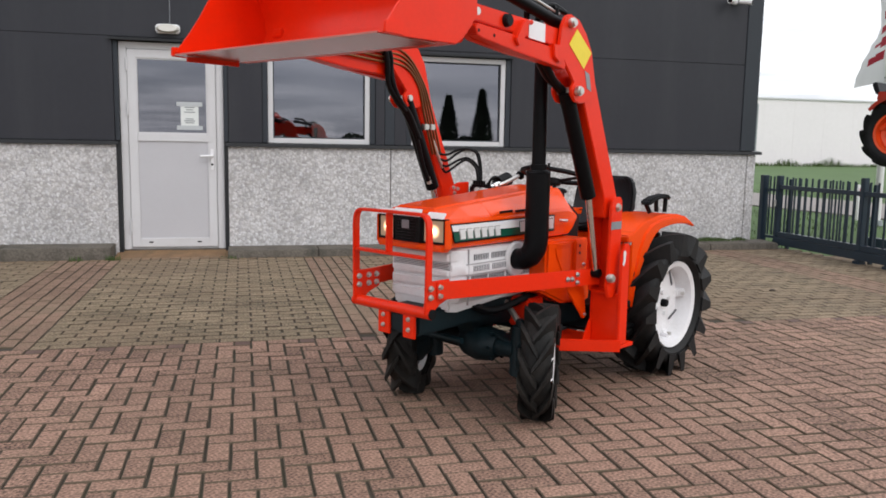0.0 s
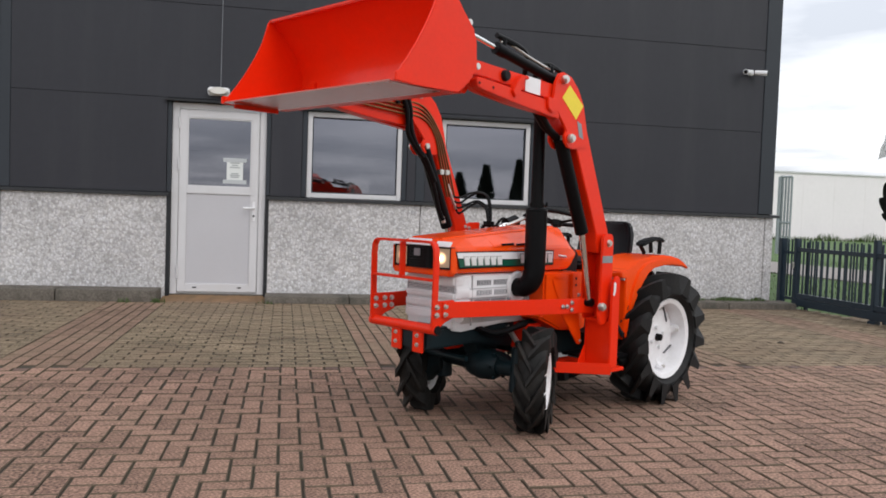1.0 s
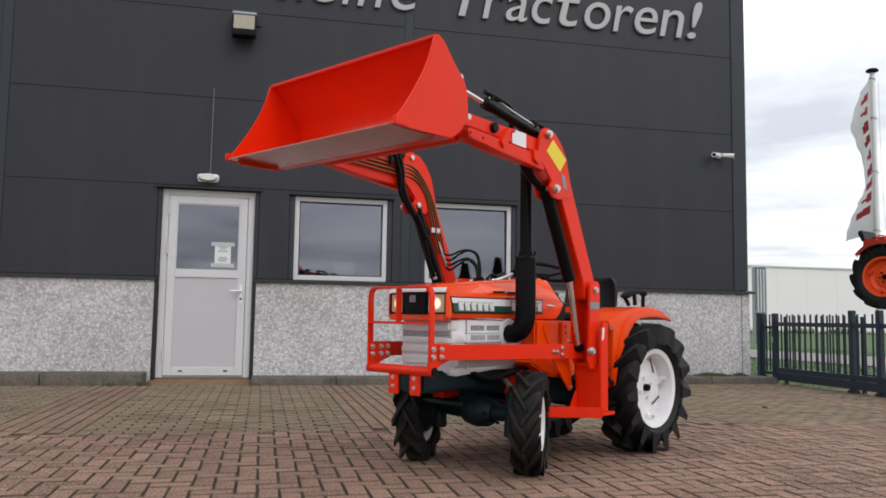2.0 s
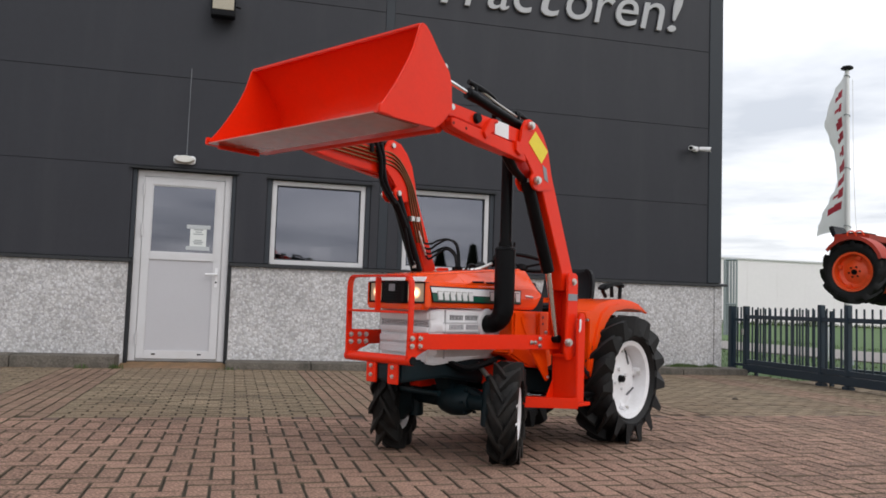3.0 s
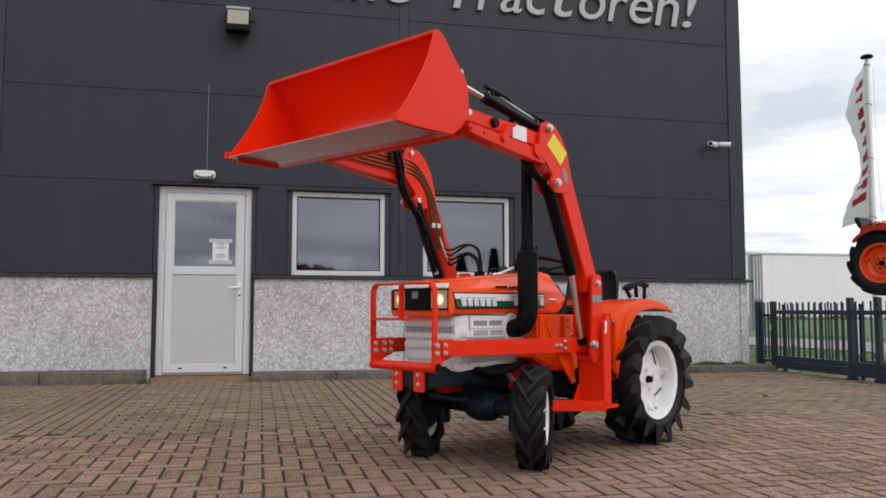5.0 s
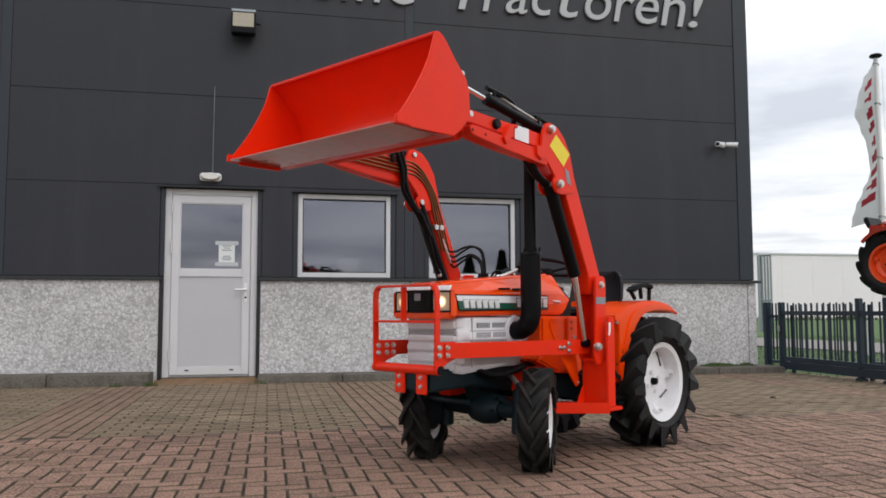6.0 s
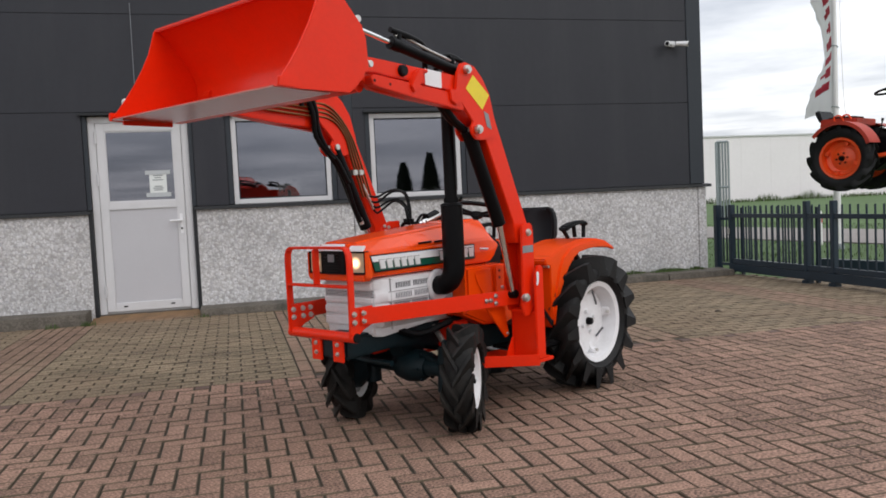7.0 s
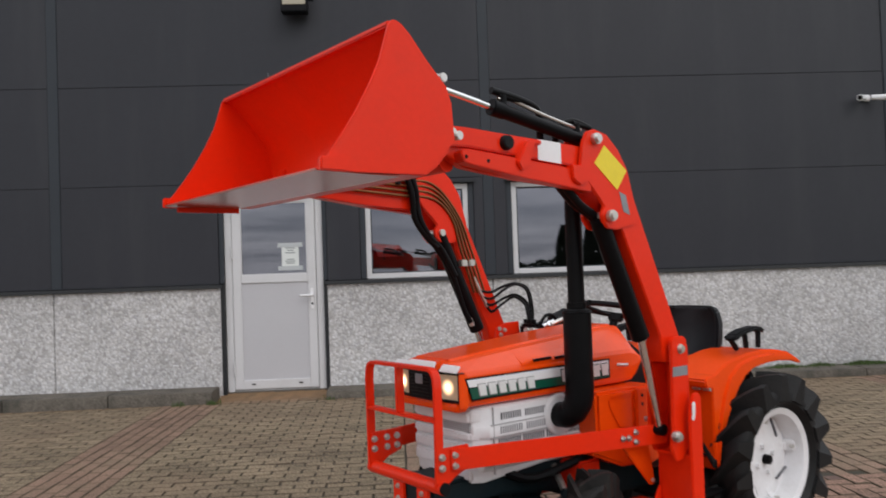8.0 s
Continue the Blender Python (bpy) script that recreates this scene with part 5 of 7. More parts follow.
def loader():
    for s in (1, -1):
        arm = new("loader_arm")
        arm.parent = tractor
        if s < 0:
            arm.matrix_basis = pose(*FAR_ARM)
        off = 0.010 if s > 0 else 0.055
        def plate(name, pts, y0, y1, mat=M_RED, bevel=0.004, label="", parent=arm, grow=off):
            b = B()
            prism(b, pts, "xz", s * (y0 + grow), s * (y1 + grow))
            return part(name, b, mat, parent, label, bevel=bevel)
        up = [(1.835, 1.665), (1.825, 1.69), (1.80, 1.704), (1.75, 1.710), (1.70, 1.709), (1.50, 1.697), (1.18, 1.680), (1.14, 1.604), (1.70, 1.648), (1.80, 1.645), (1.83, 1.65)]
        plate("upper_beam", up, 0.395, 0.458)
        plate("beam_core", [(1.78, 1.66), (1.18, 1.62), (1.136, 1.53), (1.475, 1.556), (1.70, 1.585), (1.78, 1.625)], 0.398, 0.436)
        fl = plate("lower_flange", [(1.739, 1.624), (1.728, 1.636), (1.70, 1.637), (1.188, 1.592), (1.160, 1.575), (1.160, 1.519), (1.475, 1.556), (1.70, 1.589), (1.728, 1.598)], 0.430, 0.475, bevel=0.003)
        for x, z in ((1.719, 1.613), (1.630, 1.604)):
            b = B()
            cyl(b, (x, s * (0.470 + off), z), (x, s * (0.4756 + off), z), 0.0065, seg=12)
            part("bolt_hole", b, M_BLACK, fl)
        plate("weld_boss", [(1.515, 1.605), (1.475, 1.665), (1.455, 1.683), (1.405, 1.685), (1.405, 1.668), (1.435, 1.668), (1.460, 1.60), (1.495, 1.578)], 0.452, 0.488)
        plate("weld_boss", [(1.265, 1.61), (1.20, 1.61), (1.18, 1.555), (1.225, 1.540), (1.26, 1.560)], 0.452, 0.488)
        el = [(1.215, 1.61), (1.200, 1.69), (1.175, 1.732), (1.135, 1.744), (1.07, 1.728), (1.015, 1.680), (0.968, 1.610), (0.936, 1.50), (0.922, 1.435), (0.930, 1.405), (1.040, 1.386), (1.085, 1.392), (1.112, 1.420), (1.118, 1.445), (1.10, 1.47), (1.125, 1.50), (1.18, 1.555)]
        plate("elbow_plate", el, 0.462, 0.477)
        plate("elbow_plate", el, 0.373, 0.388)
        low = [(0.938, 1.53), (1.035, 1.50), (1.015, 1.42), (0.808, 0.985), (0.800, 0.915), (0.785, 0.885), (0.75, 0.880), (0.715, 0.895), (0.695, 0.935), (0.697, 0.985)]
        plate("lower_beam", low, 0.395, 0.468)
        # pins
        for x, z, y, r in ((1.795, 1.678, 0.490, 0.020), (1.138, 1.708, 0.482, 0.020), (1.078, 1.436, 0.486, 0.021), (0.732, 0.933, 0.490, 0.019), (0.782, 0.610, 0.502, 0.021)):
            b = B()
            cyl(b, (x, s * ((0.36 if z > 0.7 else 0.488) + off), z), (x, s * (y + 0.022 + off), z), r * 0.75, seg=18)
            cyl(b, (x, s * (y - 0.006 + off), z), (x, s * (y + 0.014 + off), z), r, seg=18)
            part("pin", b, M_ZINC, arm, "bright steel pivot pin", bevel=0.002)
        b = B()
        cyl(b, (1.540, s * (0.455 + off), 1.670), (1.540, s * (0.478 + off), 1.670), 0.026, 0.022, 22)
        part("rubber_cap", b, M_PLASTIC, arm, "round black rubber cap", bevel=0.003)
        # stickers
        if s > 0:
            plate("type_plate", [(1.398, 1.692), (1.290, 1.686), (1.290, 1.614), (1.398, 1.622)], 0.4583, 0.4600, M_STICKER, 0.0, "white sticker")
            plate("warning_sticker", [(1.09, 1.688), (0.975, 1.602), (1.03, 1.530), (1.145, 1.622)], 0.4775, 0.4790, M_YELLOW, 0.0, "yellow warning sticker")
            plate("grey_sticker", [(1.02, 1.525), (0.985, 1.512), (0.965, 1.44), (1.0, 1.452)], 0.4775, 0.4790, M_GREYSTICK, 0.0)
        # tilt cylinder
        tc = new("tilt_cylinder")
        tc.parent = arm
        yc = 0.425 + off
        a, m1, e = Vector((1.832, s * yc, 1.841)), Vector((1.565, s * yc, 1.790)), Vector((1.138, s * yc, 1.708))
        b = B()
        cyl(b, a, m1, 0.011, seg=14)
        part("piston_rod", b, M_CHROME, tc)
        b = B()
        cyl(b, m1, e, 0.024, seg=22)
        d = (e - m1).normalized()
        cyl(b, m1 - d * 0.006, m1 + d * 0.05, 0.028, seg=22)
        part("barrel", b, M_BLACK, tc, bevel=0.003)
        b = B()
        tube(b, [m1 + d * 0.03 + Vector((0, 0, 0.035)), m1 + d * 0.06 + Vector((0, 0, 0.052)), m1 + d * 0.22 + Vector((0, 0, 0.040)), m1 + d * 0.42 + Vector((0, 0, 0.036))], 0.007, 8, 4)
        part("steel_line", b, M_ZINC, tc)
        for t in (0.05, 0.40):
            b = B()
            p = m1 + d * t
            cyl(b, p + Vector((0, 0, 0.02)), p + Vector((0, 0, 0.055)), 0.013, seg=10)
            cyl(b, p + Vector((0.02, 0, 0.052)), p - d * -0.07 + Vector((0, 0, 0.056)), 0.011, seg=10)
            part("fitting", b, M_BLACK, tc)
        b = B()
        q0 = m1 + d * 0.05 + Vector((0, 0, 0.056))
        tube(b, [q0 - d * 0.05, q0 + d * 0.08 + Vector((0, 0, 0.006)), q0 + d * 0.17 + Vector((0, -s * 0.01, -0.004)), q0 + d * 0.21 + Vector((0, -s * 0.045, -0.06)), q0 + d * 0.22 + Vector((0, -s * 0.05, -0.15))], 0.0125, 10, 5)
        part("hose", b, M_HOSE, tc)
        b = B()
        q1 = m1 + d * 0.40 + Vector((0, 0, 0.054))
        tube(b, [q1 + d * 0.07, q1 - d * 0.02 + Vector((0, -s * 0.01, 0.004)), q1 - d * 0.06 + Vector((0, -s * 0.045, -0.05)), q1 - d * 0.04 + Vector((0, -s * 0.05, -0.14))], 0.0125, 10, 5)
        part("hose", b, M_HOSE, tc)
        b = B()
        cyl(b, a + Vector((0, -0.03, 0)), a + Vector((0, 0.03, 0)), 0.022, seg=16)
        part("rod_eye", b, M_ZINC, tc)
        # lift cylinder
        lc = new("lift_cylinder")
        lc.parent = arm
        if s < 0:
            lc.matrix_basis = pose(-0.030, 0.024, 0.004)
        yl = 0.425 + off
        dx = 0.0 if s > 0 else 0.03
        t0, t1, t2 = Vector((1.078 + dx, s * yl, 1.436)), Vector((0.868 + dx, s * yl, 0.980)), Vector((0.778, s * yl, 0.625))
        b = B()
        cyl(b, t0, t1, 0.034, seg=22)
        part("barrel", b, M_BLACK, lc, bevel=0.003)
        b = B()
        cyl(b, t1, t2, 0.016, seg=16)
        part("piston_rod", b, M_CHROME, lc)
        b = B()
        cyl(b, t2 + Vector((0, -0.022, 0)), t2 + Vector((0, 0.022, 0)), 0.022, seg=18)
        part("rod_eye", b, M_BLACK, lc, bevel=0.004)
        # hose bundle from the beam down the cylinder
        if s > 0:
            line = [(1.275, 1.575), (1.213, 1.515), (1.161, 1.476), (1.079, 1.430), (1.030, 1.365), (1.000, 1.267), (0.946, 1.150), (0.910, 1.070)]
            yh, sleeve = 0.432, 5
        else:
            line = [(1.285, 1.70), (1.262, 1.62), (1.246, 1.56), (1.240, 1.487), (1.185, 1.415), (1.128, 1.360), (1.052, 1.240), (0.985, 1.090), (0.955, 1.02)]
            yh, sleeve = 0.462, 5
        for k, (ox, oy) in enumerate(((0.0, 0.0), (0.013, -0.014), (-0.012, -0.018))):
            b = B()
            pts = line if k == 0 else line[:sleeve + k]
            tube(b, [(x + ox + 0.004 * math.sin(3 * i + k), s * (yh + oy + 0.004 * math.sin(2 * i + 2 * k)), z + ox * 0.4) for i, (x, z) in enumerate(pts)], 0.0165 if s > 0 else 0.0130, 10, 5)
            part("hose", b, M_HOSE, lc)
        for i in (3, len(line) - 1):
            b = B()
            x, z = line[i]
            cyl(b, (x - 0.004, s * (yh + 0.004), z + 0.022), (x - 0.014, s * (yh + 0.002), z - 0.016), 0.013, seg=10)
            part("hose_fitting", b, M_ZINC, lc)
        # mast
        mast = new("loader_mast")
        mast.parent = tractor
        plate("mast_plate", [(0.690, 0.965), (0.705, 0.980), (0.765, 0.980), (0.784, 0.965), (0.790, 0.64), (0.805, 0.57), (0.78, 0.515), (0.74, 0.515), (0.700, 0.56)], 0.463, 0.478, parent=mast, grow=0.030)
        plate("mast_plate", [(0.69, 0.955), (0.77, 0.955), (0.775, 0.88), (0.795, 0.86), (0.800, 0.64), (0.775, 0.54), (0.69, 0.53)], 0.362, 0.376, parent=mast, grow=0.030)
        plate("mast_web", [(0.674, 0.95), (0.690, 0.95), (0.690, 0.50), (0.674, 0.50)], 0.370, 0.470, parent=mast, grow=0.030)
        plate("mast_shelf", [(0.690, 0.545), (0.775, 0.545), (0.770, 0.530), (0.690, 0.530)], 0.376, 0.463, parent=mast, grow=0.030)
        ft = plate("mast_foot", [(0.664, 0.745), (0.676, 0.765), (0.712, 0.765), (0.736, 0.70), (0.736, 0.292), (0.664, 0.292)], 0.500, 0.514, parent=mast, grow=0.030)
        plate("hook", [(0.708, 0.727), (0.716, 0.737), (0.728, 0.731), (0.726, 0.690), (0.733, 0.672), (0.722, 0.664), (0.712, 0.684)], 0.5145, 0.520, M_STICKER, 0.002, "small white latch hook", parent=ft, grow=0.030)
        plate("mast_foot", [(0.64, 0.54), (0.728, 0.54), (0.728, 0.292), (0.64, 0.292)], 0.348, 0.360, parent=mast, grow=0.030)
        plate("mast_front", [(0.714, 0.532), (0.727, 0.532), (0.727, 0.292), (0.714, 0.292)], 0.359, 0.4995, parent=mast, grow=0.030)
        plate("brace", [(0.727, 0.40), (0.740, 0.395), (0.800, 0.300), (0.785, 0.292), (0.727, 0.292)], 0.352, 0.362, parent=mast, grow=0.030)
        b = B()
        prism(b, [(0.60, s * 0.18), (0.60, s * 0.546), (0.735, s * 0.546), (0.915, s * 0.335), (0.935, s * 0.16)], "xy", 0.272, 0.290)
        part("base_plate", b, M_RED, mast, bevel=0.003)
        b = B()
        prism(b, [(0.728, s * 0.546), (0.910, s * 0.333), (0.918, s * 0.341), (0.736, s * 0.555)], "xy", 0.262, 0.318)
        part("base_lip", b, M_RED, mast, bevel=0.002)
        b = B()
        prism(b, [(0.905, 0.565), (0.755, 0.565), (0.722, 0.405), (0.735, 0.392), (0.752, 0.395)], "xz", s * 0.345, s * 0.357)
        part("corner_bracket", b, M_ORANGE, mast, bevel=0.003)
        bolt(mast, 0.738, s * 0.357, 0.412, 0 if s > 0 else 180, 0.7)
        bolt(mast, 0.765, s * 0.357, 0.655, 0 if s > 0 else 180, 0.8)
        plate("grey_sticker", [(0.783, 0.868), (0.695, 0.868), (0.695, 0.832), (0.785, 0.832)], 0.4785, 0.480, M_GREYSTICK, 0.0, parent=mast, grow=0.030)
    # cross tube between the arms
    b = B()
    cyl(b, (1.76, -0.49, 1.60), (1.74, 0.41, 1.60), 0.028, seg=20)
    part("cross_tube", b, M_RED, tractor)
    # oil pipes along the inside of the right arm
    for k in range(4):
        b = B()
        o = 0.022 * k
        tube(b, [(1.66, -0.438, 1.625 + o * 0.9), (1.30, -0.438, 1.600 + o), (1.12, -0.424, 1.585 + o), (1.02 - o * 0.5, -0.424, 1.50 + o * 0.3), (0.975 - o * 0.9, -0.424, 1.36), (0.90 - o * 0.9, -0.430, 1.16)], 0.0058, 8, 5)
        part("oil_pipe", b, M_COPPER, tractor, "brown steel oil pipe", m=pose(*FAR_ARM))
    b = B()
    for x0 in (0.902, 0.946):
        box(b, (x0, -0.444, 1.283), (x0 + 0.034, -0.410, 1.312))
    part("pipe_clamp", b, M_ZINC, tractor, bevel=0.004, m=pose(*FAR_ARM))
    for k in range(4):
        z = 1.170 - 0.030 * k
        b = B()
        p = Vector((0.942 - 0.017 * k, -0.462, z + 0.055))
        cyl(b, p, p + Vector((-0.022, 0, -0.050)), 0.0085, seg=10)
        part("pipe_union", b, M_ZINC, tractor)
        b = B()
        top = (1.188, 1.184, 1.136, 1.126)[k]
        tube(b, [(0.922 - 0.017 * k, -0.462, z + 0.012), (0.900 - 0.014 * k, -0.458, z - 0.012), (0.850, -0.440, z - 0.016), (0.800, -0.415, (z + top) / 2), (0.748 + 0.006 * k, -0.385, top), (0.704 + 0.010 * k, -0.355, top - 0.030), (0.696 + 0.012 * k, -0.338, 1.060), (0.712 + 0.006 * k, -0.328, 0.985)], 0.0064, 8, 6)
        part("hose", b, M_HOSE, tractor)


loader()


def bucket():
    bk = new("loader_bucket")
    bk.parent = tractor
    bk.matrix_basis = pose(0, -0.051, 0, 0, 0, 0.9)
    W = 0.588
    inner = [(2.285, 1.545), (1.955, 1.543), (1.912, 1.570), (1.868, 1.615), (1.853, 1.665), (1.856, 1.725), (1.889, 1.795), (1.944, 1.861), (1.996, 1.922), (2.040, 1.957)]
    outer = [(2.288, 1.536), (1.948, 1.534), (1.904, 1.562), (1.858, 1.610), (1.844, 1.665), (1.847, 1.728), (1.880, 1.800), (1.936, 1.868), (1.989, 1.930), (2.034, 1.965)]
    b = B()
    prism(b, inner + outer[::-1], "xz", -W + 0.0005, W - 0.0005)
    part("bucket_shell", b, M_RED, bk, "red curved bucket shell")
    b = B()
    box(b, (2.024, -W + 0.005, 1.951), (2.058, W - 0.005, 1.9665))
    part("top_edge", b, M_RED, bk, bevel=0.004)
    b = B()
    prism(b, [(2.296, 1.541), (2.296, 1.535), (2.03, 1.5285), (2.03, 1.5335), (2.285, 1.5355)], "xz", -W + 0.01, W - 0.01)
    part("cutting_edge", b, M_EDGE, bk, "worn pale steel cutting edge")
    for s in (1, -1):
        side = [(2.286, 1.550), (2.259, 1.583), (2.221, 1.632), (2.176, 1.697), (2.129, 1.776), (2.094, 1.847), (2.072, 1.914), (2.061, 1.950), (2.050, 1.966), (2.034, 1.968), (2.014, 1.958), (1.988, 1.935), (1.932, 1.869), (1.864, 1.800), (1.846, 1.752), (1.838, 1.640), (1.944, 1.536), (2.20, 1.533)]
        b = B()
        prism(b, side, "xz", s * (W - 0.004), s * (W + 0.006))
        sp = part("side_plate", b, M_RED, bk, bevel=0.002)
        b = B()
        prism(b, [(2.295, 1.570), (2.297, 1.533), (2.215, 1.531), (2.215, 1.562), (2.222, 1.570)], "xz", s * (W + 0.005), s * (W + 0.022))
        part("corner_tooth", b, M_RED, sp, bevel=0.004)
        if s < 0:
            b = B()
            prism(b, [(2.262, -0.552), (2.262, -0.540), (2.02, -0.540), (2.02, -0.552)], "xy", 1.512, 1.5325)
            part("skid", b, M_RED, bk, "thin red skid under the floor", bevel=0.002)
        # hinge ears behind
        for y in ((0.37, 0.485) if s > 0 else (0.42, 0.535)):
            b = B()
            prism(b, [(1.929, 1.866), (1.885, 1.876), (1.828, 1.870), (1.806, 1.845), (1.775, 1.70), (1.762, 1.66), (1.785, 1.645), (1.83, 1.60), (1.894, 1.567), (1.852, 1.615), (1.839, 1.665), (1.842, 1.728), (1.874, 1.802)], "xz", s * (y - 0.006), s * (y + 0.006))
            part("hinge_ear", b, M_RED, bk, bevel=0.003)
        b = B()
        cyl(b, (1.832, s * 0.36, 1.841), (1.832, s * 0.545, 1.841), 0.014, seg=16)
        cyl(b, (1.832, s * 0.492, 1.841), (1.832, s * 0.515, 1.841), 0.018, seg=16)
        part("pin", b, M_ZINC, bk, bevel=0.002)
        b = B()
        cyl(b, (1.787, s * 0.36, 1.668), (1.787, s * 0.548, 1.668), 0.013, seg=16)
        cyl(b, (1.787, s * 0.545, 1.668), (1.787, s * 0.556, 1.668), 0.014, seg=16)
        part("pin", b, M_ZINC, bk, bevel=0.002)


M_EDGE = material("worn_bucket_steel", (0.40, 0.135, 0.105), 0.20, metal=0.15, vary=0.25, scale=3, fine=25, dirt=(0.50, 0.05, 0.025), dirt_amount=0.7, dirt_scale=2.2)
bucket()


def fender(s):
    f = new("fender")
    f.parent = tractor
    outer = [(0.366, 0.395), (0.366, 0.770), (0.30, 0.806), (0.244, 0.828), (0.10, 0.852), (-0.02, 0.858), (-0.12, 0.850), (-0.22, 0.832), (-0.315, 0.788)]
    inner = [(0.350, 0.395), (0.325, 0.50), (0.28, 0.585), (0.235, 0.655), (0.19, 0.710), (0.14, 0.755), (0.075, 0.784), (-0.03, 0.797), (-0.12, 0.799), (-0.23, 0.790), (-0.31, 0.770)]
    crease = [(0.362, 0.400), (0.346, 0.50), (0.323, 0.60), (0.292, 0.690), (0.244, 0.768), (0.17, 0.812), (0.05, 0.834), (-0.10, 0.836), (-0.22, 0.816), (-0.318, 0.778)]
    b = B()
    prism(b, outer + inner[::-1], "xz", s * 0.374, s * 0.386)
    part("side_flange", b, M_ORANGE, f, bevel=0.005)
    b = B()
    prism(b, crease + inner[::-1], "xz", s * 0.380, s * 0.397)
    part("rolled_lip", b, M_ORANGE, f, bevel=0.006)
    b = B()
    ins = [(x - 0.008, z - 0.008) for x, z in outer]
    prism(b, outer + ins[::-1], "xz", s * 0.150, s * 0.378)
    part("fender_top", b, M_ORANGE, f, "orange steel rear fender")
    b = B()
    prism(b, [(0.36, 0.395), (0.36, 0.765), (0.10, 0.85), (-0.20, 0.825), (-0.30, 0.78), (-0.24, 0.60), (0.30, 0.40)], "xz", s * 0.145, s * 0.155)
    part("inner_panel", b, M_ORANGE, f, bevel=0.003)
    b = B()
    prism(b, [(0.34, 0.784), (0.405, 0.776), (0.416, 0.766), (0.410, 0.736), (0.360, 0.726), (0.34, 0.735)], "xz", s * 0.285, s * 0.388)
    st = part("front_step", b, M_ORANGE, f, bevel=0.006)
    for y in (0.325, 0.376):
        b = B()
        cyl(b, (0.392, s * (y - 0.018), 0.727), (0.392, s * (y + 0.018), 0.727), 0.007, seg=10)
        part("hinge_rod", b, M_ZINC, st)
    # black grab handle
    h = new("grab_handle")
    h.parent = f
    y = s * 0.335
    b = B()
    prism(b, [(0.165, 0.912), (0.15, 0.935), (0.08, 0.952), (-0.02, 0.962), (-0.075, 0.952), (-0.082, 0.925), (-0.060, 0.935), (0.0, 0.940), (0.08, 0.930), (0.14, 0.905)], "xz", y - 0.03, y + 0.03)
    part("pad", b, M_PLASTIC, h, bevel=0.008)
    for pts in (((0.150, y, 0.915), (0.105, y, 0.868)), ((0.04, y, 0.935), (0.03, y, 0.868)), ((-0.068, y, 0.935), (-0.062, y, 0.860))):
        b = B()
        cyl(b, pts[0], pts[1], 0.012, seg=10)
        part("stem", b, M_PLASTIC, h)


fender(1)
fender(-1)


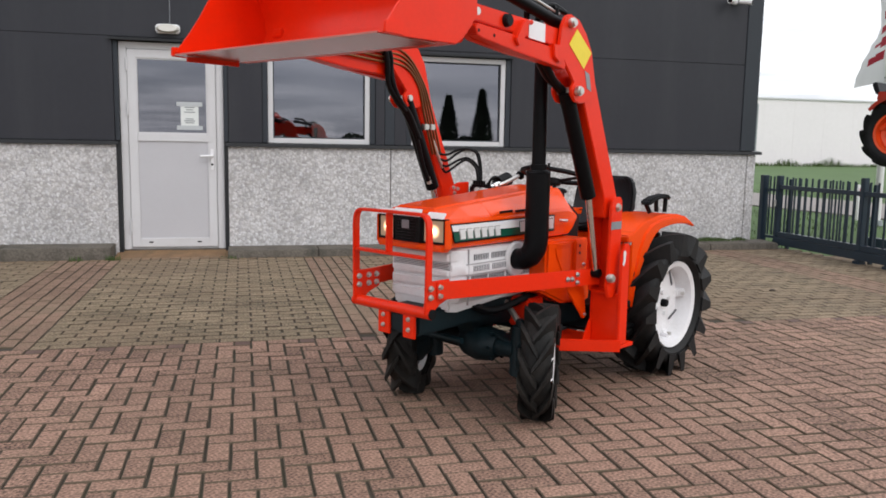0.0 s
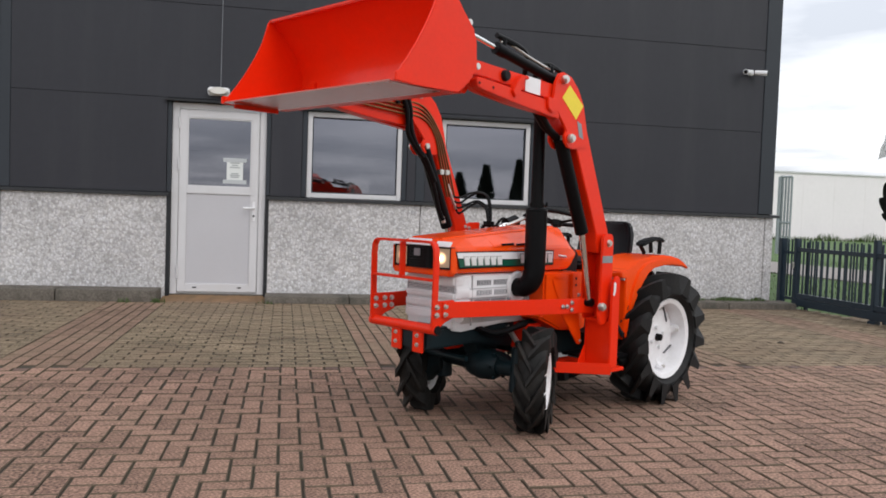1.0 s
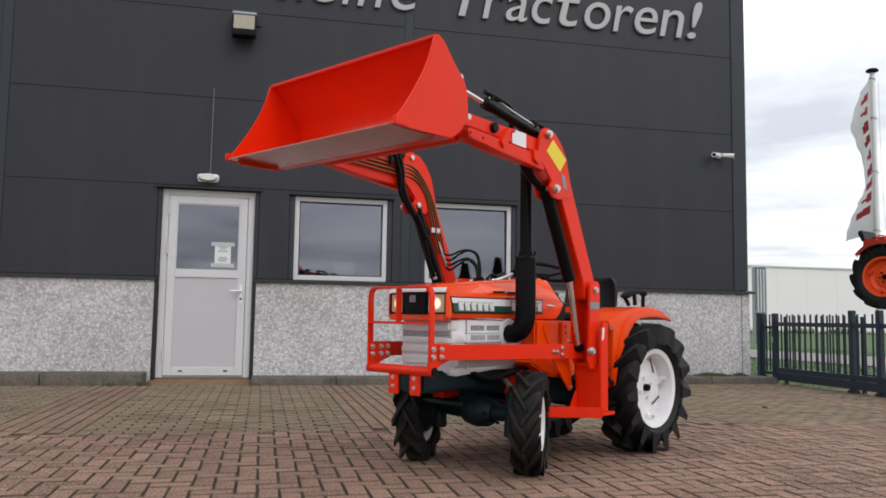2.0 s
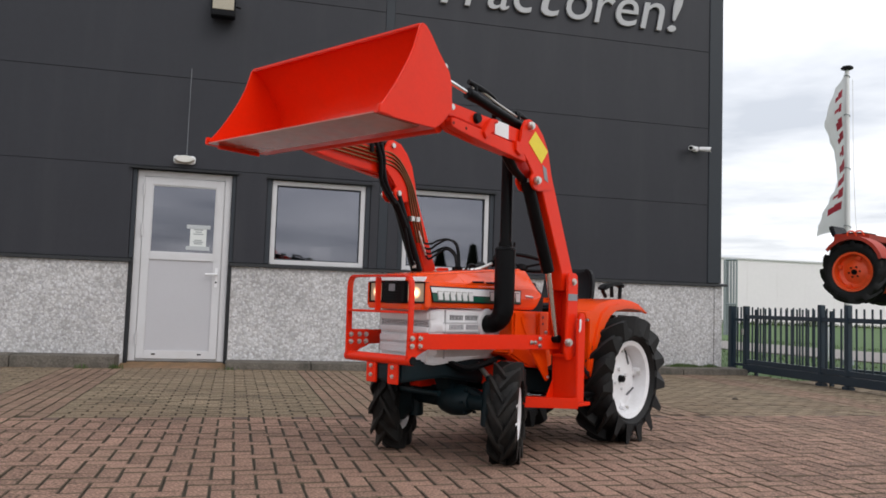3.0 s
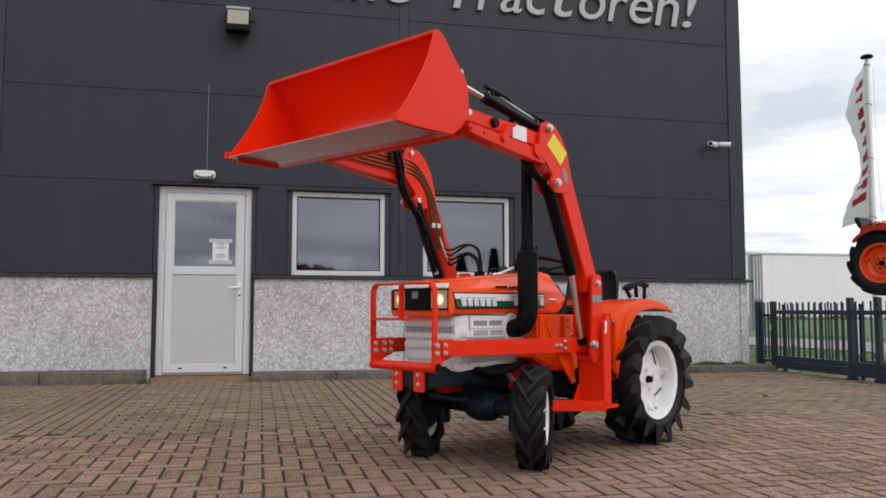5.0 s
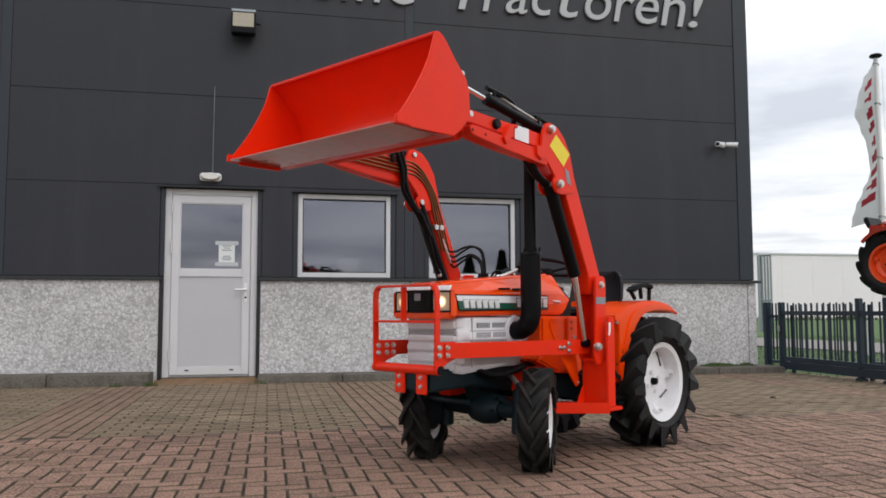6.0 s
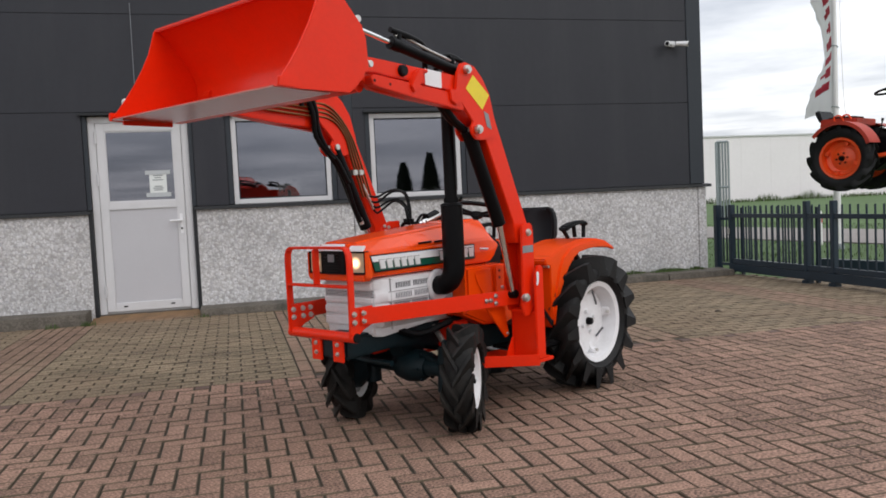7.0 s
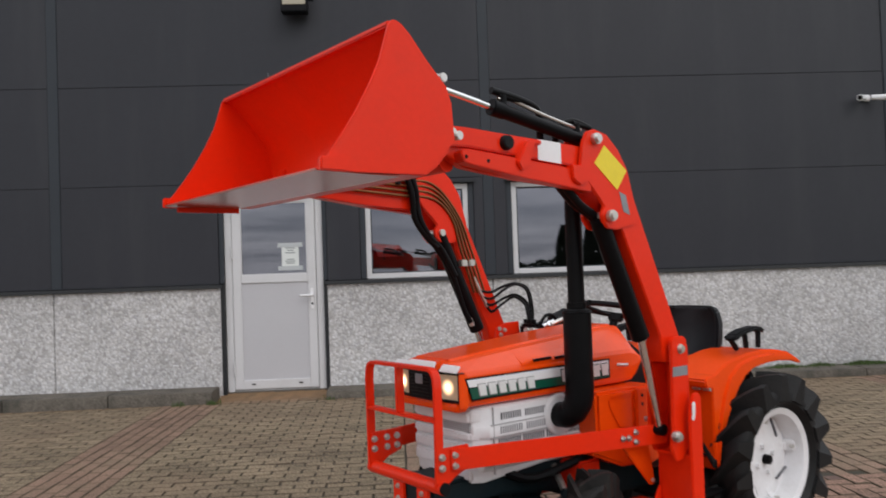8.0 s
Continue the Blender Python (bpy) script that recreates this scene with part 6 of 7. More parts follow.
def operator_station():
    for s in (1, -1):
        b = B()
        prism(b, [(0.96, 0.770), (0.60, 0.765), (0.60, 0.500), (0.70, 0.455), (0.82, 0.465), (1.00, 0.54), (0.96, 0.56)], "xz", s * 0.13, s * 0.285)
        c = part("side_cover", b, M_ORANGE, tractor, "orange side cover with pressed recess", bevel=0.012)
        b = B()
        prism(b, [(0.90, 0.735), (0.79, 0.735), (0.79, 0.62), (0.84, 0.62), (0.89, 0.70)], "xz", s * 0.2855, s * 0.290)
        part("pressed_rib", b, M_ORANGE, c, bevel=0.004)
        for z0, z1, x0, x1 in ((0.742, 0.752, 0.765, 0.885), (0.722, 0.729, 0.80, 0.885)):
            b = B()
            box(b, (x0, s * 0.284, z0), (x1, s * 0.2905, z1))
            part("pressed_bar", b, M_ORANGE, c, bevel=0.003)
        b = B()
        prism(b, [(0.745, 0.762), (0.62, 0.755), (0.62, 0.47), (0.72, 0.44), (0.745, 0.47)], "xz", s * 0.286, s * 0.302)
        rf = part("rear_flange", b, M_ORANGE, c, bevel=0.004)
        for z in (0.735, 0.70):
            b = B()
            cyl(b, (0.715, s * 0.300, z), (0.715, s * 0.3035, z), 0.007, seg=12)
            part("bolt_hole", b, M_BLACK, rf)
        b = B()
        box(b, (0.15, s * 0.14, 0.295), (0.60, s * 0.40, 0.310)) if s > 0 else box(b, (0.15, -0.40, 0.295), (0.60, -0.14, 0.310))
        part("footboard", b, M_PLASTIC, tractor, bevel=0.003)
        # black plate added at platform height to keep sky light off the underside
        b = B()
        prism(b, [(0.15, s * 0.13), (0.70, s * 0.13), (0.70, s * 0.345), (0.15, s * 0.345)], "xy", 0.440, 0.452)
        part("platform_blocker", b, M_BLACK, tractor, bevel=0.003)
    b = B()
    prism(b, [(0.66, 0.60), (0.66, 0.86), (0.60, 0.93), (0.50, 0.86), (0.52, 0.60)], "xz", -0.16, 0.16)
    part("dash_panel", b, M_PLASTIC, tractor, bevel=0.01)
    sw = new("steering_wheel")
    sw.parent = tractor
    sw.matrix_basis = pose(0.50, 0.0, 1.055, 0, -14, 0)
    b = B()
    R = 0.175
    pts = [(R * math.cos(2 * math.pi * k / 36), R * math.sin(2 * math.pi * k / 36), 0) for k in range(37)]
    tube(b, pts, 0.0125, 10, 0)
    part("wheel_rim", b, M_PLASTIC, sw)
    for a in (90, 210, 330):
        b = B()
        cyl(b, (0, 0, -0.03), (R * math.cos(radians(a)), R * math.sin(radians(a)), 0), 0.008, seg=8)
        part("spoke", b, M_PLASTIC, sw)
    b = B()
    cyl(b, (0, 0, -0.05), (0, 0, -0.015), 0.035, seg=18)
    part("hub", b, M_PLASTIC, sw, bevel=0.006)
    b = B()
    cyl(b, (0.62, 0, 0.85), (0.515, 0, 1.015), 0.018, seg=12)
    part("steering_column", b, M_BLACK, tractor)
    seat = new("seat")
    seat.parent = tractor
    seat.matrix_basis = pose(0.03, -0.012, 0.010)
    b = B()
    rings = []
    for x, w, z0, z1 in ((0.30, 0.13, 0.765, 0.80), (0.275, 0.17, 0.75, 0.825), (0.12, 0.19, 0.74, 0.825), (-0.04, 0.185, 0.74, 0.82)):
        rings.append([Vector((x, y, z)) for y, z in ((-w, z0), (w, z0), (w + 0.008, (z0 + z1) / 2), (w - 0.02, z1), (w - 0.07, z1 - 0.014), (-w + 0.07, z1 - 0.014), (-w + 0.02, z1), (-w - 0.008, (z0 + z1) / 2))])
    skin(b, rings)
    part("seat_cushion", b, M_VINYL, seat, "black vinyl seat cushion", bevel=0.01)
    b = B()
    rings = []
    for z, x, w, th in ((0.79, -0.01, 0.18, 0.075), (0.86, -0.06, 0.19, 0.07), (0.95, -0.08, 0.185, 0.06), (1.015, -0.085, 0.17, 0.05), (1.036, -0.09, 0.14, 0.035)):
        rings.append([Vector((x + d, y, z)) for y, d in ((-w, 0.055), (-w + 0.05, 0.01), (0, -0.004), (w - 0.05, 0.01), (w, 0.055), (w + 0.006, 0.02), (w - 0.05, -th), (0, -th - 0.012), (-w + 0.05, -th), (-w - 0.006, 0.02))])
    skin(b, rings)
    part("seat_back", b, M_VINYL, seat, "black vinyl backrest", bevel=0.01)
    b = B()
    prism(b, [(0.28, 0.60), (0.28, 0.745), (-0.08, 0.745), (-0.12, 0.60)], "xz", -0.17, 0.17)
    part("seat_base", b, M_ORANGE, seat, bevel=0.01)
    # loader valve and levers
    v = new("loader_valve")
    v.parent = tractor
    b = B()
    box(b, (0.60, -0.375, 0.915), (0.755, -0.275, 1.000))
    part("valve_block", b, M_BLACK, v, bevel=0.010)
    for k in range(4):
        b = B()
        cyl(b, (0.714 + 0.005 * k, -0.365 + 0.022 * k, 0.985), (0.714 + 0.005 * k, -0.365 + 0.022 * k, 1.020), 0.013, seg=6)
        part("hose_nut", b, M_BLACK, v)
    for p0, p1, r in (((0.705, -0.268, 0.985), (0.640, -0.262, 1.004), 0.015), ((0.662, -0.268, 0.962), (0.600, -0.262, 0.974), 0.013), ((0.735, -0.272, 0.955), (0.700, -0.268, 0.960), 0.012)):
        b = B()
        cyl(b, p0, p1, r, seg=14)
        cyl(b, Vector(p0).lerp(Vector(p1), 0.35), Vector(p0).lerp(Vector(p1), 0.65), r * 1.35, seg=6)
        part("fitting", b, M_CHROME, v, "bright chrome hose fitting")
    b = B()
    cyl(b, (0.612, -0.305, 0.998), (0.520, -0.290, 1.030), 0.034, 0.037, 20)
    part("spool_cap", b, M_PLASTIC, v, bevel=0.005)
    b = B()
    tube(b, [(0.690, -0.300, 0.995), (0.665, -0.285, 1.035), (0.625, -0.275, 1.032), (0.598, -0.268, 0.985)], 0.008, 8, 4)
    part("loop_hose", b, M_HOSE, v)
    b = B()
    prism(b, [(0.890, 0.930), (0.885, 0.985), (0.830, 1.010), (0.745, 1.012), (0.740, 0.900), (0.890, 0.900)], "xz", -0.392, -0.380)
    br = part("bracket", b, M_RED, v, bevel=0.003)
    for x, z in ((0.862, 0.958), (0.838, 0.978), (0.868, 0.985)):
        bolt(br, x, -0.380, z, 0, 0.8)
    b = B()
    tube(b, [(0.70, -0.215, 1.0), (0.64, -0.20, 1.02), (0.565, -0.19, 1.048)], 0.010, 10, 4)
    part("control_lever", b, M_ZINC, v, "bright steel control lever")
    b = B()
    cyl(b, (0.565, -0.19, 1.045), (0.545, -0.187, 1.055), 0.022, 0.026, 14)
    part("lever_knob", b, M_BLACK, v, bevel=0.006)
    for dy in (0.0, 0.04):
        b = B()
        cyl(b, (0.72, -0.30 + dy, 0.965), (0.78, -0.30 + dy, 0.975), 0.014, seg=10)
        part("fitting", b, M_ZINC, v)


operator_station()


# ---- old tractor raised for display beyond the gate ----
def display_tractor():
    d = empty("display_tractor", pose(9.93, 0.38, 0.0, 0, 0, -66.0))
    tagged(d, "old orange tractor raised high on a steel post beside the gate", "tractor")
    H = 1.465
    def wheel(name, x, y, z, R, r, w, lugs, flip):
        wh = new(name)
        wh.parent = d
        wh.matrix_basis = pose(x, y, z, 0, 9, 180 if not flip else 0)
        tyre(R, r, w, lugs, 0.032 if R > 0.4 else 0.02, 0.42, wh)
        bm = B()
        k = w / 0.13
        lathe(bm, [(r + 0.014, 0.105 * k), (r + 0.016, 0.095 * k), (r - 0.012, 0.085 * k), (r - 0.022, 0.04 * k), (r - 0.026, -0.06 * k), (r + 0.012, -0.10 * k), (r, -0.108 * k), (r - 0.034, -0.06 * k), (r - 0.034, 0.04 * k), (r - 0.018, 0.098 * k)], 48)
        rim = part("rim", bm, M_OLDORANGE, wh, "orange painted steel rim")
        bm = B()
        lathe(bm, [(r - 0.028, -0.01), (r * 0.80, 0.0), (r * 0.62, -0.02), (r * 0.34, 0.015), (0.01, 0.015), (0.01, 0.0), (r * 0.34, 0.0), (r * 0.62, -0.036), (r * 0.80, -0.016), (r - 0.028, -0.026)], 48)
        part("wheel_disc", bm, M_OLDORANGE, wh)
        for j in range(4):
            a = 0.5 + j * math.pi / 2
            bm = B()
            box(bm, (-0.03, -0.03, -0.03), (0.03, 0.035, 0.03))
            part("rim_lug", bm, M_OLDORANGE, rim, bevel=0.008, m=pose((r - 0.06) * math.cos(a), 0.01, (r - 0.06) * math.sin(a), 0, -math.degrees(a), 0))
        bm = B()
        cyl(bm, (0, -0.10, 0), (0, 0.05, 0), 0.05 * R / 0.52, 0.04 * R / 0.52, 18)
        part("hub", bm, M_BLACK, wh, bevel=0.005)
        for j in range(6):
            a = j * math.pi / 3
            bm = B()
            cyl(bm, (0.085 * R / 0.52 * math.cos(a), 0.0, 0.085 * R / 0.52 * math.sin(a)), (0.085 * R / 0.52 * math.cos(a), 0.032, 0.085 * R / 0.52 * math.sin(a)), 0.013, seg=6)
            part("wheel_nut", bm, M_BLACK, wh)

    wheel("rear_wheel", 0, 0.0, H, 0.475, 0.278, 0.115, 12, False)
    wheel("rear_wheel", 0, 0.95, H, 0.475, 0.278, 0.115, 12, True)
    wheel("front_wheel", 1.55, 0.05, H - 0.20, 0.31, 0.18, 0.07, 14, False)
    wheel("front_wheel", 1.55, 0.90, H - 0.20, 0.31, 0.18, 0.07, 14, True)

    # rear fenders: a curved sheet with a turned-down lip
    for y0, y1, lip in ((-0.17, 0.17, -0.17), (0.78, 1.12, 1.12)):
        bm = B()
        rows = []
        for i in range(25):
            a = radians(137 - i * 4.75)
            R = 0.487 + 0.036 * math.sin(radians(i * 7.5))
            c, s = math.cos(a), math.sin(a)
            far = y1 if lip == y0 else y0
            rows.append([Vector((R * c, far, H + R * s)), Vector((R * c, lip, H + R * s)), Vector(((R - 0.05) * c, lip, H + (R - 0.05) * s)), Vector(((R - 0.05) * c, lip + (0.005 if lip < far else -0.005), H + (R - 0.05) * s)), Vector(((R - 0.006) * c, lip + (0.006 if lip < far else -0.006), H + (R - 0.006) * s)), Vector(((R - 0.006) * c, far, H + (R - 0.006) * s))])
        skin(bm, rows)
        part("fender", bm, M_SHADEDRED, d, "fender in a weathered red darkened for shade")

    # gearbox, axle and engine block
    bm = B()
    cyl(bm, (0, 0.10, H), (0, 0.85, H), 0.085, seg=20)
    part("rear_axle", bm, M_BLACK, d)
    bm = B()
    prism(bm, [(-0.22, H - 0.16), (0.30, H - 0.20), (0.55, H - 0.02), (1.75, H - 0.06), (1.75, H + 0.16), (0.95, H + 0.20), (0.55, H + 0.27), (0.05, H + 0.26), (-0.22, H + 0.18)], "xz", 0.30, 0.66)
    part("gearbox", bm, M_BLACK, d, bevel=0.03)
    bm = B()
    prism(bm, [(0.34, H - 0.03), (0.58, H + 0.0), (0.92, H + 0.02), (0.92, H + 0.06), (0.58, H + 0.05), (0.34, H + 0.03)], "xz", 0.12, 0.30)
    part("footboard", bm, M_OLDORANGE, d, bevel=0.006)
    bm = B()
    prism(bm, [(0.92, H + 0.18), (1.80, H + 0.14), (1.82, H + 0.50), (1.72, H + 0.58), (0.95, H + 0.64)], "xz", 0.27, 0.69)
    part("bonnet", bm, M_OLDORANGE, d, bevel=0.04)
    bm = B()
    cyl(bm, (1.55, 0.08, H - 0.20), (1.55, 0.88, H - 0.20), 0.04, seg=14)
    box(bm, (1.47, 0.40, H - 0.22), (1.63, 0.56, H - 0.04))
    part("front_axle", bm, M_BLACK, d)

    # seat on its red base
    bm = B()
    prism(bm, [(-0.40, 0.47 + H), (0.12, 0.47 + H), (0.13, 0.57 + H), (-0.06, 0.585 + H), (-0.38, 0.59 + H)], "xz", 0.16, 0.80)
    part("seat_base", bm, M_SHADEDRED, d, bevel=0.012)
    bm = B()
    prism(bm, [(-0.36, 0.58 + H), (0.0, 0.575 + H), (0.03, 0.61 + H), (-0.15, 0.62 + H), (-0.34, 0.615 + H)], "xz", 0.28, 0.68)
    part("seat", bm, M_VINYL, d, bevel=0.015)
    bm = B()
    prism(bm, [(-0.40, 0.56 + H), (-0.455, 0.55 + H), (-0.525, 0.70 + H), (-0.50, 0.74 + H), (-0.455, 0.73 + H)], "xz", 0.26, 0.70)
    part("seat_back", bm, M_VINYL, d, bevel=0.015)
    for x in (-0.16, -0.04):
        bm = B()
        tube(bm, [(x, 0.17, H + 0.50), (x - 0.02, 0.15, H + 0.60), (x + 0.06, 0.15, H + 0.62), (x + 0.10, 0.17, H + 0.55)], 0.012, 8)
        part("hand_rail", bm, M_OLDORANGE, d)
    # lever and steering wheel
    bm = B()
    tube(bm, [(0.36, 0.24, H + 0.22), (0.42, 0.24, H + 0.36), (0.45, 0.24, H + 0.50)], 0.010, 8)
    cyl(bm, (0.447, 0.24, H + 0.49), (0.456, 0.24, H + 0.53), 0.018, seg=10)
    part("lever", bm, M_BLACK, d)
    st = new("steering_wheel")
    st.parent = d
    st.matrix_basis = pose(0.50, 0.48, H + 0.93, 0, -10, 0)
    bm = B()
    tube(bm, [(0.23 * math.cos(k * math.pi / 16), 0.23 * math.sin(k * math.pi / 16), 0) for k in range(33)], 0.017, 10, 0)
    part("rim", bm, M_BLACK, st)
    for k in range(3):
        a = k * 2 * math.pi / 3 + 0.3
        bm = B()
        cyl(bm, (0, 0, -0.03), (0.225 * math.cos(a), 0.225 * math.sin(a), 0), 0.010, seg=8)
        part("spoke", bm, M_CHROME, st)
    bm = B()
    tube(bm, [(0.50, 0.48, H + 0.92), (0.62, 0.48, H + 0.74), (0.84, 0.48, H + 0.48)], 0.026, 10)
    part("steering_column", bm, M_BLACK, d)
    bm = B()
    prism(bm, [(0.78, H + 0.40), (0.96, H + 0.40), (0.98, H + 0.70), (0.80, H + 0.66)], "xz", 0.32, 0.64)
    part("dashboard", bm, M_BLACK, d, bevel=0.02)
    # the post that carries it
    bm = B()
    box(bm, (1.00, 0.40, -0.08), (1.16, 0.56, H - 0.05))
    part("support_post", bm, M_FENCE, d, "blue-grey steel support post", bevel=0.008)
    bm = B()
    box(bm, (0.85, 0.25, -0.09), (1.31, 0.71, -0.055))
    part("base_plate", bm, M_FENCE, d, bevel=0.006)


display_tractor()


def low_beam():
    bm = B()
    c = Vector((9.05, -0.15, 0))
    dv, sv = Vector((0.25, -0.97, 0)), Vector((0.97, 0.25, 0))
    q = [c, c + dv * 3.4, c + dv * 3.4 + sv * 0.12, c + sv * 0.12]
    prism(bm, [(p.x, p.y) for p in q], "xy", -0.07, 0.11)
    tagged(finish("steel_beam", bm, M_FENCE, bevel=0.008), "dark blue-grey steel beam lying on the grass", "beam")


low_beam()


# ---- flagpole and banner ----
POLE = Vector((12.0, 2.90, -0.07))


def flagpole():
    p = empty("flagpole", Matrix.Translation(POLE))
    tagged(p, "white tapered flagpole standing in the grass behind the gate", "flagpole")
    part("base_socket", cyl(B(), (0, 0, 0), (0, 0, 0.10), 0.11, 0.10, 20), M_STEEL, p, bevel=0.006)
    part("pole", cyl(B(), (0, 0, 0.02), (0, 0, 5.48), 0.066, 0.038, 24), M_POLE, p)
    bm = B()
    skin(bm, [ring(Vector((0, 0, z)), Vector((1, 0, 0)), Vector((0, 1, 0)), r, 20) for r, z in ((0.04, 5.475), (0.105, 5.50), (0.11, 5.525), (0.085, 5.55), (0.02, 5.565))])
    part("cap", bm, M_BLACK, p, "black flattened pole cap")
    for z in (1.30, 2.54, 3.62, 4.62, 5.36):
        bm = B()
        r = 0.066 - 0.028 * z / 5.48 + 0.008
        tube(bm, [(r * math.cos(k * math.pi / 8), r * math.sin(k * math.pi / 8), z - 0.02 * math.cos(k * math.pi / 8)) for k in range(17)], 0.007, 6, 0)
        part("ring", bm, M_STEEL, p)
    bm = B()
    tube(bm, [(0.08, -0.05, 5.30), (0.085, -0.06, 3.8), (0.12, -0.08, 2.6), (0.16, -0.10, 2.35), (0.10, -0.07, 2.2), (0.09, -0.06, 1.2)], 0.005, 6)
    part("halyard", bm, M_POLE, p)


flagpole()


def banner():
    """A tall flag on the pole, blown back from the viewer's side, with two bellies."""
    left, back = Vector((-0.755, 0.656, 0)), Vector((0.656, 0.755, 0))
    zs = [5.40, 5.24, 4.89, 4.64, 4.33, 4.02, 3.78, 3.48, 3.32, 3.12, 2.79, 2.55, 2.36]
    ws = [0.07, 0.21, 0.33, 0.38, 0.29, 0.20, 0.17, 0.15, 0.19, 0.29, 0.42, 0.49, 0.51]

    def width(z):
        for (z0, w0), (z1, w1) in zip(zip(zs, ws), zip(zs[1:], ws[1:])):
            if z1 <= z <= z0:
                t = (z0 - z) / (z0 - z1)
                t = t * t * (3 - 2 * t)
                return w0 + (w1 - w0) * t
        return ws[-1] if z < zs[-1] else ws[0]

    def spot(u, v, off=0.0):
        z = 5.40 - 3.02 * v
        w = width(z)
        fold = 0.05 * math.sin(7 * u + 9 * v) * u + 0.03 * math.sin(15 * u - 5 * v) * u
        deep = 0.85 * u * (1.0 - 0.4 * w)
        out = w * (1 - (1 - u) ** 1.8) + 0.03 * math.sin(11 * u + 4 * v) * u * (1 - u)
        return POLE + left * (out + 0.02) + back * (deep + fold - off) + Vector((0, 0, z - POLE.z + 0.02 - 0.10 * u * (1 - v) - 0.05 * u * v))

    f = empty("flag", Matrix.Translation(POLE))
    tagged(f, "white upright banner flag with red print blowing from the pole", "flag")
    nu, nv = 22, 60
    bm = B()
    g = [[bm.verts.new(spot(i / nu, j / nv) - POLE) for i in range(nu + 1)] for j in range(nv + 1)]
    b = [[bm.verts.new(spot(i / nu, j / nv, -0.003) - POLE) for i in range(nu + 1)] for j in range(nv + 1)]
    for j in range(nv):
        for i in range(nu):
            bm.faces.new((g[j][i], g[j][i + 1], g[j + 1][i + 1], g[j + 1][i]))
            bm.faces.new((b[j][i], b[j + 1][i], b[j + 1][i + 1], b[j][i + 1]))
    for j in range(nv):
        bm.faces.new((g[j][0], g[j + 1][0], b[j + 1][0], b[j][0]))
        bm.faces.new((g[j][nu], b[j][nu], b[j + 1][nu], g[j + 1][nu]))
    for i in range(nu):
        bm.faces.new((g[0][i], b[0][i], b[0][i + 1], g[0][i + 1]))
        bm.faces.new((g[nv][i], g[nv][i + 1], b[nv][i + 1], b[nv][i]))
    part("cloth", bm, M_FLAG, f)
    # lettering that cannot be read, as plain red bars of its size
    r = random.Random(17)
    for n in range(9):
        v0 = 0.115 + n * 0.088
        u0, u1 = 0.10 + r.uniform(0, 0.03), 0.36 + 0.14 * (n / 8) ** 2 + r.uniform(-0.03, 0.03)
        um = u0 + (u1 - u0) * r.uniform(0.35, 0.65)
        bars = [(u0, um, v0, v0 + r.uniform(0.044, 0.062)), (um, u1, v0 + r.uniform(0.006, 0.024), v0 + r.uniform(0.034, 0.058))]
        for p0, p1, q0, q1 in bars:
            bm = B()
            k = 6
            hi = [[bm.verts.new(spot(p0 + (p1 - p0) * i / k, q0 + (q1 - q0) * j / k + 0.02 * ((p0 + (p1 - p0) * i / k) / 0.3 - 0.8), 0.005) - POLE) for i in range(k + 1)] for j in range(k + 1)]
            for j in range(k):
                for i in range(k):
                    bm.faces.new((hi[j][i], hi[j][i + 1], hi[j + 1][i + 1], hi[j + 1][i]))
            part("print", bm, M_FLAGRED, f)


banner()


def marker_post():
    m = empty("marker_post", pose(12.5, 3.95, -0.07))
    tagged(m, "low white marker post with a red reflector on the verge", "marker post")
    bm = B()
    prism(bm, [(-0.05, 0.0), (0.05, 0.0), (0.045, 0.60), (0.0, 0.68), (-0.045, 0.62)], "xz", -0.03, 0.03)
    part("post", bm, M_POLE, m, bevel=0.008, m=pose(0, 0, 0, 0, 0, 35))
    bm = B()
    box(bm, (-0.028, -0.036, 0.44), (0.028, -0.031, 0.60))
    part("reflector", bm, M_FLAGRED, m, "red reflector", bevel=0.002, m=pose(0, 0, 0, 0, 0, 35))


marker_post()


# ---- green stuff ----
def blades(name, spots, lo, hi, wide, mat, label, category, seed, bend=0.35):
    """Upright tapering blades, each of two bent pieces."""
    r = random.Random(seed)
    vs, fs = [], []
    for x, y, z, k in spots:
        h = r.uniform(lo, hi) * k
        a = r.uniform(0, 2 * math.pi)
        dx, dy = math.cos(a), math.sin(a)
        w = wide * r.uniform(0.6, 1.3)
        l = h * r.uniform(0.1, bend)
        b = r.uniform(0, 2 * math.pi)
        lx, ly = math.cos(b) * l, math.sin(b) * l
        n = len(vs)
        vs += [(x - dx * w, y - dy * w, z), (x + dx * w, y + dy * w, z), (x + lx * 0.3 + dx * w * 0.7, y + ly * 0.3 + dy * w * 0.7, z + h * 0.6), (x + lx * 0.3 - dx * w * 0.7, y + ly * 0.3 - dy * w * 0.7, z + h * 0.6), (x + lx, y + ly, z + h)]
        fs += [(n, n + 1, n + 2, n + 3), (n + 3, n + 2, n + 4)]
    me = bpy.data.meshes.new(name)
    me.from_pydata(vs, [], fs)
    me.materials.append(mat)
    return tagged(new(name, me), label, category, kind="stuff")


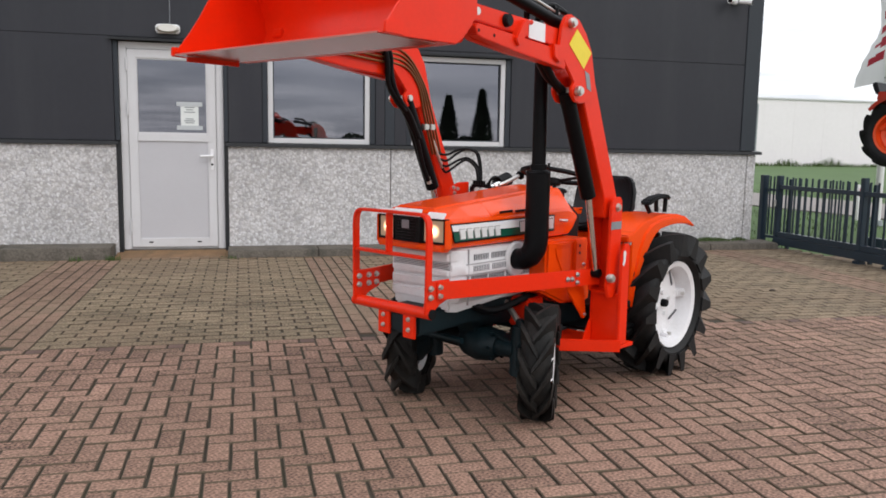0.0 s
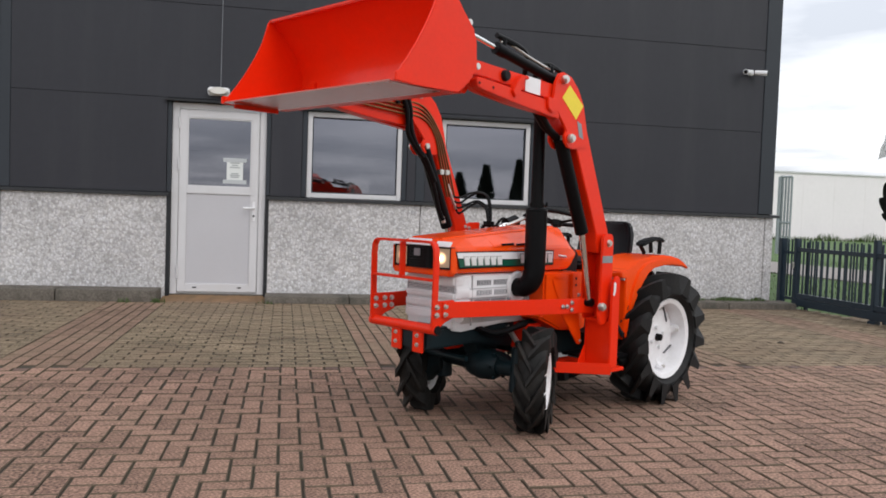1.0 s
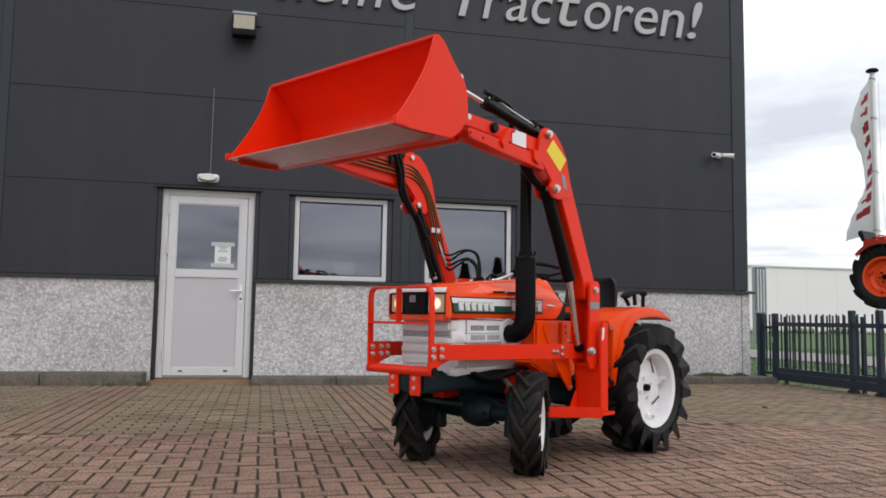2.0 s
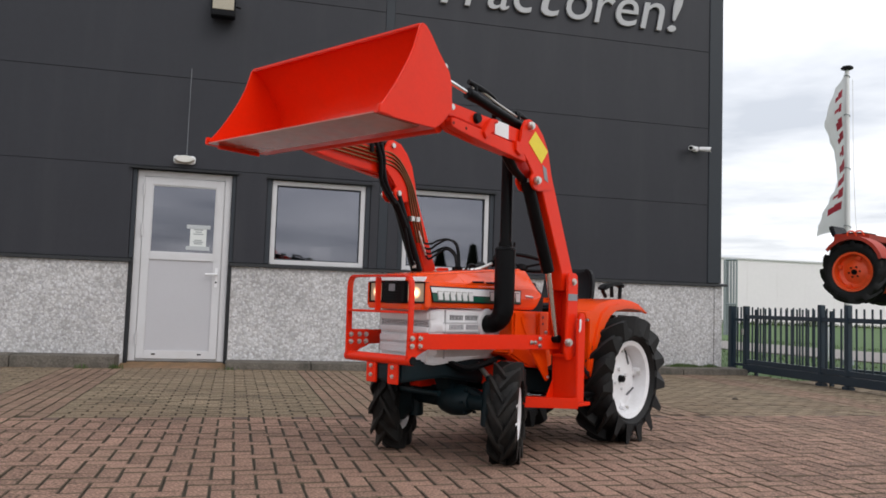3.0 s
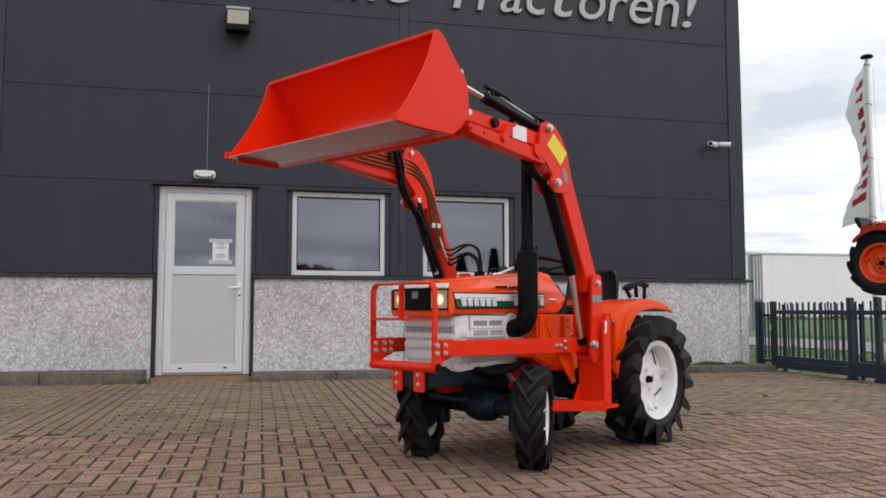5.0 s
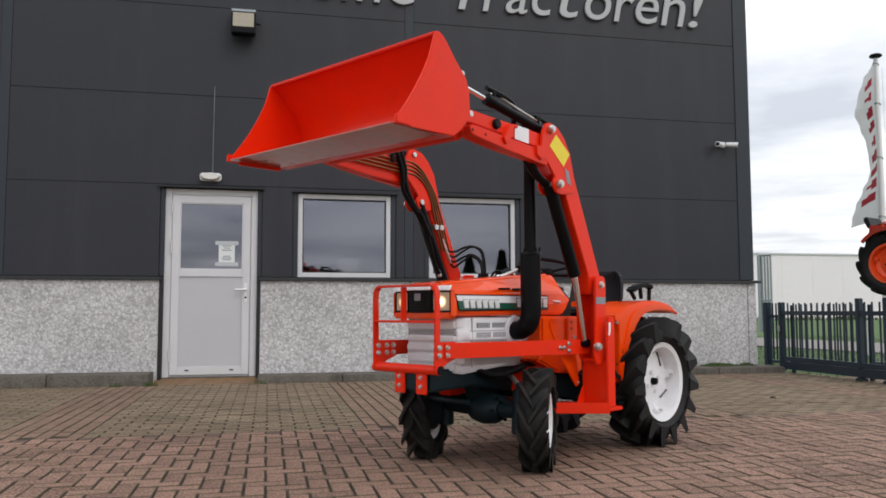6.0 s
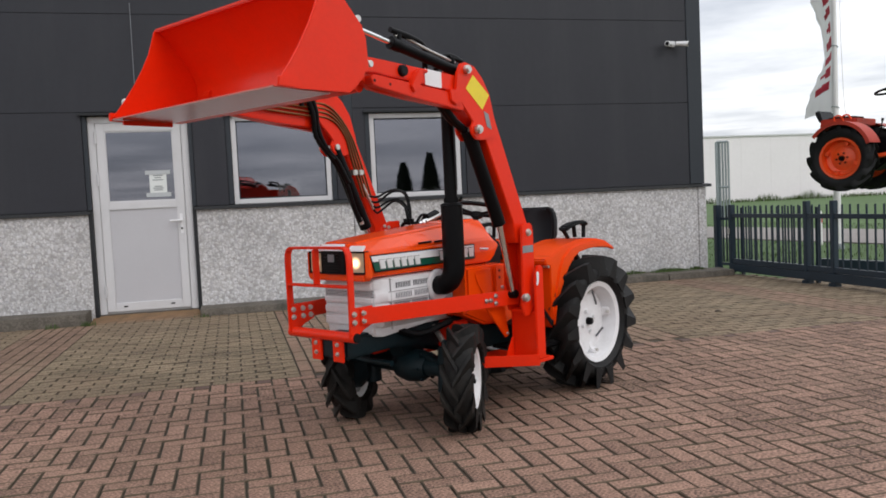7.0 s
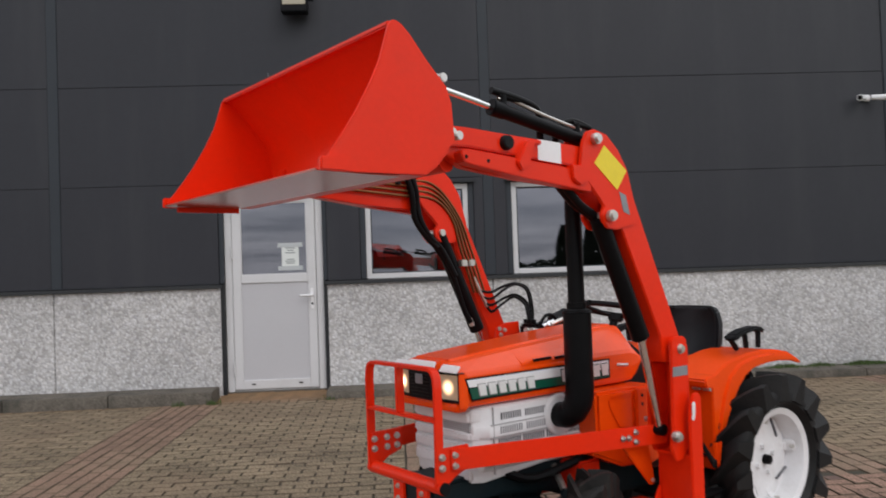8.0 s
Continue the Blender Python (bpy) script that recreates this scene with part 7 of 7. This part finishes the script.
def tufts():
    r = random.Random(8)
    s = []
    for cx, half, n in ((4.75, 0.30, 420), (5.35, 0.34, 600), (5.95, 0.26, 420), (6.35, 0.2, 220), (6.85, 0.32, 800), (7.25, 0.14, 200), (3.0, 0.1, 30)):
        for k in range(n):
            x = cx + r.gauss(0, 0.45) * half
            s.append((x, -0.02 - abs(r.gauss(0, 0.05)), 0.080, 1 - min(0.6, abs(x - cx) / half * 0.6)))
    blades("grass_tufts", s, 0.02, 0.06, 0.004, M_BLADE, "low green grass and moss tufts on the kerb", "grass", 3)
    s = []
    for cx, n in ((-0.06, 70), (-0.4, 25), (1.10, 30)):
        for k in range(n):
            s.append((cx + r.gauss(0, 0.035), -0.385 + r.gauss(0, 0.018), -0.005, 1.0))
    blades("weeds", s, 0.02, 0.07, 0.004, M_BLADE, "small weeds in the joint at the door step", "weed", 5)
    s = []
    for k in range(5200):
        x = r.uniform(10.5, 95)
        c = 0.35 + 0.65 * max(0.0, math.sin(x * 0.9) * math.sin(x * 0.37 + 1)) ** 1.0
        s.append((x, 51.3 + r.gauss(0, 0.25), -0.08, c))
    blades("tall_weeds", s, 0.25, 1.15, 0.028, M_BLADE, "tall uneven weeds along the foot of the hall", "weed", 6)
    s = []
    for k in range(9000):
        x, y = r.uniform(7.95, 19), r.uniform(-3, 14)
        if abs((x - 14.6) * 0.99 + (y - 8.0) * 0.13) < 2.05:
            continue
        s.append((x, y, -0.072, 1.0))
    blades("verge_grass", s, 0.03, 0.08, 0.006, M_BLADE, "mown green grass of the verge behind the gate", "grass", 7)


tufts()


def conifer(x, y, h, wide, seed):
    """A dark columnar conifer of many small drooping sprays on a tapered trunk."""
    t = empty("conifer", pose(x, y, -0.07))
    tagged(t, "dark columnar conifer across the yard", "tree", group="conifers")
    part("trunk", cyl(B(), (0, 0, 0), (0, 0, h * 0.9), 0.12, 0.02, 10), M_BARK, t)
    r = random.Random(seed)
    vs, fs = [], []
    for k in range(4600):
        f = r.random() ** 0.8
        z = 0.25 + f * (h - 0.3)
        rad = wide * (1 - f) ** 0.55 * (0.62 + 0.38 * r.random()) * (1 + 0.18 * math.sin(9 * f + seed))
        a = r.uniform(0, 2 * math.pi)
        c = Vector((math.cos(a) * rad, math.sin(a) * rad, z))
        o = Vector((math.cos(a), math.sin(a), r.uniform(0.2, 1.2))) * r.uniform(0.10, 0.22)
        s = Vector((-math.sin(a), math.cos(a), r.uniform(-0.5, 0.5))) * r.uniform(0.05, 0.10)
        n = len(vs)
        vs += [tuple(c - s), tuple(c + o * 0.5 - s * 0.2 + Vector((0, 0, 0.02))), tuple(c + o), tuple(c + s)]
        fs += [(n, n + 1, n + 2, n + 3)]
    me = bpy.data.meshes.new("crown")
    me.from_pydata(vs, [], fs)
    me.materials.append(M_LEAF)
    share("crown", me, t, Matrix.Identity(4))


conifer(12.0, -40.0, 5.1, 0.74, 1)
conifer(13.8, -40.3, 5.7, 0.80, 2)
conifer(15.9, -40.0, 6.1, 0.84, 3)


def hedge():
    r = random.Random(12)
    vs, fs = [], []
    for k in range(11000):
        x, z = r.uniform(6.5, 22.0), 2.05 * r.random() ** 0.75
        top = 3.1 + 0.18 * math.sin(x * 1.7) + 0.10 * math.sin(x * 4.3)
        c = Vector((x, -41.5 + r.gauss(0, 0.28), -0.07 + z * top / 2.05))
        a, w = r.uniform(0, 6.28), r.uniform(0.06, 0.13)
        u, v = Vector((math.cos(a), math.sin(a), r.uniform(-0.6, 0.6))) * w, Vector((r.uniform(-0.5, 0.5), r.uniform(-0.5, 0.5), 1)) * w
        n = len(vs)
        vs += [tuple(c - u), tuple(c - v), tuple(c + u), tuple(c + v)]
        fs += [(n, n + 1, n + 2, n + 3)]
    me = bpy.data.meshes.new("hedge")
    me.from_pydata(vs, [], fs)
    me.materials.append(M_LEAF)
    tagged(new("hedge", me), "low dark green hedge across the yard", "hedge", kind="stuff")


hedge()


def clod():
    bm = B()
    skin(bm, [ring(Vector((0, 0, z)), Vector((1, 0.2, 0)), Vector((-0.2, 0.8, 0)), r, 9) for r, z in ((0.030, 0.0), (0.026, 0.010), (0.012, 0.017))])
    tagged(finish("dirt_clod", bm, M_BARK, m=pose(5.65, -2.95, 0.001)), "small dark clod of dirt on the paving", "clod")


clod()


# ---- pavers ----
def paver_faces():
    """One paver with a small chamfer round its top; middle of the top at the origin."""
    a, b, c, d = 0.0906, 0.0428, 0.0035, 0.045
    v = [(-a, -b, -d), (a, -b, -d), (a, b, -d), (-a, b, -d), (-a, -b, -c), (a, -b, -c), (a, b, -c), (-a, b, -c), (-a + c, -b + c, 0), (a - c, -b + c, 0), (a - c, b - c, 0), (-a + c, b - c, 0)]
    f = [(0, 1, 5, 4), (1, 2, 6, 5), (2, 3, 7, 6), (3, 0, 4, 7), (4, 5, 9, 8), (5, 6, 10, 9), (6, 7, 11, 10), (7, 4, 8, 11), (8, 9, 10, 11)]
    return np.array(v), np.array(f)


def lay_pavers():
    V, Fc = paver_faces()
    Hv = V.copy()
    Hv[:, 0] *= 0.0434 / 0.0906
    rng = np.random.default_rng(4)
    places = paver_places()
    EDGE_IDS = [1] * 8 + [0]
    meshes = {}
    for key, verts, mat in (("red", V, M_PAVER), ("grey", V, M_PAVERGREY)):
        me = bpy.data.meshes.new("paver_" + key)
        me.from_pydata([tuple(p) for p in verts], [], [tuple(int(i) for i in q) for q in Fc])
        me.materials.append(mat)
        me.materials.append(M_JOINTEDGE)
        me.polygons.foreach_set("material_index", EDGE_IDS)
        meshes[key] = me
    joined = {0: ([], []), 1: ([], []), 2: ([], []), 3: ([], []), 4: ([], [])}
    singles = 0
    for x, y, turn, kind in places:
        dz, tx, ty, tz = rng.normal(0, 0.0012), rng.normal(0, 0.006), rng.normal(0, 0.006), rng.normal(0, 0.009)
        dx, dy = rng.normal(0, 0.0011, 2)
        if 0.55 < x < 3.4 and -6.75 < y < -4.75 and turn < 2 and singles < 300 and kind == 0:
            m = Matrix.LocRotScale((x + dx, y + dy, dz), Euler((tx, ty, tz + (math.pi / 2 if turn == 1 else 0))), None)
            share("paver", meshes["red"], pavement, m)
            singles += 1
            continue
        W = (Hv if turn == 2 else V).copy()
        if turn == 1:
            W = np.stack([-W[:, 1], W[:, 0], W[:, 2]], 1)
        W[:, 2] += W[:, 0] * tx + W[:, 1] * ty + dz
        c, s = math.cos(tz), math.sin(tz)
        W = np.stack([W[:, 0] * c - W[:, 1] * s + x + dx, W[:, 0] * s + W[:, 1] * c + y + dy, W[:, 2]], 1)
        vs, fs = joined[kind]
        fs.append(Fc + 12 * len(vs))
        vs.append(W)
    for kind, name, mat in ((0, "red_pavers", M_PAVER), (1, "grey_pavers", M_PAVERGREY), (2, "border_half_pavers", M_PAVERDARK), (3, "doorstep_pavers", M_PAVERSOIL), (4, "band_pavers", M_PAVERBAND)):
        vs, fs = joined[kind]
        me = bpy.data.meshes.new(name)
        me.from_pydata(np.concatenate(vs).tolist(), [], np.concatenate(fs).tolist())
        me.materials.append(mat)
        me.materials.append(M_JOINTEDGE)
        me.polygons.foreach_set("material_index", EDGE_IDS * len(vs))
        ob = new(name, me)
        ob.parent = pavement
        tagged(ob, kind="stuff")


M_JOINTEDGE = material("dirty_paver_edge", (0.110, 0.078, 0.054), 0.95, vary=0.3, scale=4, fine=80, dirt=(0.060, 0.058, 0.026), dirt_amount=0.5, dirt_scale=1.4)
M_PAVERBAND = material("worn_red_paver", (0.234, 0.148, 0.105), 0.8, spec=0.3, vary=0.42, scale=1.1, fine=110, bump=1.0, bump_scale=170, island=0.22, grit=3.2, dirt=(0.19, 0.155, 0.10), dirt_amount=0.6, dirt_scale=1.2)
M_PAVERSOIL = material("soiled_brown_paver", (0.20, 0.125, 0.072), 0.85, vary=0.3, scale=2, fine=110, bump=0.5, island=0.4, dirt=(0.12, 0.075, 0.035), dirt_amount=0.7, dirt_scale=3)
M_PAVERDARK = material("dark_paver", (0.12, 0.07, 0.055), 0.8, vary=0.3, scale=3, fine=120, bump=0.5, island=0.5)
lay_pavers()
